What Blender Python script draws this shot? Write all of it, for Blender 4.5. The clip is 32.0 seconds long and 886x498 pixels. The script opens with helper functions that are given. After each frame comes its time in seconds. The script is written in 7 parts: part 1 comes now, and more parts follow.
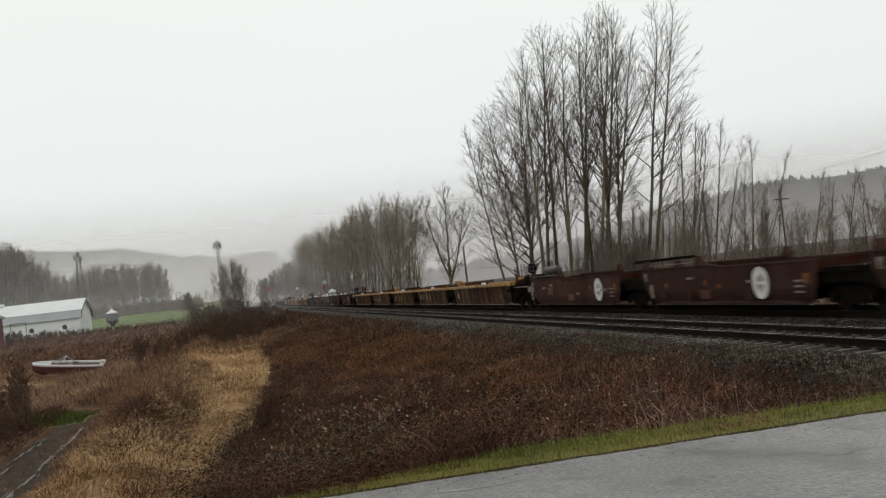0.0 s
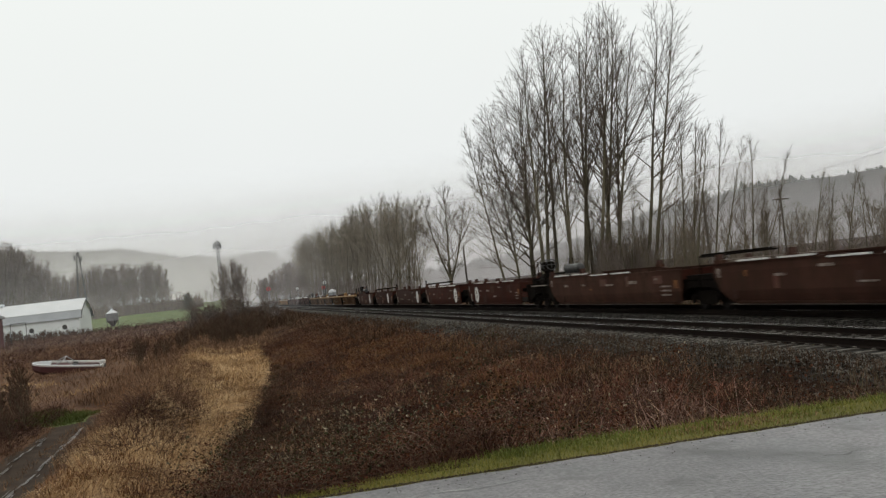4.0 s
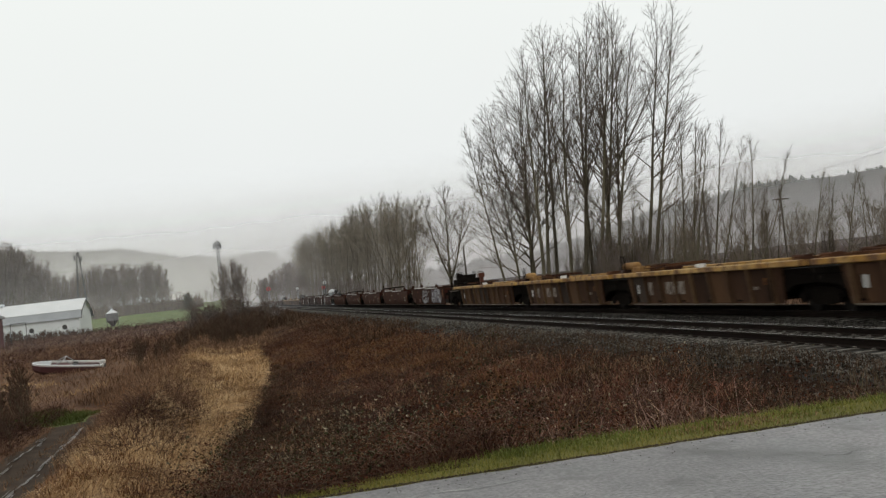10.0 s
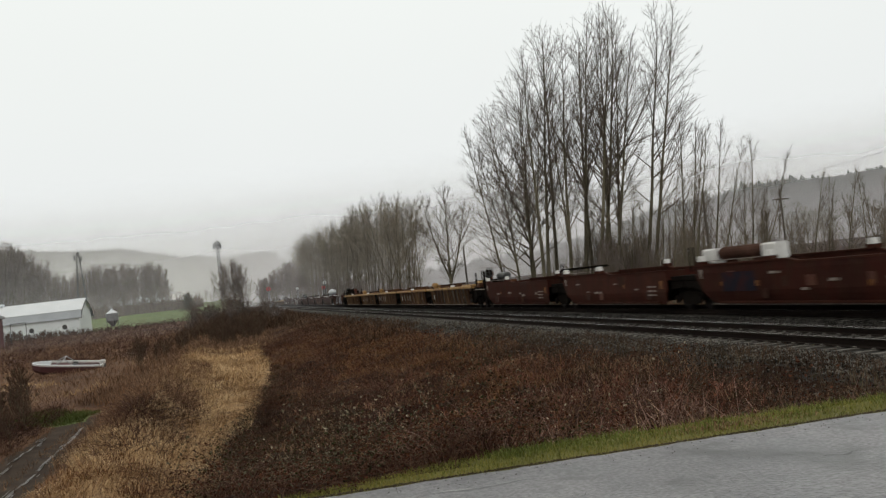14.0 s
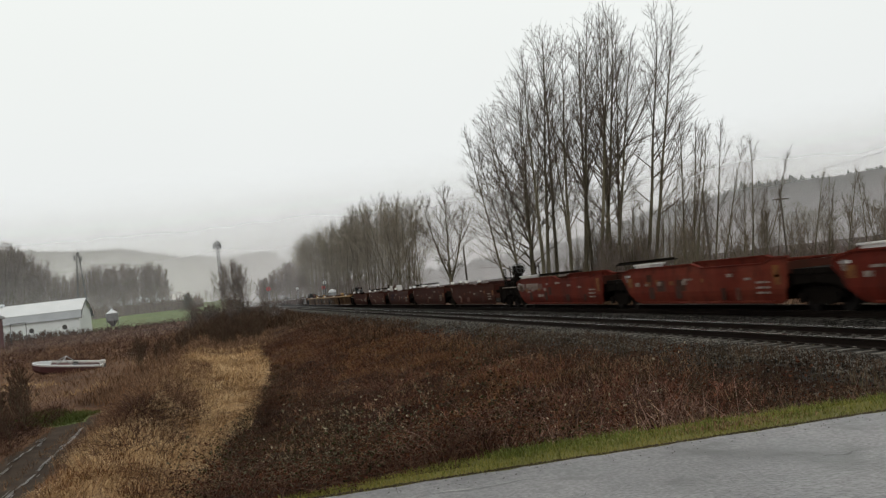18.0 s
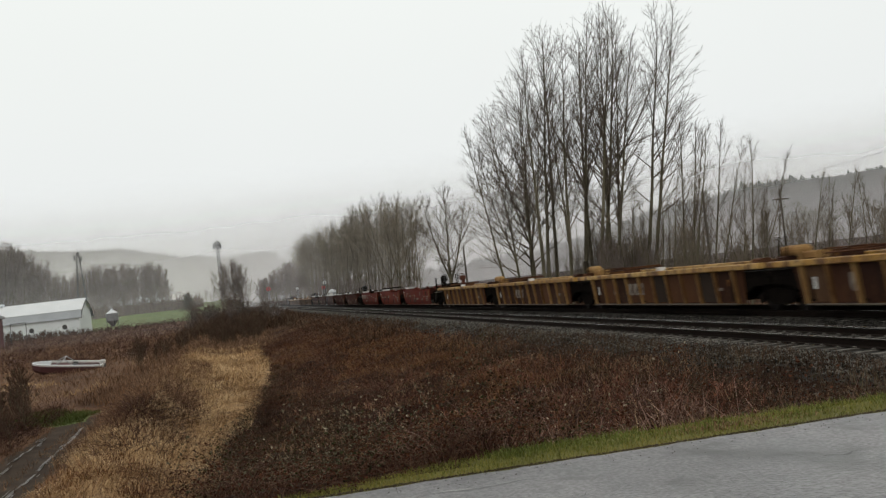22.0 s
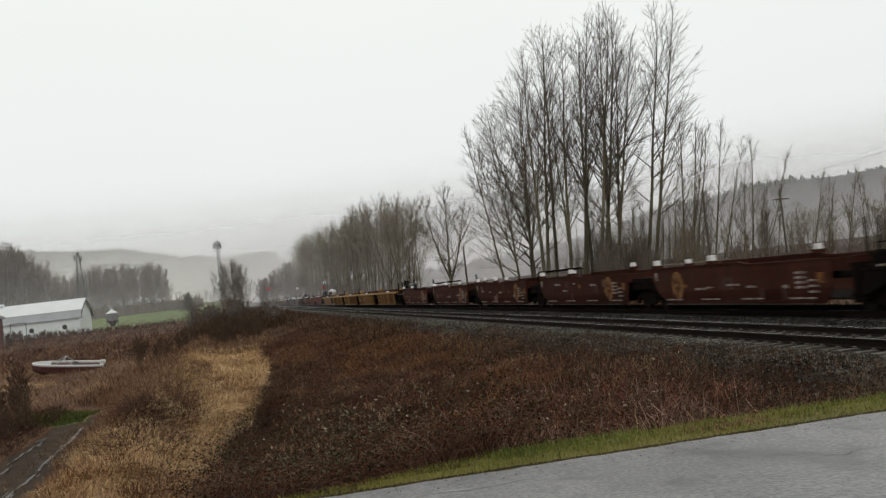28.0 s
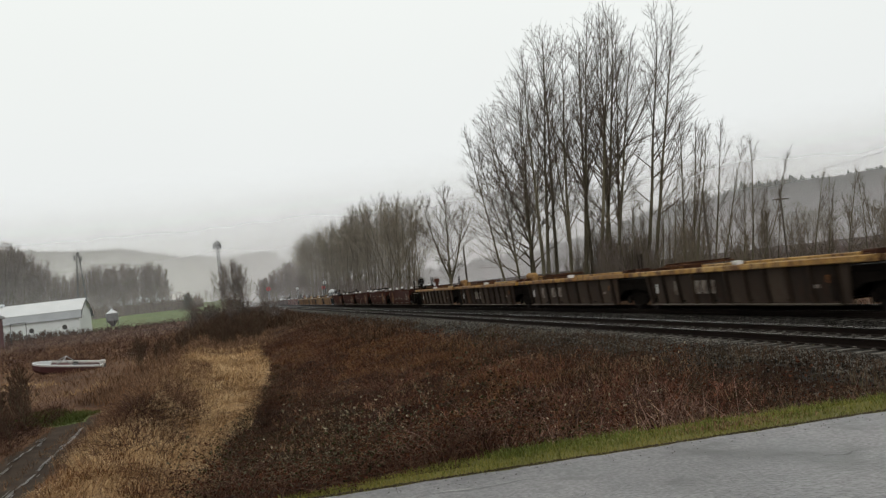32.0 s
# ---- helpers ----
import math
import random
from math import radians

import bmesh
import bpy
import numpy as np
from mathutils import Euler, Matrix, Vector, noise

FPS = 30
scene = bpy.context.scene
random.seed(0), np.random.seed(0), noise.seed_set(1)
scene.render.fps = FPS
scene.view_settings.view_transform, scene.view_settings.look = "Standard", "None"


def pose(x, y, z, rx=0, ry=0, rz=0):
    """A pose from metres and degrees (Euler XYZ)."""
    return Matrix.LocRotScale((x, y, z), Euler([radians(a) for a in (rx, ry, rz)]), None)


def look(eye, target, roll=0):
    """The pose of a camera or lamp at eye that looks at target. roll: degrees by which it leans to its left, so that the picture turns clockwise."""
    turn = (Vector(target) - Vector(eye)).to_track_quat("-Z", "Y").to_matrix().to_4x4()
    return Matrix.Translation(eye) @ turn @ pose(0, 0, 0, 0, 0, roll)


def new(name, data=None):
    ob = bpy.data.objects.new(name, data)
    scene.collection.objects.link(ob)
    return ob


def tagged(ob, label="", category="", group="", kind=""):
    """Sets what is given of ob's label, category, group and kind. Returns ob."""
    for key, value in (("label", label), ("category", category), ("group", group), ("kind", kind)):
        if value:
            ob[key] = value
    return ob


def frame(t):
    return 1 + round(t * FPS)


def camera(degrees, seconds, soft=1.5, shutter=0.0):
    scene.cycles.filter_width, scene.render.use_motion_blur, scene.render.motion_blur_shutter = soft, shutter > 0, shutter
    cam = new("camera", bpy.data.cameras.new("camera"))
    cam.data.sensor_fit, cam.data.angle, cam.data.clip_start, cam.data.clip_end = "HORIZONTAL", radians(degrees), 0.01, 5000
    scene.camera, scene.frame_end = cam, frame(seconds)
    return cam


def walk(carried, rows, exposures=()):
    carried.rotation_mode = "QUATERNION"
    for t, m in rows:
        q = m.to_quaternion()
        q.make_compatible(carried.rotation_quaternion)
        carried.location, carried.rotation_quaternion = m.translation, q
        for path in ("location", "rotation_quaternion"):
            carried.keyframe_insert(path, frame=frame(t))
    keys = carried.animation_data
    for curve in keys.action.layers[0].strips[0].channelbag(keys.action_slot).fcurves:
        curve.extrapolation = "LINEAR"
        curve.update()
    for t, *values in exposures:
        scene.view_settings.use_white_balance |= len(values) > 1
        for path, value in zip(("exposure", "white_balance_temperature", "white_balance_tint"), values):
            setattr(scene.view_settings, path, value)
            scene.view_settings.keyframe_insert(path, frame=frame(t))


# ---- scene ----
# Camera on the road by a level crossing, eye 2.1 m over the rail heads; y runs along the railway, x away from it.
cam = camera(45.47, 32.0, soft=1.3, shutter=0.5)
EYE = (0.0, 0.0, 2.106)
YAW, PITCH, LEAN = 0.2026, 0.0294, 6.57
AIM = (math.sin(YAW) * math.cos(PITCH), math.cos(YAW) * math.cos(PITCH), EYE[2] + math.sin(PITCH))
walk(cam, [(0.0, look(EYE, AIM, -LEAN)), (32.0, look(EYE, AIM, -LEAN))])

# ---- light: a wet overcast sky ----
world = bpy.data.worlds.new("overcast_sky")
scene.world = world
world.use_nodes = True
wn, wl = world.node_tree.nodes, world.node_tree.links
wn.clear()
w_out = wn.new("ShaderNodeOutputWorld")
w_bg = wn.new("ShaderNodeBackground")
w_sky = wn.new("ShaderNodeTexSky")
w_sky.sky_type = "NISHITA"
w_sky.sun_disc = False
w_sky.sun_elevation, w_sky.sun_rotation = radians(38), radians(200)
w_sky.dust_density = 6.0
w_grey = wn.new("ShaderNodeHueSaturation")
w_grey.inputs["Saturation"].default_value = 0.12
w_grey.inputs["Value"].default_value = 0.02
w_co = wn.new("ShaderNodeTexCoord")
w_sep = wn.new("ShaderNodeSeparateXYZ")
w_ramp = wn.new("ShaderNodeValToRGB")
w_ramp.color_ramp.elements[0].position = 0.0
w_ramp.color_ramp.elements[0].color = (0.79, 0.808, 0.82, 1)
w_ramp.color_ramp.elements[1].position = 0.30
w_ramp.color_ramp.elements[1].color = (0.94, 0.972, 0.945, 1)
w_mid = w_ramp.color_ramp.elements.new(0.10)
w_mid.color = (0.885, 0.912, 0.905, 1)
w_high = w_ramp.color_ramp.elements.new(0.60)
w_high.color = (0.965, 0.958, 0.885, 1)
w_noise = wn.new("ShaderNodeTexNoise")
w_noise.inputs["Scale"].default_value = 1.6
w_noise.inputs["Detail"].default_value = 3.0
w_var = wn.new("ShaderNodeMapRange")
w_var.inputs["To Min"].default_value, w_var.inputs["To Max"].default_value = 0.95, 1.05
w_mul = wn.new("ShaderNodeVectorMath")
w_mul.operation = "SCALE"
w_mix = wn.new("ShaderNodeMix")
w_mix.data_type = "RGBA"
w_mix.inputs["Factor"].default_value = 0.94
wl.new(w_sky.outputs[0], w_grey.inputs["Color"])
wl.new(w_co.outputs["Generated"], w_sep.inputs[0])
wl.new(w_sep.outputs["Z"], w_ramp.inputs[0])
wl.new(w_co.outputs["Generated"], w_noise.inputs["Vector"])
wl.new(w_noise.outputs["Fac"], w_var.inputs["Value"])
wl.new(w_ramp.outputs[0], w_mul.inputs[0])
wl.new(w_var.outputs[0], w_mul.inputs["Scale"])
wl.new(w_grey.outputs[0], w_mix.inputs["A"])
wl.new(w_mul.outputs[0], w_mix.inputs["B"])
wl.new(w_mix.outputs["Result"], w_bg.inputs["Color"])
w_bg.inputs["Strength"].default_value = 1.0
wl.new(w_bg.outputs[0], w_out.inputs["Surface"])

sun = new("sun", bpy.data.lights.new("sun", "SUN"))
sun.data.energy, sun.data.angle, sun.data.color = 0.5, radians(40), (1.0, 0.97, 0.93)
sun.matrix_world = look((0, 0, 50), (14, 38, 0))
scene.view_settings.exposure = 0.0


# ---- materials ----
def material(name, colours, rough=0.8, scale=2.0, fine=30.0, bump=0.2, metal=0.0, island=0.0, rnd=0.0, stretch=(1, 1, 1), spec=0.5,
             wear=None, wear_amount=0.0, wear_scale=3.0, coords="Object", translucent=0.0, rough_var=0.15, grain=0.45):
    """A procedural surface: colours mixed by broad and fine noise, wear in patches, relief by a bump."""
    m = bpy.data.materials.new(name)
    m.use_nodes = True
    n, l = m.node_tree.nodes, m.node_tree.links
    b = n["Principled BSDF"]
    co = n.new("ShaderNodeTexCoord")
    mp = n.new("ShaderNodeMapping")
    mp.inputs["Scale"].default_value = stretch
    l.new(co.outputs[coords], mp.inputs["Vector"])
    n1 = n.new("ShaderNodeTexNoise")
    n1.inputs["Scale"].default_value, n1.inputs["Detail"].default_value = scale, 5.0
    n2 = n.new("ShaderNodeTexNoise")
    n2.inputs["Scale"].default_value, n2.inputs["Detail"].default_value = fine, 3.0
    for k in (n1, n2):
        l.new(mp.outputs[0], k.inputs["Vector"])
    add = n.new("ShaderNodeMath")
    add.operation = "MULTIPLY_ADD"
    add.inputs[1].default_value = grain
    l.new(n2.outputs["Fac"], add.inputs[0])
    half = n.new("ShaderNodeMath")
    half.operation = "MULTIPLY_ADD"
    half.inputs[1].default_value, half.inputs[2].default_value = 1.3, -0.36 - 0.5 * (grain - 0.45)
    l.new(n1.outputs["Fac"], half.inputs[0])
    l.new(half.outputs[0], add.inputs[2])
    value = add.outputs[0]
    if island or rnd:
        src = n.new("ShaderNodeNewGeometry") if island else n.new("ShaderNodeObjectInfo")
        shift = n.new("ShaderNodeMath")
        shift.operation = "MULTIPLY_ADD"
        amount = island or rnd
        shift.inputs[1].default_value = amount
        l.new(src.outputs["Random Per Island" if island else "Random"], shift.inputs[0])
        less = n.new("ShaderNodeMath")
        less.operation = "SUBTRACT"
        less.inputs[1].default_value = amount / 2
        l.new(value, less.inputs[0])
        l.new(less.outputs[0], shift.inputs[2])
        value = shift.outputs[0]
    ramp = n.new("ShaderNodeValToRGB")
    el = ramp.color_ramp.elements
    for i, c in enumerate(colours):
        pos = 0.15 + 0.7 * i / max(1, len(colours) - 1)
        e = el[i] if i < 2 else el.new(pos)
        e.position, e.color = pos, (*c, 1)
    l.new(value, ramp.inputs[0])
    colour = ramp.outputs[0]
    if wear:
        n3 = n.new("ShaderNodeTexNoise")
        n3.inputs["Scale"].default_value, n3.inputs["Detail"].default_value, n3.inputs["Roughness"].default_value = wear_scale, 8.0, 0.7
        l.new(mp.outputs[0], n3.inputs["Vector"])
        r3 = n.new("ShaderNodeMapRange")
        r3.inputs["From Min"].default_value, r3.inputs["From Max"].default_value = 0.62 - wear_amount * 0.3, 0.72 - wear_amount * 0.2
        l.new(n3.outputs["Fac"], r3.inputs["Value"])
        mx = n.new("ShaderNodeMix")
        mx.data_type = "RGBA"
        l.new(r3.outputs[0], mx.inputs["Factor"])
        l.new(colour, mx.inputs["A"])
        mx.inputs["B"].default_value = (*wear, 1)
        colour = mx.outputs["Result"]
    l.new(colour, b.inputs["Base Color"])
    rr = n.new("ShaderNodeMapRange")
    rr.inputs["To Min"].default_value, rr.inputs["To Max"].default_value = max(0.02, rough - rough_var), min(1.0, rough + rough_var)
    l.new(n1.outputs["Fac"], rr.inputs["Value"])
    l.new(rr.outputs[0], b.inputs["Roughness"])
    b.inputs["Metallic"].default_value = metal
    b.inputs["Specular IOR Level"].default_value = spec
    if bump:
        bp = n.new("ShaderNodeBump")
        bp.inputs["Strength"].default_value, bp.inputs["Distance"].default_value = bump, 0.02
        l.new(n2.outputs["Fac"], bp.inputs["Height"])
        l.new(bp.outputs[0], b.inputs["Normal"])
    return m


M = {}
M["asphalt"] = material("wet_asphalt", [(0.052, 0.050, 0.053), (0.135, 0.131, 0.138), (0.235, 0.229, 0.24)], 0.40, 0.7, 30, 0.7, grain=1.5, rough_var=0.42, spec=0.5, stretch=(1.0, 0.75, 1), wear=(0.06, 0.06, 0.06), wear_amount=0.3, wear_scale=1.3)
# Near-black: shade between the brambles is put into the litter's colour.
M["soil"] = material("shaded_bramble_litter", [(0.009, 0.005, 0.004), (0.025, 0.012, 0.008), (0.042, 0.022, 0.014)], 0.95, 0.6, 9, 0.6, spec=0.04)
M["straw_ground"] = material("flattened_straw", [(0.12, 0.07, 0.035), (0.26, 0.165, 0.085), (0.36, 0.25, 0.14)], 0.95, 0.5, 12, 0.6, spec=0.1)
M["rust_ground"] = material("rusty_brown_grass", [(0.035, 0.018, 0.011), (0.085, 0.043, 0.024), (0.13, 0.073, 0.04)], 0.95, 0.25, 6, 0.6, spec=0.1)
M["green_ground"] = material("meadow_green", [(0.055, 0.085, 0.025), (0.09, 0.13, 0.037), (0.12, 0.145, 0.05)], 0.9, 0.1, 5, 0.4, spec=0.2)
M["mud"] = material("wet_mud", [(0.028, 0.021, 0.016), (0.07, 0.053, 0.041)], 0.95, 0.9, 14, 0.6, spec=0.03)
M["puddle"] = material("standing_water", [(0.04, 0.035, 0.03), (0.06, 0.053, 0.046)], 0.35, 3, 25, 0.5, rough_var=0.25, spec=0.22)
M["ballast"] = material("ballast_bed", [(0.008, 0.0075, 0.007), (0.022, 0.021, 0.019), (0.04, 0.038, 0.035)], 0.9, 3, 22, 0.9, spec=0.15)
M["stone"] = material("ballast_stone", [(0.010, 0.0085, 0.007), (0.028, 0.0245, 0.0205), (0.14, 0.132, 0.118)], 0.85, 3, 40, 0.3, island=0.75, spec=0.08)
M["dark_stone"] = material("dark_ballast_stone", [(0.007, 0.006, 0.005), (0.016, 0.0145, 0.0125), (0.07, 0.066, 0.06)], 0.85, 3, 40, 0.3, island=0.6, spec=0.06)
M["verge_ground"] = material("verge_turf", [(0.06, 0.055, 0.015), (0.11, 0.105, 0.026), (0.14, 0.12, 0.04)], 0.9, 1.5, 25, 0.5, spec=0.15)
M["bark"] = material("bare_tree_bark", [(0.045, 0.04, 0.026), (0.10, 0.088, 0.06), (0.165, 0.146, 0.104)], 0.9, 1.5, 14, 0.7, stretch=(1, 1, 0.25), spec=0.1)
M["twig"] = material("bare_twigs", [(0.09, 0.073, 0.053), (0.16, 0.133, 0.10)], 0.9, 0.6, 6, 0.0, spec=0.1)
M["dark_twig"] = material("dark_bare_twigs", [(0.072, 0.059, 0.045), (0.125, 0.103, 0.08)], 0.9, 0.6, 6, 0.0, spec=0.1)
M["row_twig"] = material("olive_grey_bare_twigs", [(0.125, 0.108, 0.082), (0.23, 0.2, 0.16)], 0.9, 0.3, 4, 0.0, rnd=0.5, spec=0.08)
M["wood_twig"] = material("grey_purple_bare_twigs", [(0.10, 0.08, 0.07), (0.2, 0.165, 0.15)], 0.9, 0.3, 4, 0.0, rnd=0.5, spec=0.06)
M["conifer"] = material("conifer_foliage", [(0.022, 0.032, 0.022), (0.045, 0.06, 0.04)], 0.9, 0.6, 4, 0.0, island=0.3, spec=0.2)
M["evergreen"] = material("dark_evergreen", [(0.03, 0.036, 0.02), (0.06, 0.062, 0.035)], 0.8, 0.8, 7, 0.0, island=0.4, spec=0.3)
M["hill"] = material("wooded_hill", [(0.055, 0.05, 0.05), (0.105, 0.096, 0.094)], 0.95, 0.05, 0.3, 0.0, spec=0.05)
M["cane"] = material("bramble_cane", [(0.014, 0.006, 0.004), (0.035, 0.014, 0.009), (0.07, 0.03, 0.019), (0.15, 0.088, 0.06)], 0.75, 0.14, 10, 0.0, island=0.6, spec=0.12)
M["bramble_leaf"] = material("bramble_leaf", [(0.012, 0.012, 0.007), (0.032, 0.038, 0.014), (0.05, 0.03, 0.018), (0.10, 0.095, 0.062)], 0.75, 0.5, 10, 0.0, island=0.85, spec=0.04)
M["dead_leaf"] = material("withered_leaf", [(0.012, 0.0048, 0.0038), (0.036, 0.0118, 0.007), (0.07, 0.026, 0.014), (0.12, 0.048, 0.024)], 0.9, 0.11, 10, 0.0, island=0.4, spec=0.08)
M["straw"] = material("straw_blade", [(0.16, 0.09, 0.042), (0.36, 0.225, 0.11), (0.52, 0.38, 0.22)], 0.85, 0.35, 8, 0.0, island=0.5, spec=0.12)
M["rust_grass"] = material("rust_grass_blade", [(0.055, 0.030, 0.018), (0.142, 0.077, 0.044), (0.26, 0.168, 0.098)], 0.85, 0.25, 8, 0.0, island=0.5, spec=0.15)
M["grass"] = material("grass_blade", [(0.075, 0.085, 0.014), (0.14, 0.14, 0.026), (0.22, 0.19, 0.05)], 0.75, 0.6, 8, 0.0, island=0.6, spec=0.2)
M["fresh_grass"] = material("fresh_grass_blade", [(0.062, 0.082, 0.014), (0.108, 0.13, 0.023), (0.155, 0.158, 0.042)], 0.75, 0.6, 8, 0.0, island=0.6, spec=0.2)
M["rail"] = material("rail_steel", [(0.007, 0.005, 0.004), (0.016, 0.011, 0.009)], 0.8, 2, 20, 0.2, spec=0.05)
M["railhead"] = material("polished_railhead", [(0.34, 0.34, 0.34), (0.44, 0.44, 0.44)], 0.10, 1, 20, 0.0, metal=1.0, rough_var=0.05)
M["concrete"] = material("sleeper_concrete", [(0.035, 0.031, 0.027), (0.13, 0.12, 0.107)], 0.7, 3, 40, 0.3, rnd=0.5, spec=0.1)
M["clip"] = material("rusty_rail_clip", [(0.045, 0.04, 0.035), (0.12, 0.11, 0.098)], 0.7, 3, 40, 0.2, spec=0.1)
M["rib_rust"] = material("rusty_orange_rib", [(0.10, 0.048, 0.018), (0.20, 0.108, 0.04), (0.30, 0.18, 0.07)], 0.75, 0.9, 9, 0.2, rnd=0.5, spec=0.1)
M["dark_rib"] = material("dark_brown_rib", [(0.012, 0.008, 0.006), (0.026, 0.018, 0.013), (0.05, 0.034, 0.023)], 0.75, 0.9, 9, 0.2, rnd=0.5, spec=0.1)
M["worn_edge"] = material("worn_pale_edge", [(0.05, 0.038, 0.028), (0.15, 0.125, 0.10)], 0.6, 2, 14, 0.1, spec=0.2)
M["dull_rib"] = material("dull_brown_rib", [(0.045, 0.025, 0.014), (0.085, 0.05, 0.027), (0.14, 0.088, 0.045)], 0.75, 0.9, 9, 0.2, rnd=0.5, spec=0.1)
M["red"] = material("oxide_red_paint", [(0.022, 0.006, 0.0042), (0.038, 0.0105, 0.007), (0.054, 0.019, 0.0125)], 0.75, 0.7, 9, 0.1, rnd=0.4, spec=0.05,
                    wear=(0.03, 0.013, 0.008), wear_amount=0.5, stretch=(1, 1, 0.4))
M["brown_red"] = material("faded_brown_red_paint", [(0.028, 0.0125, 0.009), (0.047, 0.021, 0.0145), (0.07, 0.036, 0.025)], 0.8, 0.7, 9, 0.1, rnd=0.5, spec=0.05,
                          wear=(0.03, 0.017, 0.011), wear_amount=0.45, stretch=(1, 1, 0.4))
M["stand_red"] = material("faded_orange_red_paint", [(0.05, 0.015, 0.009), (0.09, 0.026, 0.014)], 0.6, 3, 20, 0.1, rnd=0.3, spec=0.2, wear=(0.07, 0.03, 0.015), wear_amount=0.4)
M["grey_rust"] = material("dull_grey_brown_panel", [(0.018, 0.0125, 0.0095), (0.036, 0.026, 0.020), (0.062, 0.046, 0.035)], 0.8, 0.9, 8, 0.2, rnd=0.7, spec=0.1, wear=(0.05, 0.022, 0.013), wear_amount=0.3, stretch=(1, 1, 0.35))
M["brush_twig"] = material("brown_brush_twigs", [(0.06, 0.036, 0.024), (0.11, 0.072, 0.05)], 0.9, 0.6, 6, 0.0, spec=0.08)
M["fleck"] = material("pale_leaf_sheen", [(0.17, 0.14, 0.09), (0.34, 0.29, 0.21)], 0.8, 5, 30, 0.0, island=0.5, spec=0.1)
M["dusty_red"] = material("dusty_brown_red_paint", [(0.028, 0.0145, 0.0115), (0.046, 0.0235, 0.0185), (0.066, 0.037, 0.030)], 0.8, 0.7, 9, 0.1, rnd=0.4, spec=0.05,
                          wear=(0.024, 0.012, 0.009), wear_amount=0.4, stretch=(1, 1, 0.4))
M["bright_red"] = material("bright_red_paint", [(0.055, 0.008, 0.005), (0.098, 0.014, 0.008), (0.13, 0.030, 0.017)], 0.7, 0.7, 9, 0.1, rnd=0.3, spec=0.05,
                           wear=(0.05, 0.012, 0.008), wear_amount=0.35, stretch=(1, 1, 0.4))
M["yellow"] = material("weathered_yellow_paint", [(0.19, 0.085, 0.016), (0.34, 0.185, 0.04), (0.44, 0.285, 0.10)], 0.55, 0.8, 10, 0.15, rnd=0.4, spec=0.25,
                       wear=(0.085, 0.036, 0.016), wear_amount=0.55, stretch=(1, 1, 0.6))
M["rusty"] = material("rust_brown_panel", [(0.018, 0.008, 0.0055), (0.040, 0.0165, 0.0095), (0.085, 0.036, 0.016)], 0.8, 0.9, 8, 0.2, rnd=0.6, spec=0.1,
                      wear=(0.13, 0.062, 0.022), wear_amount=0.22, stretch=(1, 1, 0.35))
M["dark_rust"] = material("dark_rust_panel", [(0.02, 0.010, 0.006), (0.05, 0.0245, 0.0135), (0.09, 0.047, 0.024)], 0.8, 0.9, 8, 0.2, rnd=0.6, spec=0.12,
                          wear=(0.09, 0.05, 0.024), wear_amount=0.12, stretch=(1, 1, 0.35))
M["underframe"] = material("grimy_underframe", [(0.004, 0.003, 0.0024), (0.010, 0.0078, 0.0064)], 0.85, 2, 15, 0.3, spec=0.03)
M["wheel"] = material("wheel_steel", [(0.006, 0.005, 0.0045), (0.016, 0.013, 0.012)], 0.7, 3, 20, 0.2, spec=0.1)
M["white"] = material("chalky_white_paint", [(0.42, 0.41, 0.39), (0.66, 0.65, 0.63)], 0.6, 3, 30, 0.1)
M["cream"] = material("stencil_white", [(0.15, 0.125, 0.105), (0.31, 0.275, 0.24)], 0.7, 6, 40, 0.0, spec=0.1, wear=(0.055, 0.028, 0.018), wear_amount=0.5)
M["gold"] = material("faded_gold_paint", [(0.11, 0.05, 0.014), (0.18, 0.09, 0.03)], 0.7, 5, 40, 0.0, spec=0.1, wear=(0.05, 0.012, 0.008), wear_amount=0.5)
M["orange"] = material("reflector_orange", [(0.12, 0.045, 0.012), (0.2, 0.085, 0.02)], 0.7, 5, 40, 0.0, spec=0.1, wear=(0.06, 0.02, 0.012), wear_amount=0.5)
M["barn_white"] = material("barn_white_boards", [(0.56, 0.59, 0.6), (0.68, 0.70, 0.71)], 0.7, 0.4, 6, 0.1, stretch=(1, 1, 0.3))
M["barn_roof"] = material("pale_metal_roofing", [(0.52, 0.55, 0.57), (0.66, 0.68, 0.70)], 0.5, 0.3, 5, 0.1)
# Grey holds the shade on the barn's steep lower roof; plain on the hut.
M["low_roof"] = material("grey_blue_shade_metal", [(0.24, 0.26, 0.275), (0.34, 0.36, 0.375)], 0.6, 0.3, 5, 0.1, spec=0.2)
M["galv"] = material("galvanised_steel", [(0.25, 0.26, 0.27), (0.38, 0.39, 0.4)], 0.45, 2, 12, 0.1, metal=0.6)
M["wood_pole"] = material("weathered_pole_wood", [(0.05, 0.042, 0.035), (0.11, 0.095, 0.08)], 0.9, 2, 20, 0.4, stretch=(1, 1, 0.2))
M["red_shed"] = material("dark_red_boards", [(0.05, 0.014, 0.014), (0.085, 0.025, 0.025)], 0.7, 1, 10, 0.2)
M["signal_red"] = material("signal_red_paint", [(0.26, 0.03, 0.03), (0.36, 0.045, 0.04)], 0.5, 2, 12, 0.0)
M["dark"] = material("dark_painted_steel", [(0.02, 0.02, 0.02), (0.04, 0.04, 0.04)], 0.6, 2, 12, 0.1)
M["weed"] = material("grey_brown_weed", [(0.025, 0.019, 0.012), (0.06, 0.043, 0.026), (0.12, 0.095, 0.062)], 0.9, 0.3, 9, 0.0, island=0.6, spec=0.1)
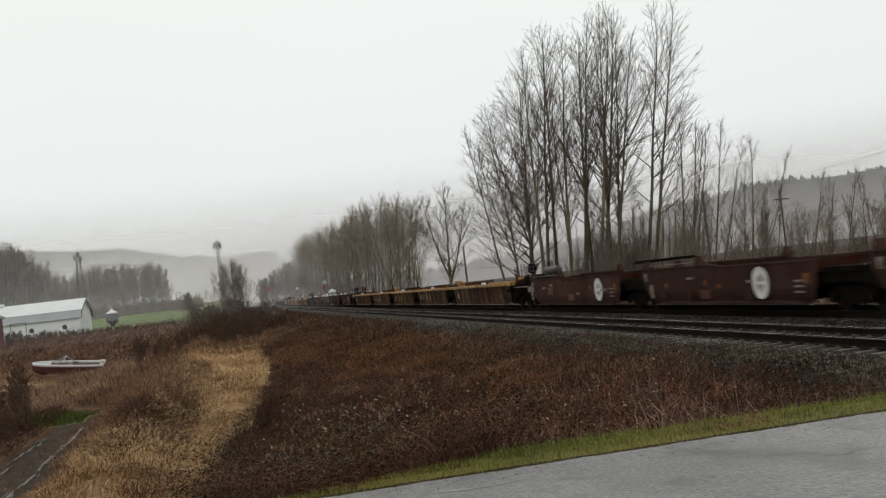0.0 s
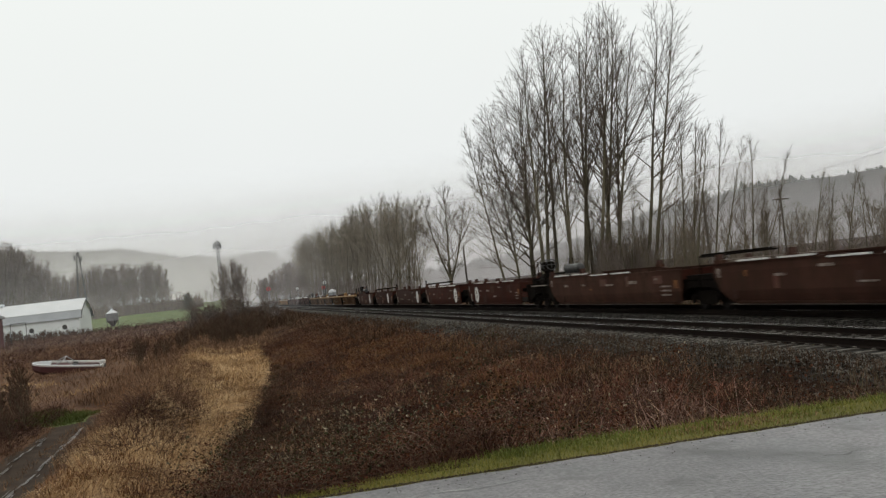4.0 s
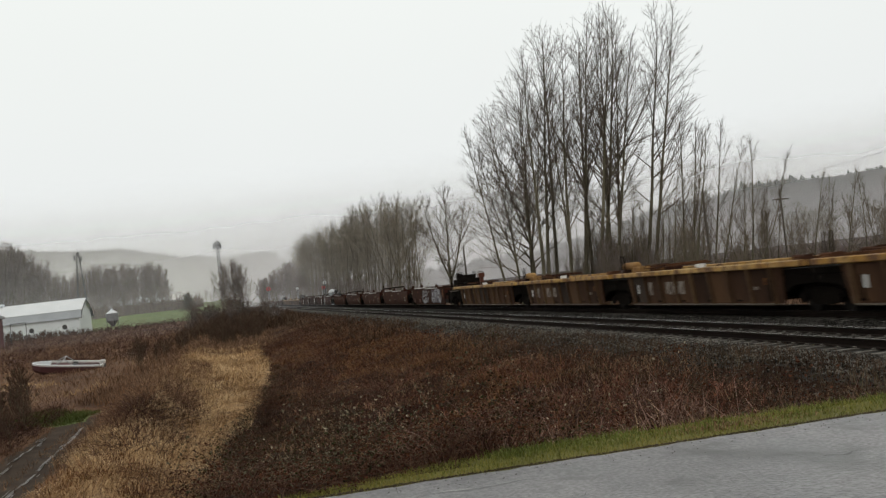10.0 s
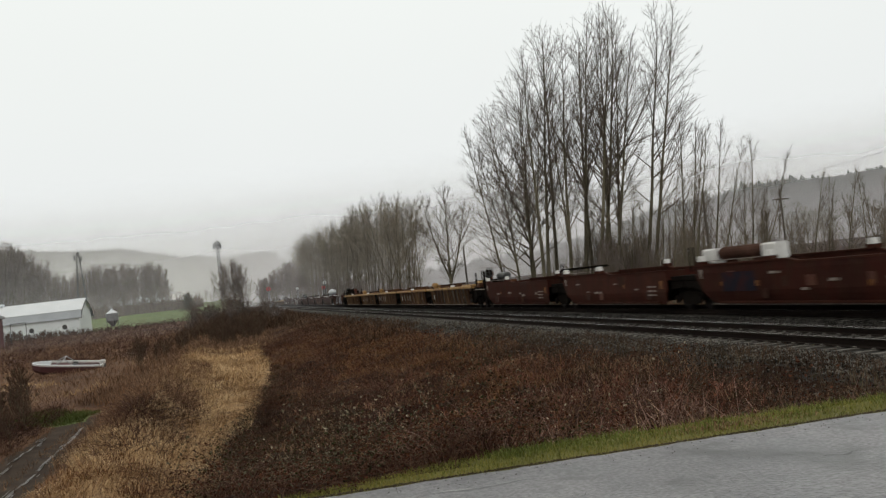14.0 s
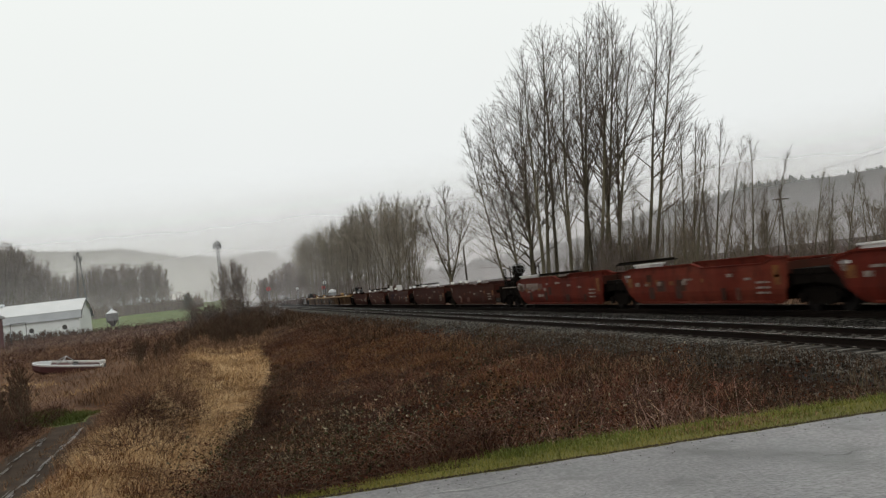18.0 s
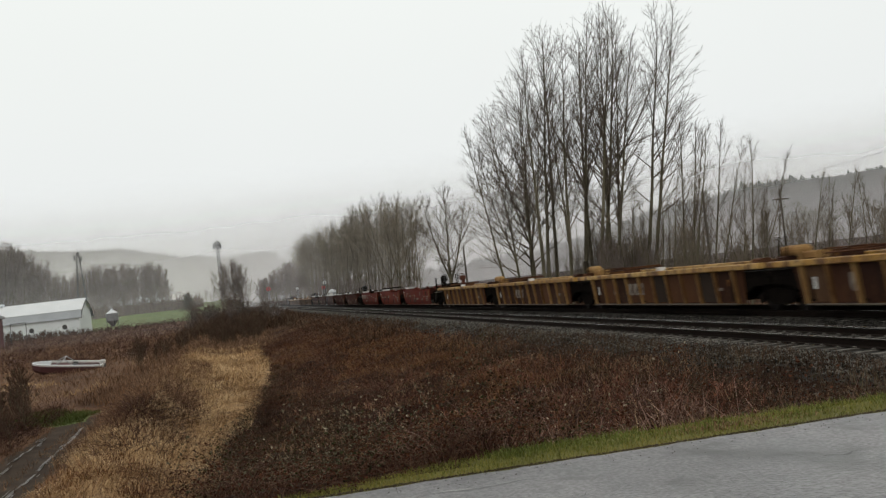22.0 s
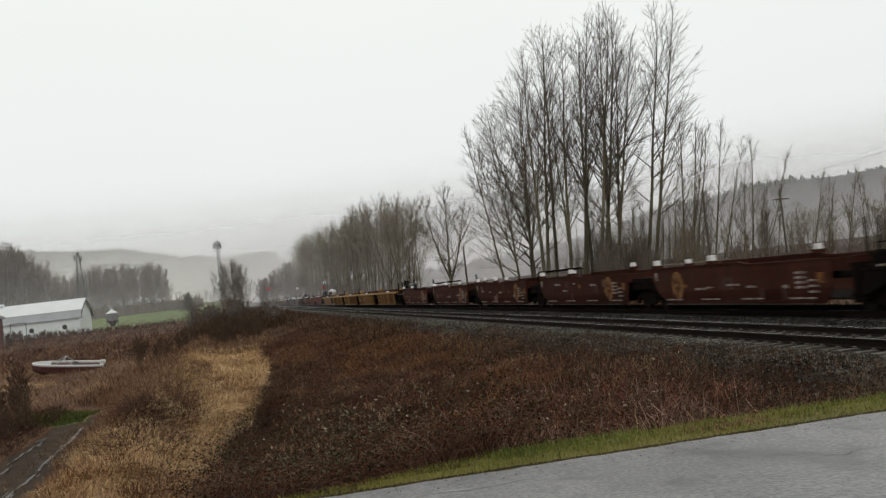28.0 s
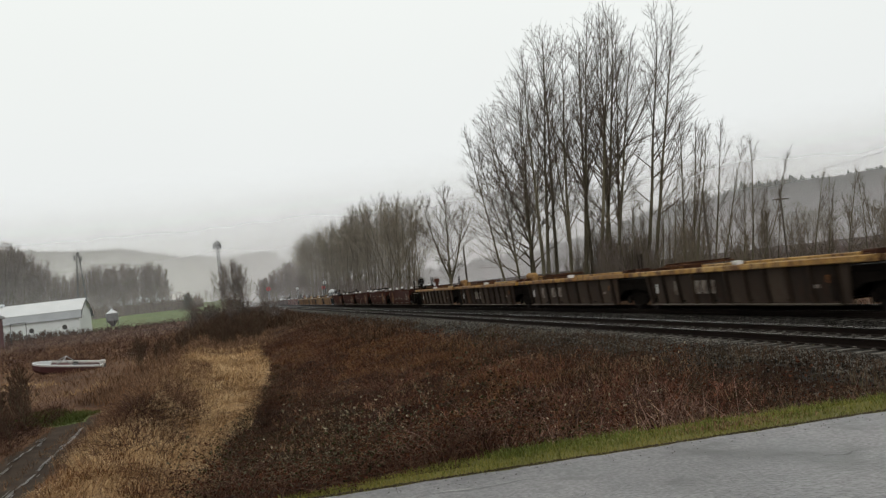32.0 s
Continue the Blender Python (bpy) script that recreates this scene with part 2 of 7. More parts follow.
M["orange_grass"] = material("orange_brown_grass", [(0.06, 0.027, 0.013), (0.135, 0.062, 0.027), (0.24, 0.13, 0.058)], 0.9, 0.2, 8, 0.0, island=0.5, spec=0.1)


# ---- mesh tools ----
class Build:
    """Collects points and faces for one mesh."""

    def __init__(self):
        self.v, self.f, self.k = [], [], []

    def add(self, verts, faces, k=0):
        o = len(self.v)
        self.v.extend(tuple(p) for p in verts)
        self.f.extend(tuple(i + o for i in q) for q in faces)
        self.k.extend([k] * len(faces))
        return self

    def box(self, x0, x1, y0, y1, z0, z1, k=0, chamfer=0.0):
        if chamfer:
            c = chamfer
            return self.prism([(x0 + c, z0), (x1 - c, z0), (x1, z0 + c), (x1, z1 - c), (x1 - c, z1), (x0 + c, z1), (x0, z1 - c), (x0, z0 + c)], y0, y1, k)
        v = [(x, y, z) for z in (z0, z1) for x, y in ((x0, y0), (x1, y0), (x1, y1), (x0, y1))]
        return self.add(v, [(3, 2, 1, 0), (4, 5, 6, 7), (0, 1, 5, 4), (1, 2, 6, 5), (2, 3, 7, 6), (3, 0, 4, 7)], k)

    def prism(self, outline, y0, y1, k=0):
        """An outline in x and z drawn out along y."""
        n = len(outline)
        v = [(x, y0, z) for x, z in outline] + [(x, y1, z) for x, z in outline]
        f = [tuple(range(n)), tuple(range(2 * n - 1, n - 1, -1))] + [(i, i + n, (i + 1) % n + n, (i + 1) % n) for i in range(n)]
        return self.add(v, f, k)

    def slab(self, outline, x0, x1, k=0):
        """An outline in y and z drawn out along x."""
        n = len(outline)
        v = [(x0, y, z) for y, z in outline] + [(x1, y, z) for y, z in outline]
        f = [tuple(range(n - 1, -1, -1)), tuple(range(n, 2 * n))] + [(i, (i + 1) % n, (i + 1) % n + n, i + n) for i in range(n)]
        return self.add(v, f, k)

    def tube(self, a, b, r0, r1=None, n=6, k=0, caps=True):
        a, b = Vector(a), Vector(b)
        r1 = r0 if r1 is None else r1
        d = (b - a).normalized()
        s = d.cross(Vector((0, 0, 1)) if abs(d.z) < 0.9 else Vector((1, 0, 0))).normalized()
        t = d.cross(s)
        v = []
        for p, r in ((a, r0), (b, r1)):
            for i in range(n):
                w = 2 * math.pi * i / n
                v.append(p + s * (r * math.cos(w)) + t * (r * math.sin(w)))
        f = [(i, (i + 1) % n, (i + 1) % n + n, i + n) for i in range(n)]
        if caps:
            f += [tuple(range(n - 1, -1, -1)), tuple(range(n, 2 * n))]
        return self.add(v, f, k)

    def lathe(self, profile, n=12, axis="z", at=(0, 0, 0), k=0):
        """A profile of (radius, height) turned round an axis."""
        v, f = [], []
        for r, h in profile:
            for i in range(n):
                w = 2 * math.pi * i / n
                a, b = r * math.cos(w), r * math.sin(w)
                p = {"z": (a, b, h), "x": (h, a, b), "y": (b, h, a)}[axis]
                v.append((p[0] + at[0], p[1] + at[1], p[2] + at[2]))
        m = len(profile)
        for j in range(m - 1):
            f += [(j * n + i, j * n + (i + 1) % n, (j + 1) * n + (i + 1) % n, (j + 1) * n + i) for i in range(n)]
        f += [tuple(range(n - 1, -1, -1)), tuple(range((m - 1) * n, m * n))]
        return self.add(v, f, k)

    def mesh(self, name, *mats, smooth=False):
        me = bpy.data.meshes.new(name)
        me.from_pydata(self.v, [], self.f)
        for m in mats:
            me.materials.append(m)
        if len(mats) > 1:
            me.polygons.foreach_set("material_index", self.k)
        if smooth:
            me.polygons.foreach_set("use_smooth", [True] * len(self.f))
        me.update()
        return me


def part(name, build, mat, parent, label="", smooth=False):
    """Links a build, or a ready mesh, as one mesh object under a thing or a part."""
    me = build if isinstance(build, bpy.types.Mesh) else build.mesh(name, mat, smooth=smooth)
    ob = new(name, me)
    ob.parent = parent
    if label:
        ob["label"] = label
    return ob


def thing(name, label, category, at=None, group="", kind=""):
    ob = new(name)
    ob.empty_display_size = 0.2
    if at is not None:
        ob.matrix_basis = at
    return tagged(ob, label, category, group, kind)


def solid(name, build, mats, label, category="", group="", kind="", smooth=False, at=None):
    ob = new(name, build.mesh(name, *mats, smooth=smooth))
    if at is not None:
        ob.matrix_basis = at
    return tagged(ob, label, category, group, kind)


def array_mesh(name, verts, faces, mats, mat_index=None, smooth=False):
    """A mesh from numpy arrays: verts (n, 3), faces (m, 3) or (m, 4)."""
    me = bpy.data.meshes.new(name)
    verts, faces = np.asarray(verts, np.float32), np.asarray(faces, np.int32)
    side = faces.shape[1]
    me.vertices.add(len(verts))
    me.vertices.foreach_set("co", verts.ravel())
    me.loops.add(faces.size)
    me.loops.foreach_set("vertex_index", faces.ravel())
    me.polygons.add(len(faces))
    me.polygons.foreach_set("loop_start", np.arange(0, faces.size, side, dtype=np.int32))
    me.polygons.foreach_set("loop_total", np.full(len(faces), side, np.int32))
    for m in mats:
        me.materials.append(m)
    if mat_index is not None:
        me.polygons.foreach_set("material_index", np.asarray(mat_index, np.int32))
    if smooth:
        me.polygons.foreach_set("use_smooth", np.ones(len(faces), bool))
    me.update(calc_edges=True)
    return me


def smoothstep(a, b, t):
    s = np.clip((t - a) / (b - a), 0, 1)
    return s * s * (3 - 2 * s)


def waves(x, y, size, seed=0):
    """A cheap smooth noise of about -1 to 1."""
    r = np.random.RandomState(seed)
    out = np.zeros_like(x, dtype=float)
    for i in range(6):
        a, p, s = r.uniform(0, 6.28), r.uniform(0, 6.28), size * r.uniform(0.6, 1.7)
        out += np.sin((x * np.cos(a) + y * np.sin(a)) * 6.28 / s + p)
    return out / 3.2


# ---- the land ----
NEAR_X, FAR_X = 12.95, 17.28          # centre lines of the two tracks
GAUGE = 1.435
ROAD_EDGE = 8.85
PROFILE_X = np.array([-900, -60, -30, -14, -9.2, -8.6, -7.9, -6.2, -5.6, -4.6, -3.6, -2.6, -1.6, 0.4, 2.2, 5.0, 7.6, 9.4, 10.6, 11.2, 19.2, 20.0, 21.4, 24, 30, 900.0])
PROFILE_Z = np.array([-2.4, -2.4, -2.4, -2.4, -2.35, -2.55, -2.6, -2.6, -2.5, -2.15, -2.1, -2.4, -2.65, -2.65, -2.3, -1.75, -1.15, -0.62, -0.27, -0.22, -0.22, -0.5, -1.1, -1.2, -0.9, -0.9])


def road_z(x):
    return 0.45 - 0.105 * np.clip(x - 7.2, 0, 4.2) - 0.03 * np.clip(-4 - x, 0, 100)


def land(x, y):
    """Height of the ground."""
    x, y = np.asarray(x, float), np.asarray(y, float)
    base = np.interp(x, PROFILE_X, PROFILE_Z)
    bed = smoothstep(8.2, 10.4, x) * (1 - smoothstep(20.6, 22.2, x))
    rise = 2.35 * smoothstep(105, 235, y) + 4.4 * smoothstep(235, 450, y)
    left = base + rise * (1 - smoothstep(1.0, 7.0, x)) + 1.1 * smoothstep(150, 300, y) * smoothstep(1.0, 7.0, x) * (1 - bed)
    left = left + (1 - bed) * (0.10 * waves(x, y, 7, 3) + 0.05 * waves(x, y, 2.3, 5)) * (1 - smoothstep(300, 900, np.hypot(x, y)) * 0.5)
    left = left + 0.62 * np.exp(-((x + 3.9) / 1.3) ** 2) * smoothstep(33, 43, y) * (1 - smoothstep(64, 84, y))      # weedy mound beside the ditch
    slope = smoothstep(-2.5, -0.5, x) * (1 - smoothstep(7.4, 9.0, x)) * smoothstep(11, 14, y) * (1 - smoothstep(60, 90, y))
    left = left + slope * (0.27 * waves(x, y, 2.8, 13) + 0.13 * waves(x, y, 1.3, 14))                               # humps of old brambles
    rz = road_z(x) - 0.06
    reach = np.maximum(0.8, (rz - base) * 2.1)
    w = smoothstep(0, 1, np.clip((y - 9.7) / reach, 0, 1)) + smoothstep(0, 1, np.clip((-1.5 - y) / 9.0, 0, 1))
    on_bed = smoothstep(10.3, 10.9, x) * (1 - smoothstep(19.5, 20.1, x))
    z = rz * (1 - w) + left * w
    return z * (1 - on_bed) + base * on_bed


def grid_lines(stops):
    out = []
    for (a, step), (b, _) in zip(stops[:-1], stops[1:]):
        out.extend(np.arange(a, b, step))
    out.append(stops[-1][0])
    return np.array(out)


gx = grid_lines([(-4000, 500), (-1000, 100), (-200, 20), (-60, 4), (-24, 1.0), (-12, 0.35), (12, 1.0), (24, 4), (60, 20), (200, 100), (1000, 500), (4000, 1)])
gy = grid_lines([(-1500, 300), (-300, 40), (-60, 6), (-12, 1.0), (8, 0.3), (24, 0.5), (60, 1.2), (130, 4), (300, 15), (600, 60), (1200, 300), (4500, 1)])
GX, GY = np.meshgrid(gx, gy)
GZ = land(GX, GY)
nx, ny = len(gx), len(gy)
idx = np.arange(nx * ny).reshape(ny, nx)
quads = np.stack([idx[:-1, :-1], idx[:-1, 1:], idx[1:, 1:], idx[1:, :-1]], -1).reshape(-1, 4)
cxm, cym = (GX[:-1, :-1] + GX[1:, 1:]).ravel() / 2, (GY[:-1, :-1] + GY[1:, 1:]).ravel() / 2
wob = waves(cxm, cym, 6, 11) * 0.5
kind_of = np.zeros(len(quads), int)                                        # bramble litter, darkened for the shade in its gaps
VERGE_X, VERGE_Y = [-3, 0.4, 1.0, 1.9, 2.6, 3.8, 5.5, 6.7, 10.4], [8.9, 9.0, 9.3, 9.65, 10.0, 10.3, 10.45, 10.35, 10.4]      # how far the verge reaches
BANK_Y, BANK_X = [9, 12, 16, 20, 26, 30, 34, 41, 50, 61, 90, 200], [0.4, -0.1, -0.7, -1.2, -1.2, -1.2, -0.8, 0.0, 1.1, 1.7, 2.0, 2.5]      # where the brambles begin
kind_of[(cxm < np.interp(cym, BANK_Y, BANK_X) + wob * 0.6) & (cxm > -5.2 + wob * 0.4) & (cym > 14)] = 1
kind_of[(kind_of == 1) & (cym > 104 + wob * 12)] = 2      # straw in the ditch
kind_of[(cxm < -3.2 + wob) & (cxm > -40) & (cym > 14) & (kind_of == 0)] = 2
kind_of[(np.abs(cxm + 3.9) < 1.7 + wob) & (cym > 36) & (cym < 80)] = 2
kind_of[(cxm < -8.0) & (cym > 14)] = 2
kind_of[(cxm < -5.9) & (cxm > -8.6) & (cym > 14) & (cym < 53 + wob * 2)] = 3          # farm track
kind_of[(cxm < -7.2) & (cxm > -11.0) & (cym >= 51.5) & (cym < 58)] = 4        # green patch at its end
kind_of[(cxm < -8) & (cym > 224 + wob * 3)] = 4
kind_of[(cxm < 4) & (cym > 260)] = 4
kind_of[(cxm > 10.2 + wob * 0.5) & (cxm < 21.6 + wob)] = 5
kind_of[(cym < np.interp(cxm, VERGE_X, VERGE_Y) + wob * 0.1) & (cxm < 10.3)] = 6
kind_of[(cxm > 23.5 + wob) & (cym > 10) & (cym < 150)] = 2                   # pale grass behind the railway
kind_of[np.hypot(cxm, cym) > 900] = 4
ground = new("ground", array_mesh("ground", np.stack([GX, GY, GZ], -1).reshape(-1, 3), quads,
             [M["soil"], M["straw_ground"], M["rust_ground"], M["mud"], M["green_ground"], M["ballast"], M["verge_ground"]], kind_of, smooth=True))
tagged(ground, "uneven ground of brown litter, straw, mud and meadow", "ground", kind="structure")

# The road to the level crossing, wet asphalt with a slightly crumbled edge.
rx = np.concatenate([np.arange(-60, -6, 3.0), np.arange(-6, 10.9, 0.12)])
rv, rf = [], []
for x in rx:
    edge = ROAD_EDGE + 0.012 * math.sin(x * 5.1) + 0.012 * math.sin(x * 13.7 + 1) + 0.012 * math.sin(x * 31.0)
    z = float(road_z(x))
    for y, dz in ((-0.4, -0.08), (-0.35, 0.0), (2.0, 0.03), (4.2, 0.05), (6.5, 0.03), (edge - 0.05, -0.005), (edge, -0.08)):
        rv.append((x, y, z + dz))
for i in range(len(rx) - 1):
    for j in range(6):
        a = i * 7 + j
        rf.append((a, a + 7, a + 8, a + 1))
road = new("road", array_mesh("road", rv, rf, [M["asphalt"]], smooth=True))
tagged(road, "wet grey asphalt road leading to the level crossing", "road", kind="structure")

# ---- tracks ----
RAIL_PROFILE = [(-0.075, -0.185), (0.075, -0.185), (0.075, -0.172), (0.012, -0.15), (0.010, -0.048), (0.036, -0.036), (0.036, -0.006), (0.028, 0.0), (-0.028, 0.0),
                (-0.036, -0.006), (-0.036, -0.036), (-0.010, -0.048), (-0.012, -0.15), (-0.075, -0.172)]


def railway(x, label):
    t = thing("railway_track", label, "railway track", pose(x, 0, 0), kind="structure")
    for s in (-1, 1):
        b = Build()
        b.prism([(px + s * (GAUGE / 2 + 0.036), pz) for px, pz in RAIL_PROFILE], -120, 1500)
        g, c = s * (GAUGE / 2 - 0.002), s * (GAUGE / 2 + 0.064)               # worn running surface and rounded gauge corner
        cap = [(g, -0.032), (g, -0.016), (g + s * 0.018, 0.003), (c - s * 0.012, 0.003), (c, -0.007), (c, -0.011), (g + s * 0.02, -0.008)]
        b.prism(cap if s > 0 else cap[::-1], -120, 1500, 1)
        ob = new("rail", b.mesh("rail", M["rail"], M["railhead"]))
        ob.parent = t
    return t


near_track = railway(NEAR_X, "empty railway track with shiny railheads on concrete sleepers")
far_track = railway(FAR_X, "railway track under the train on stone ballast")


# ---- bare trees ----
def tubes(pts, r0, r1, sides):
    """Tapered tubes along many paths at once: pts (n, k, 3), radii at foot and tip (n,)."""
    n, k, _ = pts.shape
    d = np.gradient(pts, axis=1)
    d /= np.linalg.norm(d, axis=2)[..., None] + 1e-9
    s = np.cross(d, np.array([0.31, 0.95, 0.05]))
    s /= np.linalg.norm(s, axis=2)[..., None] + 1e-9
    t = np.cross(d, s)
    w = np.arange(sides) * 2 * np.pi / sides
    rad = (r0[:, None] + (r1 - r0)[:, None] * np.linspace(0, 1, k)[None, :] ** 0.85)[..., None, None]
    ring = pts[:, :, None, :] + rad * (s[:, :, None, :] * np.cos(w)[:, None] + t[:, :, None, :] * np.sin(w)[:, None])
    i, j, m = np.arange(sides), (np.arange(k - 1) * sides)[:, None], (np.arange(n) * k * sides)[:, None, None]
    a, b = m + j + i, m + j + (i + 1) % sides
    return ring.reshape(-1, 3), np.stack([a, b, b + sides, a + sides], -1).reshape(-1, 4)


def sprout(r, base, d, length, steps, bend, rise):
    """Wandering paths from base points: directions d, lengths, a bend at each step and a pull upwards."""
    pts, p, d = [base], base, d / (np.linalg.norm(d, axis=1)[:, None] + 1e-9)
    for _ in range(steps):
        d = d + r.normal(0, bend, d.shape) + np.array([0, 0, rise])
        d = d / np.linalg.norm(d, axis=1)[:, None]
        p = p + d * (length / steps)[:, None]
        pts.append(p)
    return np.stack(pts, 1)


def shoots(r, pts, who, at, angle, wide):
    """Where side shoots leave their parents, and which way: about angle (radians) off the parent's course."""
    k = pts.shape[1] - 1
    i = np.minimum((at * k).astype(int), k - 1)
    a, b = pts[who, i], pts[who, i + 1]
    d = b - a
    d = d / (np.linalg.norm(d, axis=1)[:, None] + 1e-9)
    side = np.cross(d, r.normal(0, 1, d.shape))
    side /= np.linalg.norm(side, axis=1)[:, None] + 1e-9
    w = (angle + r.normal(0, wide, len(who)))[:, None]
    return a + (b - a) * (at * k - i)[:, None], d * np.cos(w) + side * np.sin(w)


def tree_meshes(name, seed, height, radius, spread=0.3, limbs=40, kids=7, twigs=5, base_clear=0.25, fork=0.0, steep=0.75, twig=0.01, skin="twig", full=0.42, wander=0.022):
    """Trunk and crown of a leafless tree: stems, limbs that climb steeply, branches and fine twigs, each tapered and bending.
    full: how far up the trunk the crown is widest; steep: the limbs' angle off the trunk in radians."""
    r = np.random.RandomState(seed)
    one = np.ones(1)
    stems = [(sprout(r, np.array([[0, 0, -0.3]]), np.array([[0, 0, 1.0]]), one * height, 12, wander, 0.01), radius, 0.0)]
    if fork:
        for _ in range(1 if fork < 0.3 else 2):
            f = fork * r.uniform(0.75, 1.1)
            q, d = shoots(r, stems[0][0], np.zeros(1, int), one * f, 0.42, 0.06)
            stems.append((sprout(r, q, d, one * height * (1 - f) * r.uniform(0.85, 0.98), 12, wander, 0.06), radius * (1 - 0.8 * f) * 0.75, f))
    tv, tf, cv, cf = [], [], [], []

    def put(vs, fs, pts, r0, r1, sides):
        v, q = tubes(pts, r0, r1, sides)
        fs.append(q + sum(len(k) for k in vs))
        vs.append(v)

    for st, r0, low in stems:
        put(tv, tf, st, one * r0, one * twig * 1.5, 8)
        n = int(limbs * (1 - low)) if low else limbs
        start = base_clear if not low else 0.1
        f = start + (0.97 - start) * ((np.arange(n) + r.uniform(0, 1, n)) / n) ** 0.85
        up = low + (1 - low) * f                                       # height up the whole tree
        shape = np.where(up < full, 0.45 + 0.55 * np.clip((up - base_clear * 0.6) / (full - base_clear * 0.6 + 1e-6), 0, 1), np.clip((1.04 - up) / (1.04 - full), 0, 1) ** 0.72)
        ln = height * spread * shape * r.uniform(0.6, 1.15, n) * (0.75 if low else 1.0) + 0.04 * height
        q, d = shoots(r, st, np.zeros(n, int), f, steep * np.interp(up, [0, 0.5, 1], [1.25, 1.0, 0.62]), 0.12)
        lp = sprout(r, q, d, ln, 6, 0.05, 0.05)
        rr = np.maximum(twig * 1.4, np.minimum(r0 * (1 - 0.85 * f) * 0.5, 0.012 * ln + 0.003))
        put(cv, cf, lp, rr, np.full(n, twig * 0.9), 4)
        m = np.maximum(3, (kids * np.clip(ln / (height * spread * 0.7), 0.35, 1.3)).astype(int))
        who = np.repeat(np.arange(n), m)
        g = r.uniform(0.18, 0.96, len(who))
        q, d = shoots(r, lp, who, g, np.full(len(who), 0.62), 0.14)
        l2 = ln[who] * (1.08 - g) * r.uniform(0.35, 0.7, len(who)) + 0.022 * height
        bp = sprout(r, q, d, l2, 4, 0.06, 0.06)
        put(cv, cf, bp, np.maximum(twig * 1.15, rr[who] * (1 - 0.7 * g) * 0.55), np.full(len(who), twig * 0.7), 3)
        both = ((lp, ln, np.maximum(2, (twigs * 0.9 * np.clip(ln / 2.0, 0.4, 2)).astype(int))), (bp, l2, np.maximum(1, (twigs * np.clip(l2 / 1.2, 0.35, 1.8)).astype(int))))
        for pts, size, many in both:
            who = np.repeat(np.arange(len(pts)), many)
            q, d = shoots(r, pts, who, r.uniform(0.25, 1.0, len(who)), np.full(len(who), 0.6), 0.18)
            tp = sprout(r, q, d, np.clip(0.4 * size[who], 0.018 * height, 0.05 * height) * r.uniform(0.6, 1.3, len(who)), 2, 0.06, 0.06)
            put(cv, cf, tp, np.full(len(who), twig), np.full(len(who), twig * 0.5), 3)
    return (array_mesh(name + "_trunk", np.concatenate(tv), np.concatenate(tf), [M["bark"]], smooth=True),
            array_mesh(name + "_crown", np.concatenate(cv), np.concatenate(cf), [M[skin]]))


VIEW = Vector((math.sin(YAW), math.cos(YAW), 0))


def tree(name, meshes, x, y, label, group="", turn=0.0, size=1.0, category="tree", lean=0.0):
    """lean: degrees by which the tree leans away from the ditch, towards +x."""
    tilt = Matrix.Rotation(radians(lean), 4, VIEW)
    t = thing(name, label, category, pose(x, y, float(land(x, y)) - 0.05) @ tilt @ pose(0, 0, 0, 0, 0, turn) @ Matrix.Scale(size, 4), group)
    part("trunk", meshes[0], None, t)
    part("crown", meshes[1], None, t)
    return t



rt = random.Random(5)
tall = [tree_meshes("cottonwood", s, 20, 0.17, 0.22, 28, 5, 2.3, clear, fork, 0.62, 0.0095, "dark_twig", 0.45) for s, fork, clear in ((1, 0.0, 0.24), (2, 0.4, 0.2), (3, 0.0, 0.28), (4, 0.24, 0.22))]
spread_tall = tree_meshes("cottonwood", 5, 20, 0.17, 0.38, 40, 6, 3, 0.16, 0.28, 0.85, 0.0105, "dark_twig", 0.32)
mid = [tree_meshes("alder", s, 15, 0.10, 0.27, 24, 5, 2.4, 0.08, fork, 0.66, 0.0115, "row_twig", 0.52) for s, fork in ((11, 0.0), (12, 0.3), (13, 0.0), (14, 0.22))]
dense = [tree_meshes("woodland_tree", s, 15, 0.10, 0.25, 26, 4, 2, 0.03, fork, 0.65, 0.026, "wood_twig", 0.35) for s, fork in ((15, 0.3), (16, 0.2), (17, 0.35))]
thin = [tree_meshes("sapling", s, 9, 0.07, 0.17, 22, 4, 2.4, 0.22, fork, 0.6, 0.007, "dark_twig", 0.4) for s, fork in ((21, 0.0), (22, 0.22), (23, 0.0))]
scrub = [tree_meshes("scrub", s, 5, 0.035, 0.42, 16, 6, 3, 0.03, 0.2, 0.7, 0.006, "brush_twig", 0.3) for s in (41, 42, 43)]
grey_scrub = [tree_meshes("scrub", s, 5, 0.035, 0.4, 14, 6, 3, 0.02, 0.12, 0.5, 0.007, "twig", 0.25, 0.05) for s in (44, 45, 46)]
hedge = [tree_meshes("hedge", s, 2.5, 0.03, 0.5, 20, 5, 4, 0.02, 0.2, 0.7, 0.014, "brush_twig", 0.3, 0.05) for s in (61, 62, 63)]
broad = tree_meshes("maple", 31, 11.5, 0.17, 0.36, 30, 7, 4.2, 0.2, 0.32, 0.74, 0.0105, "dark_twig", 0.4)

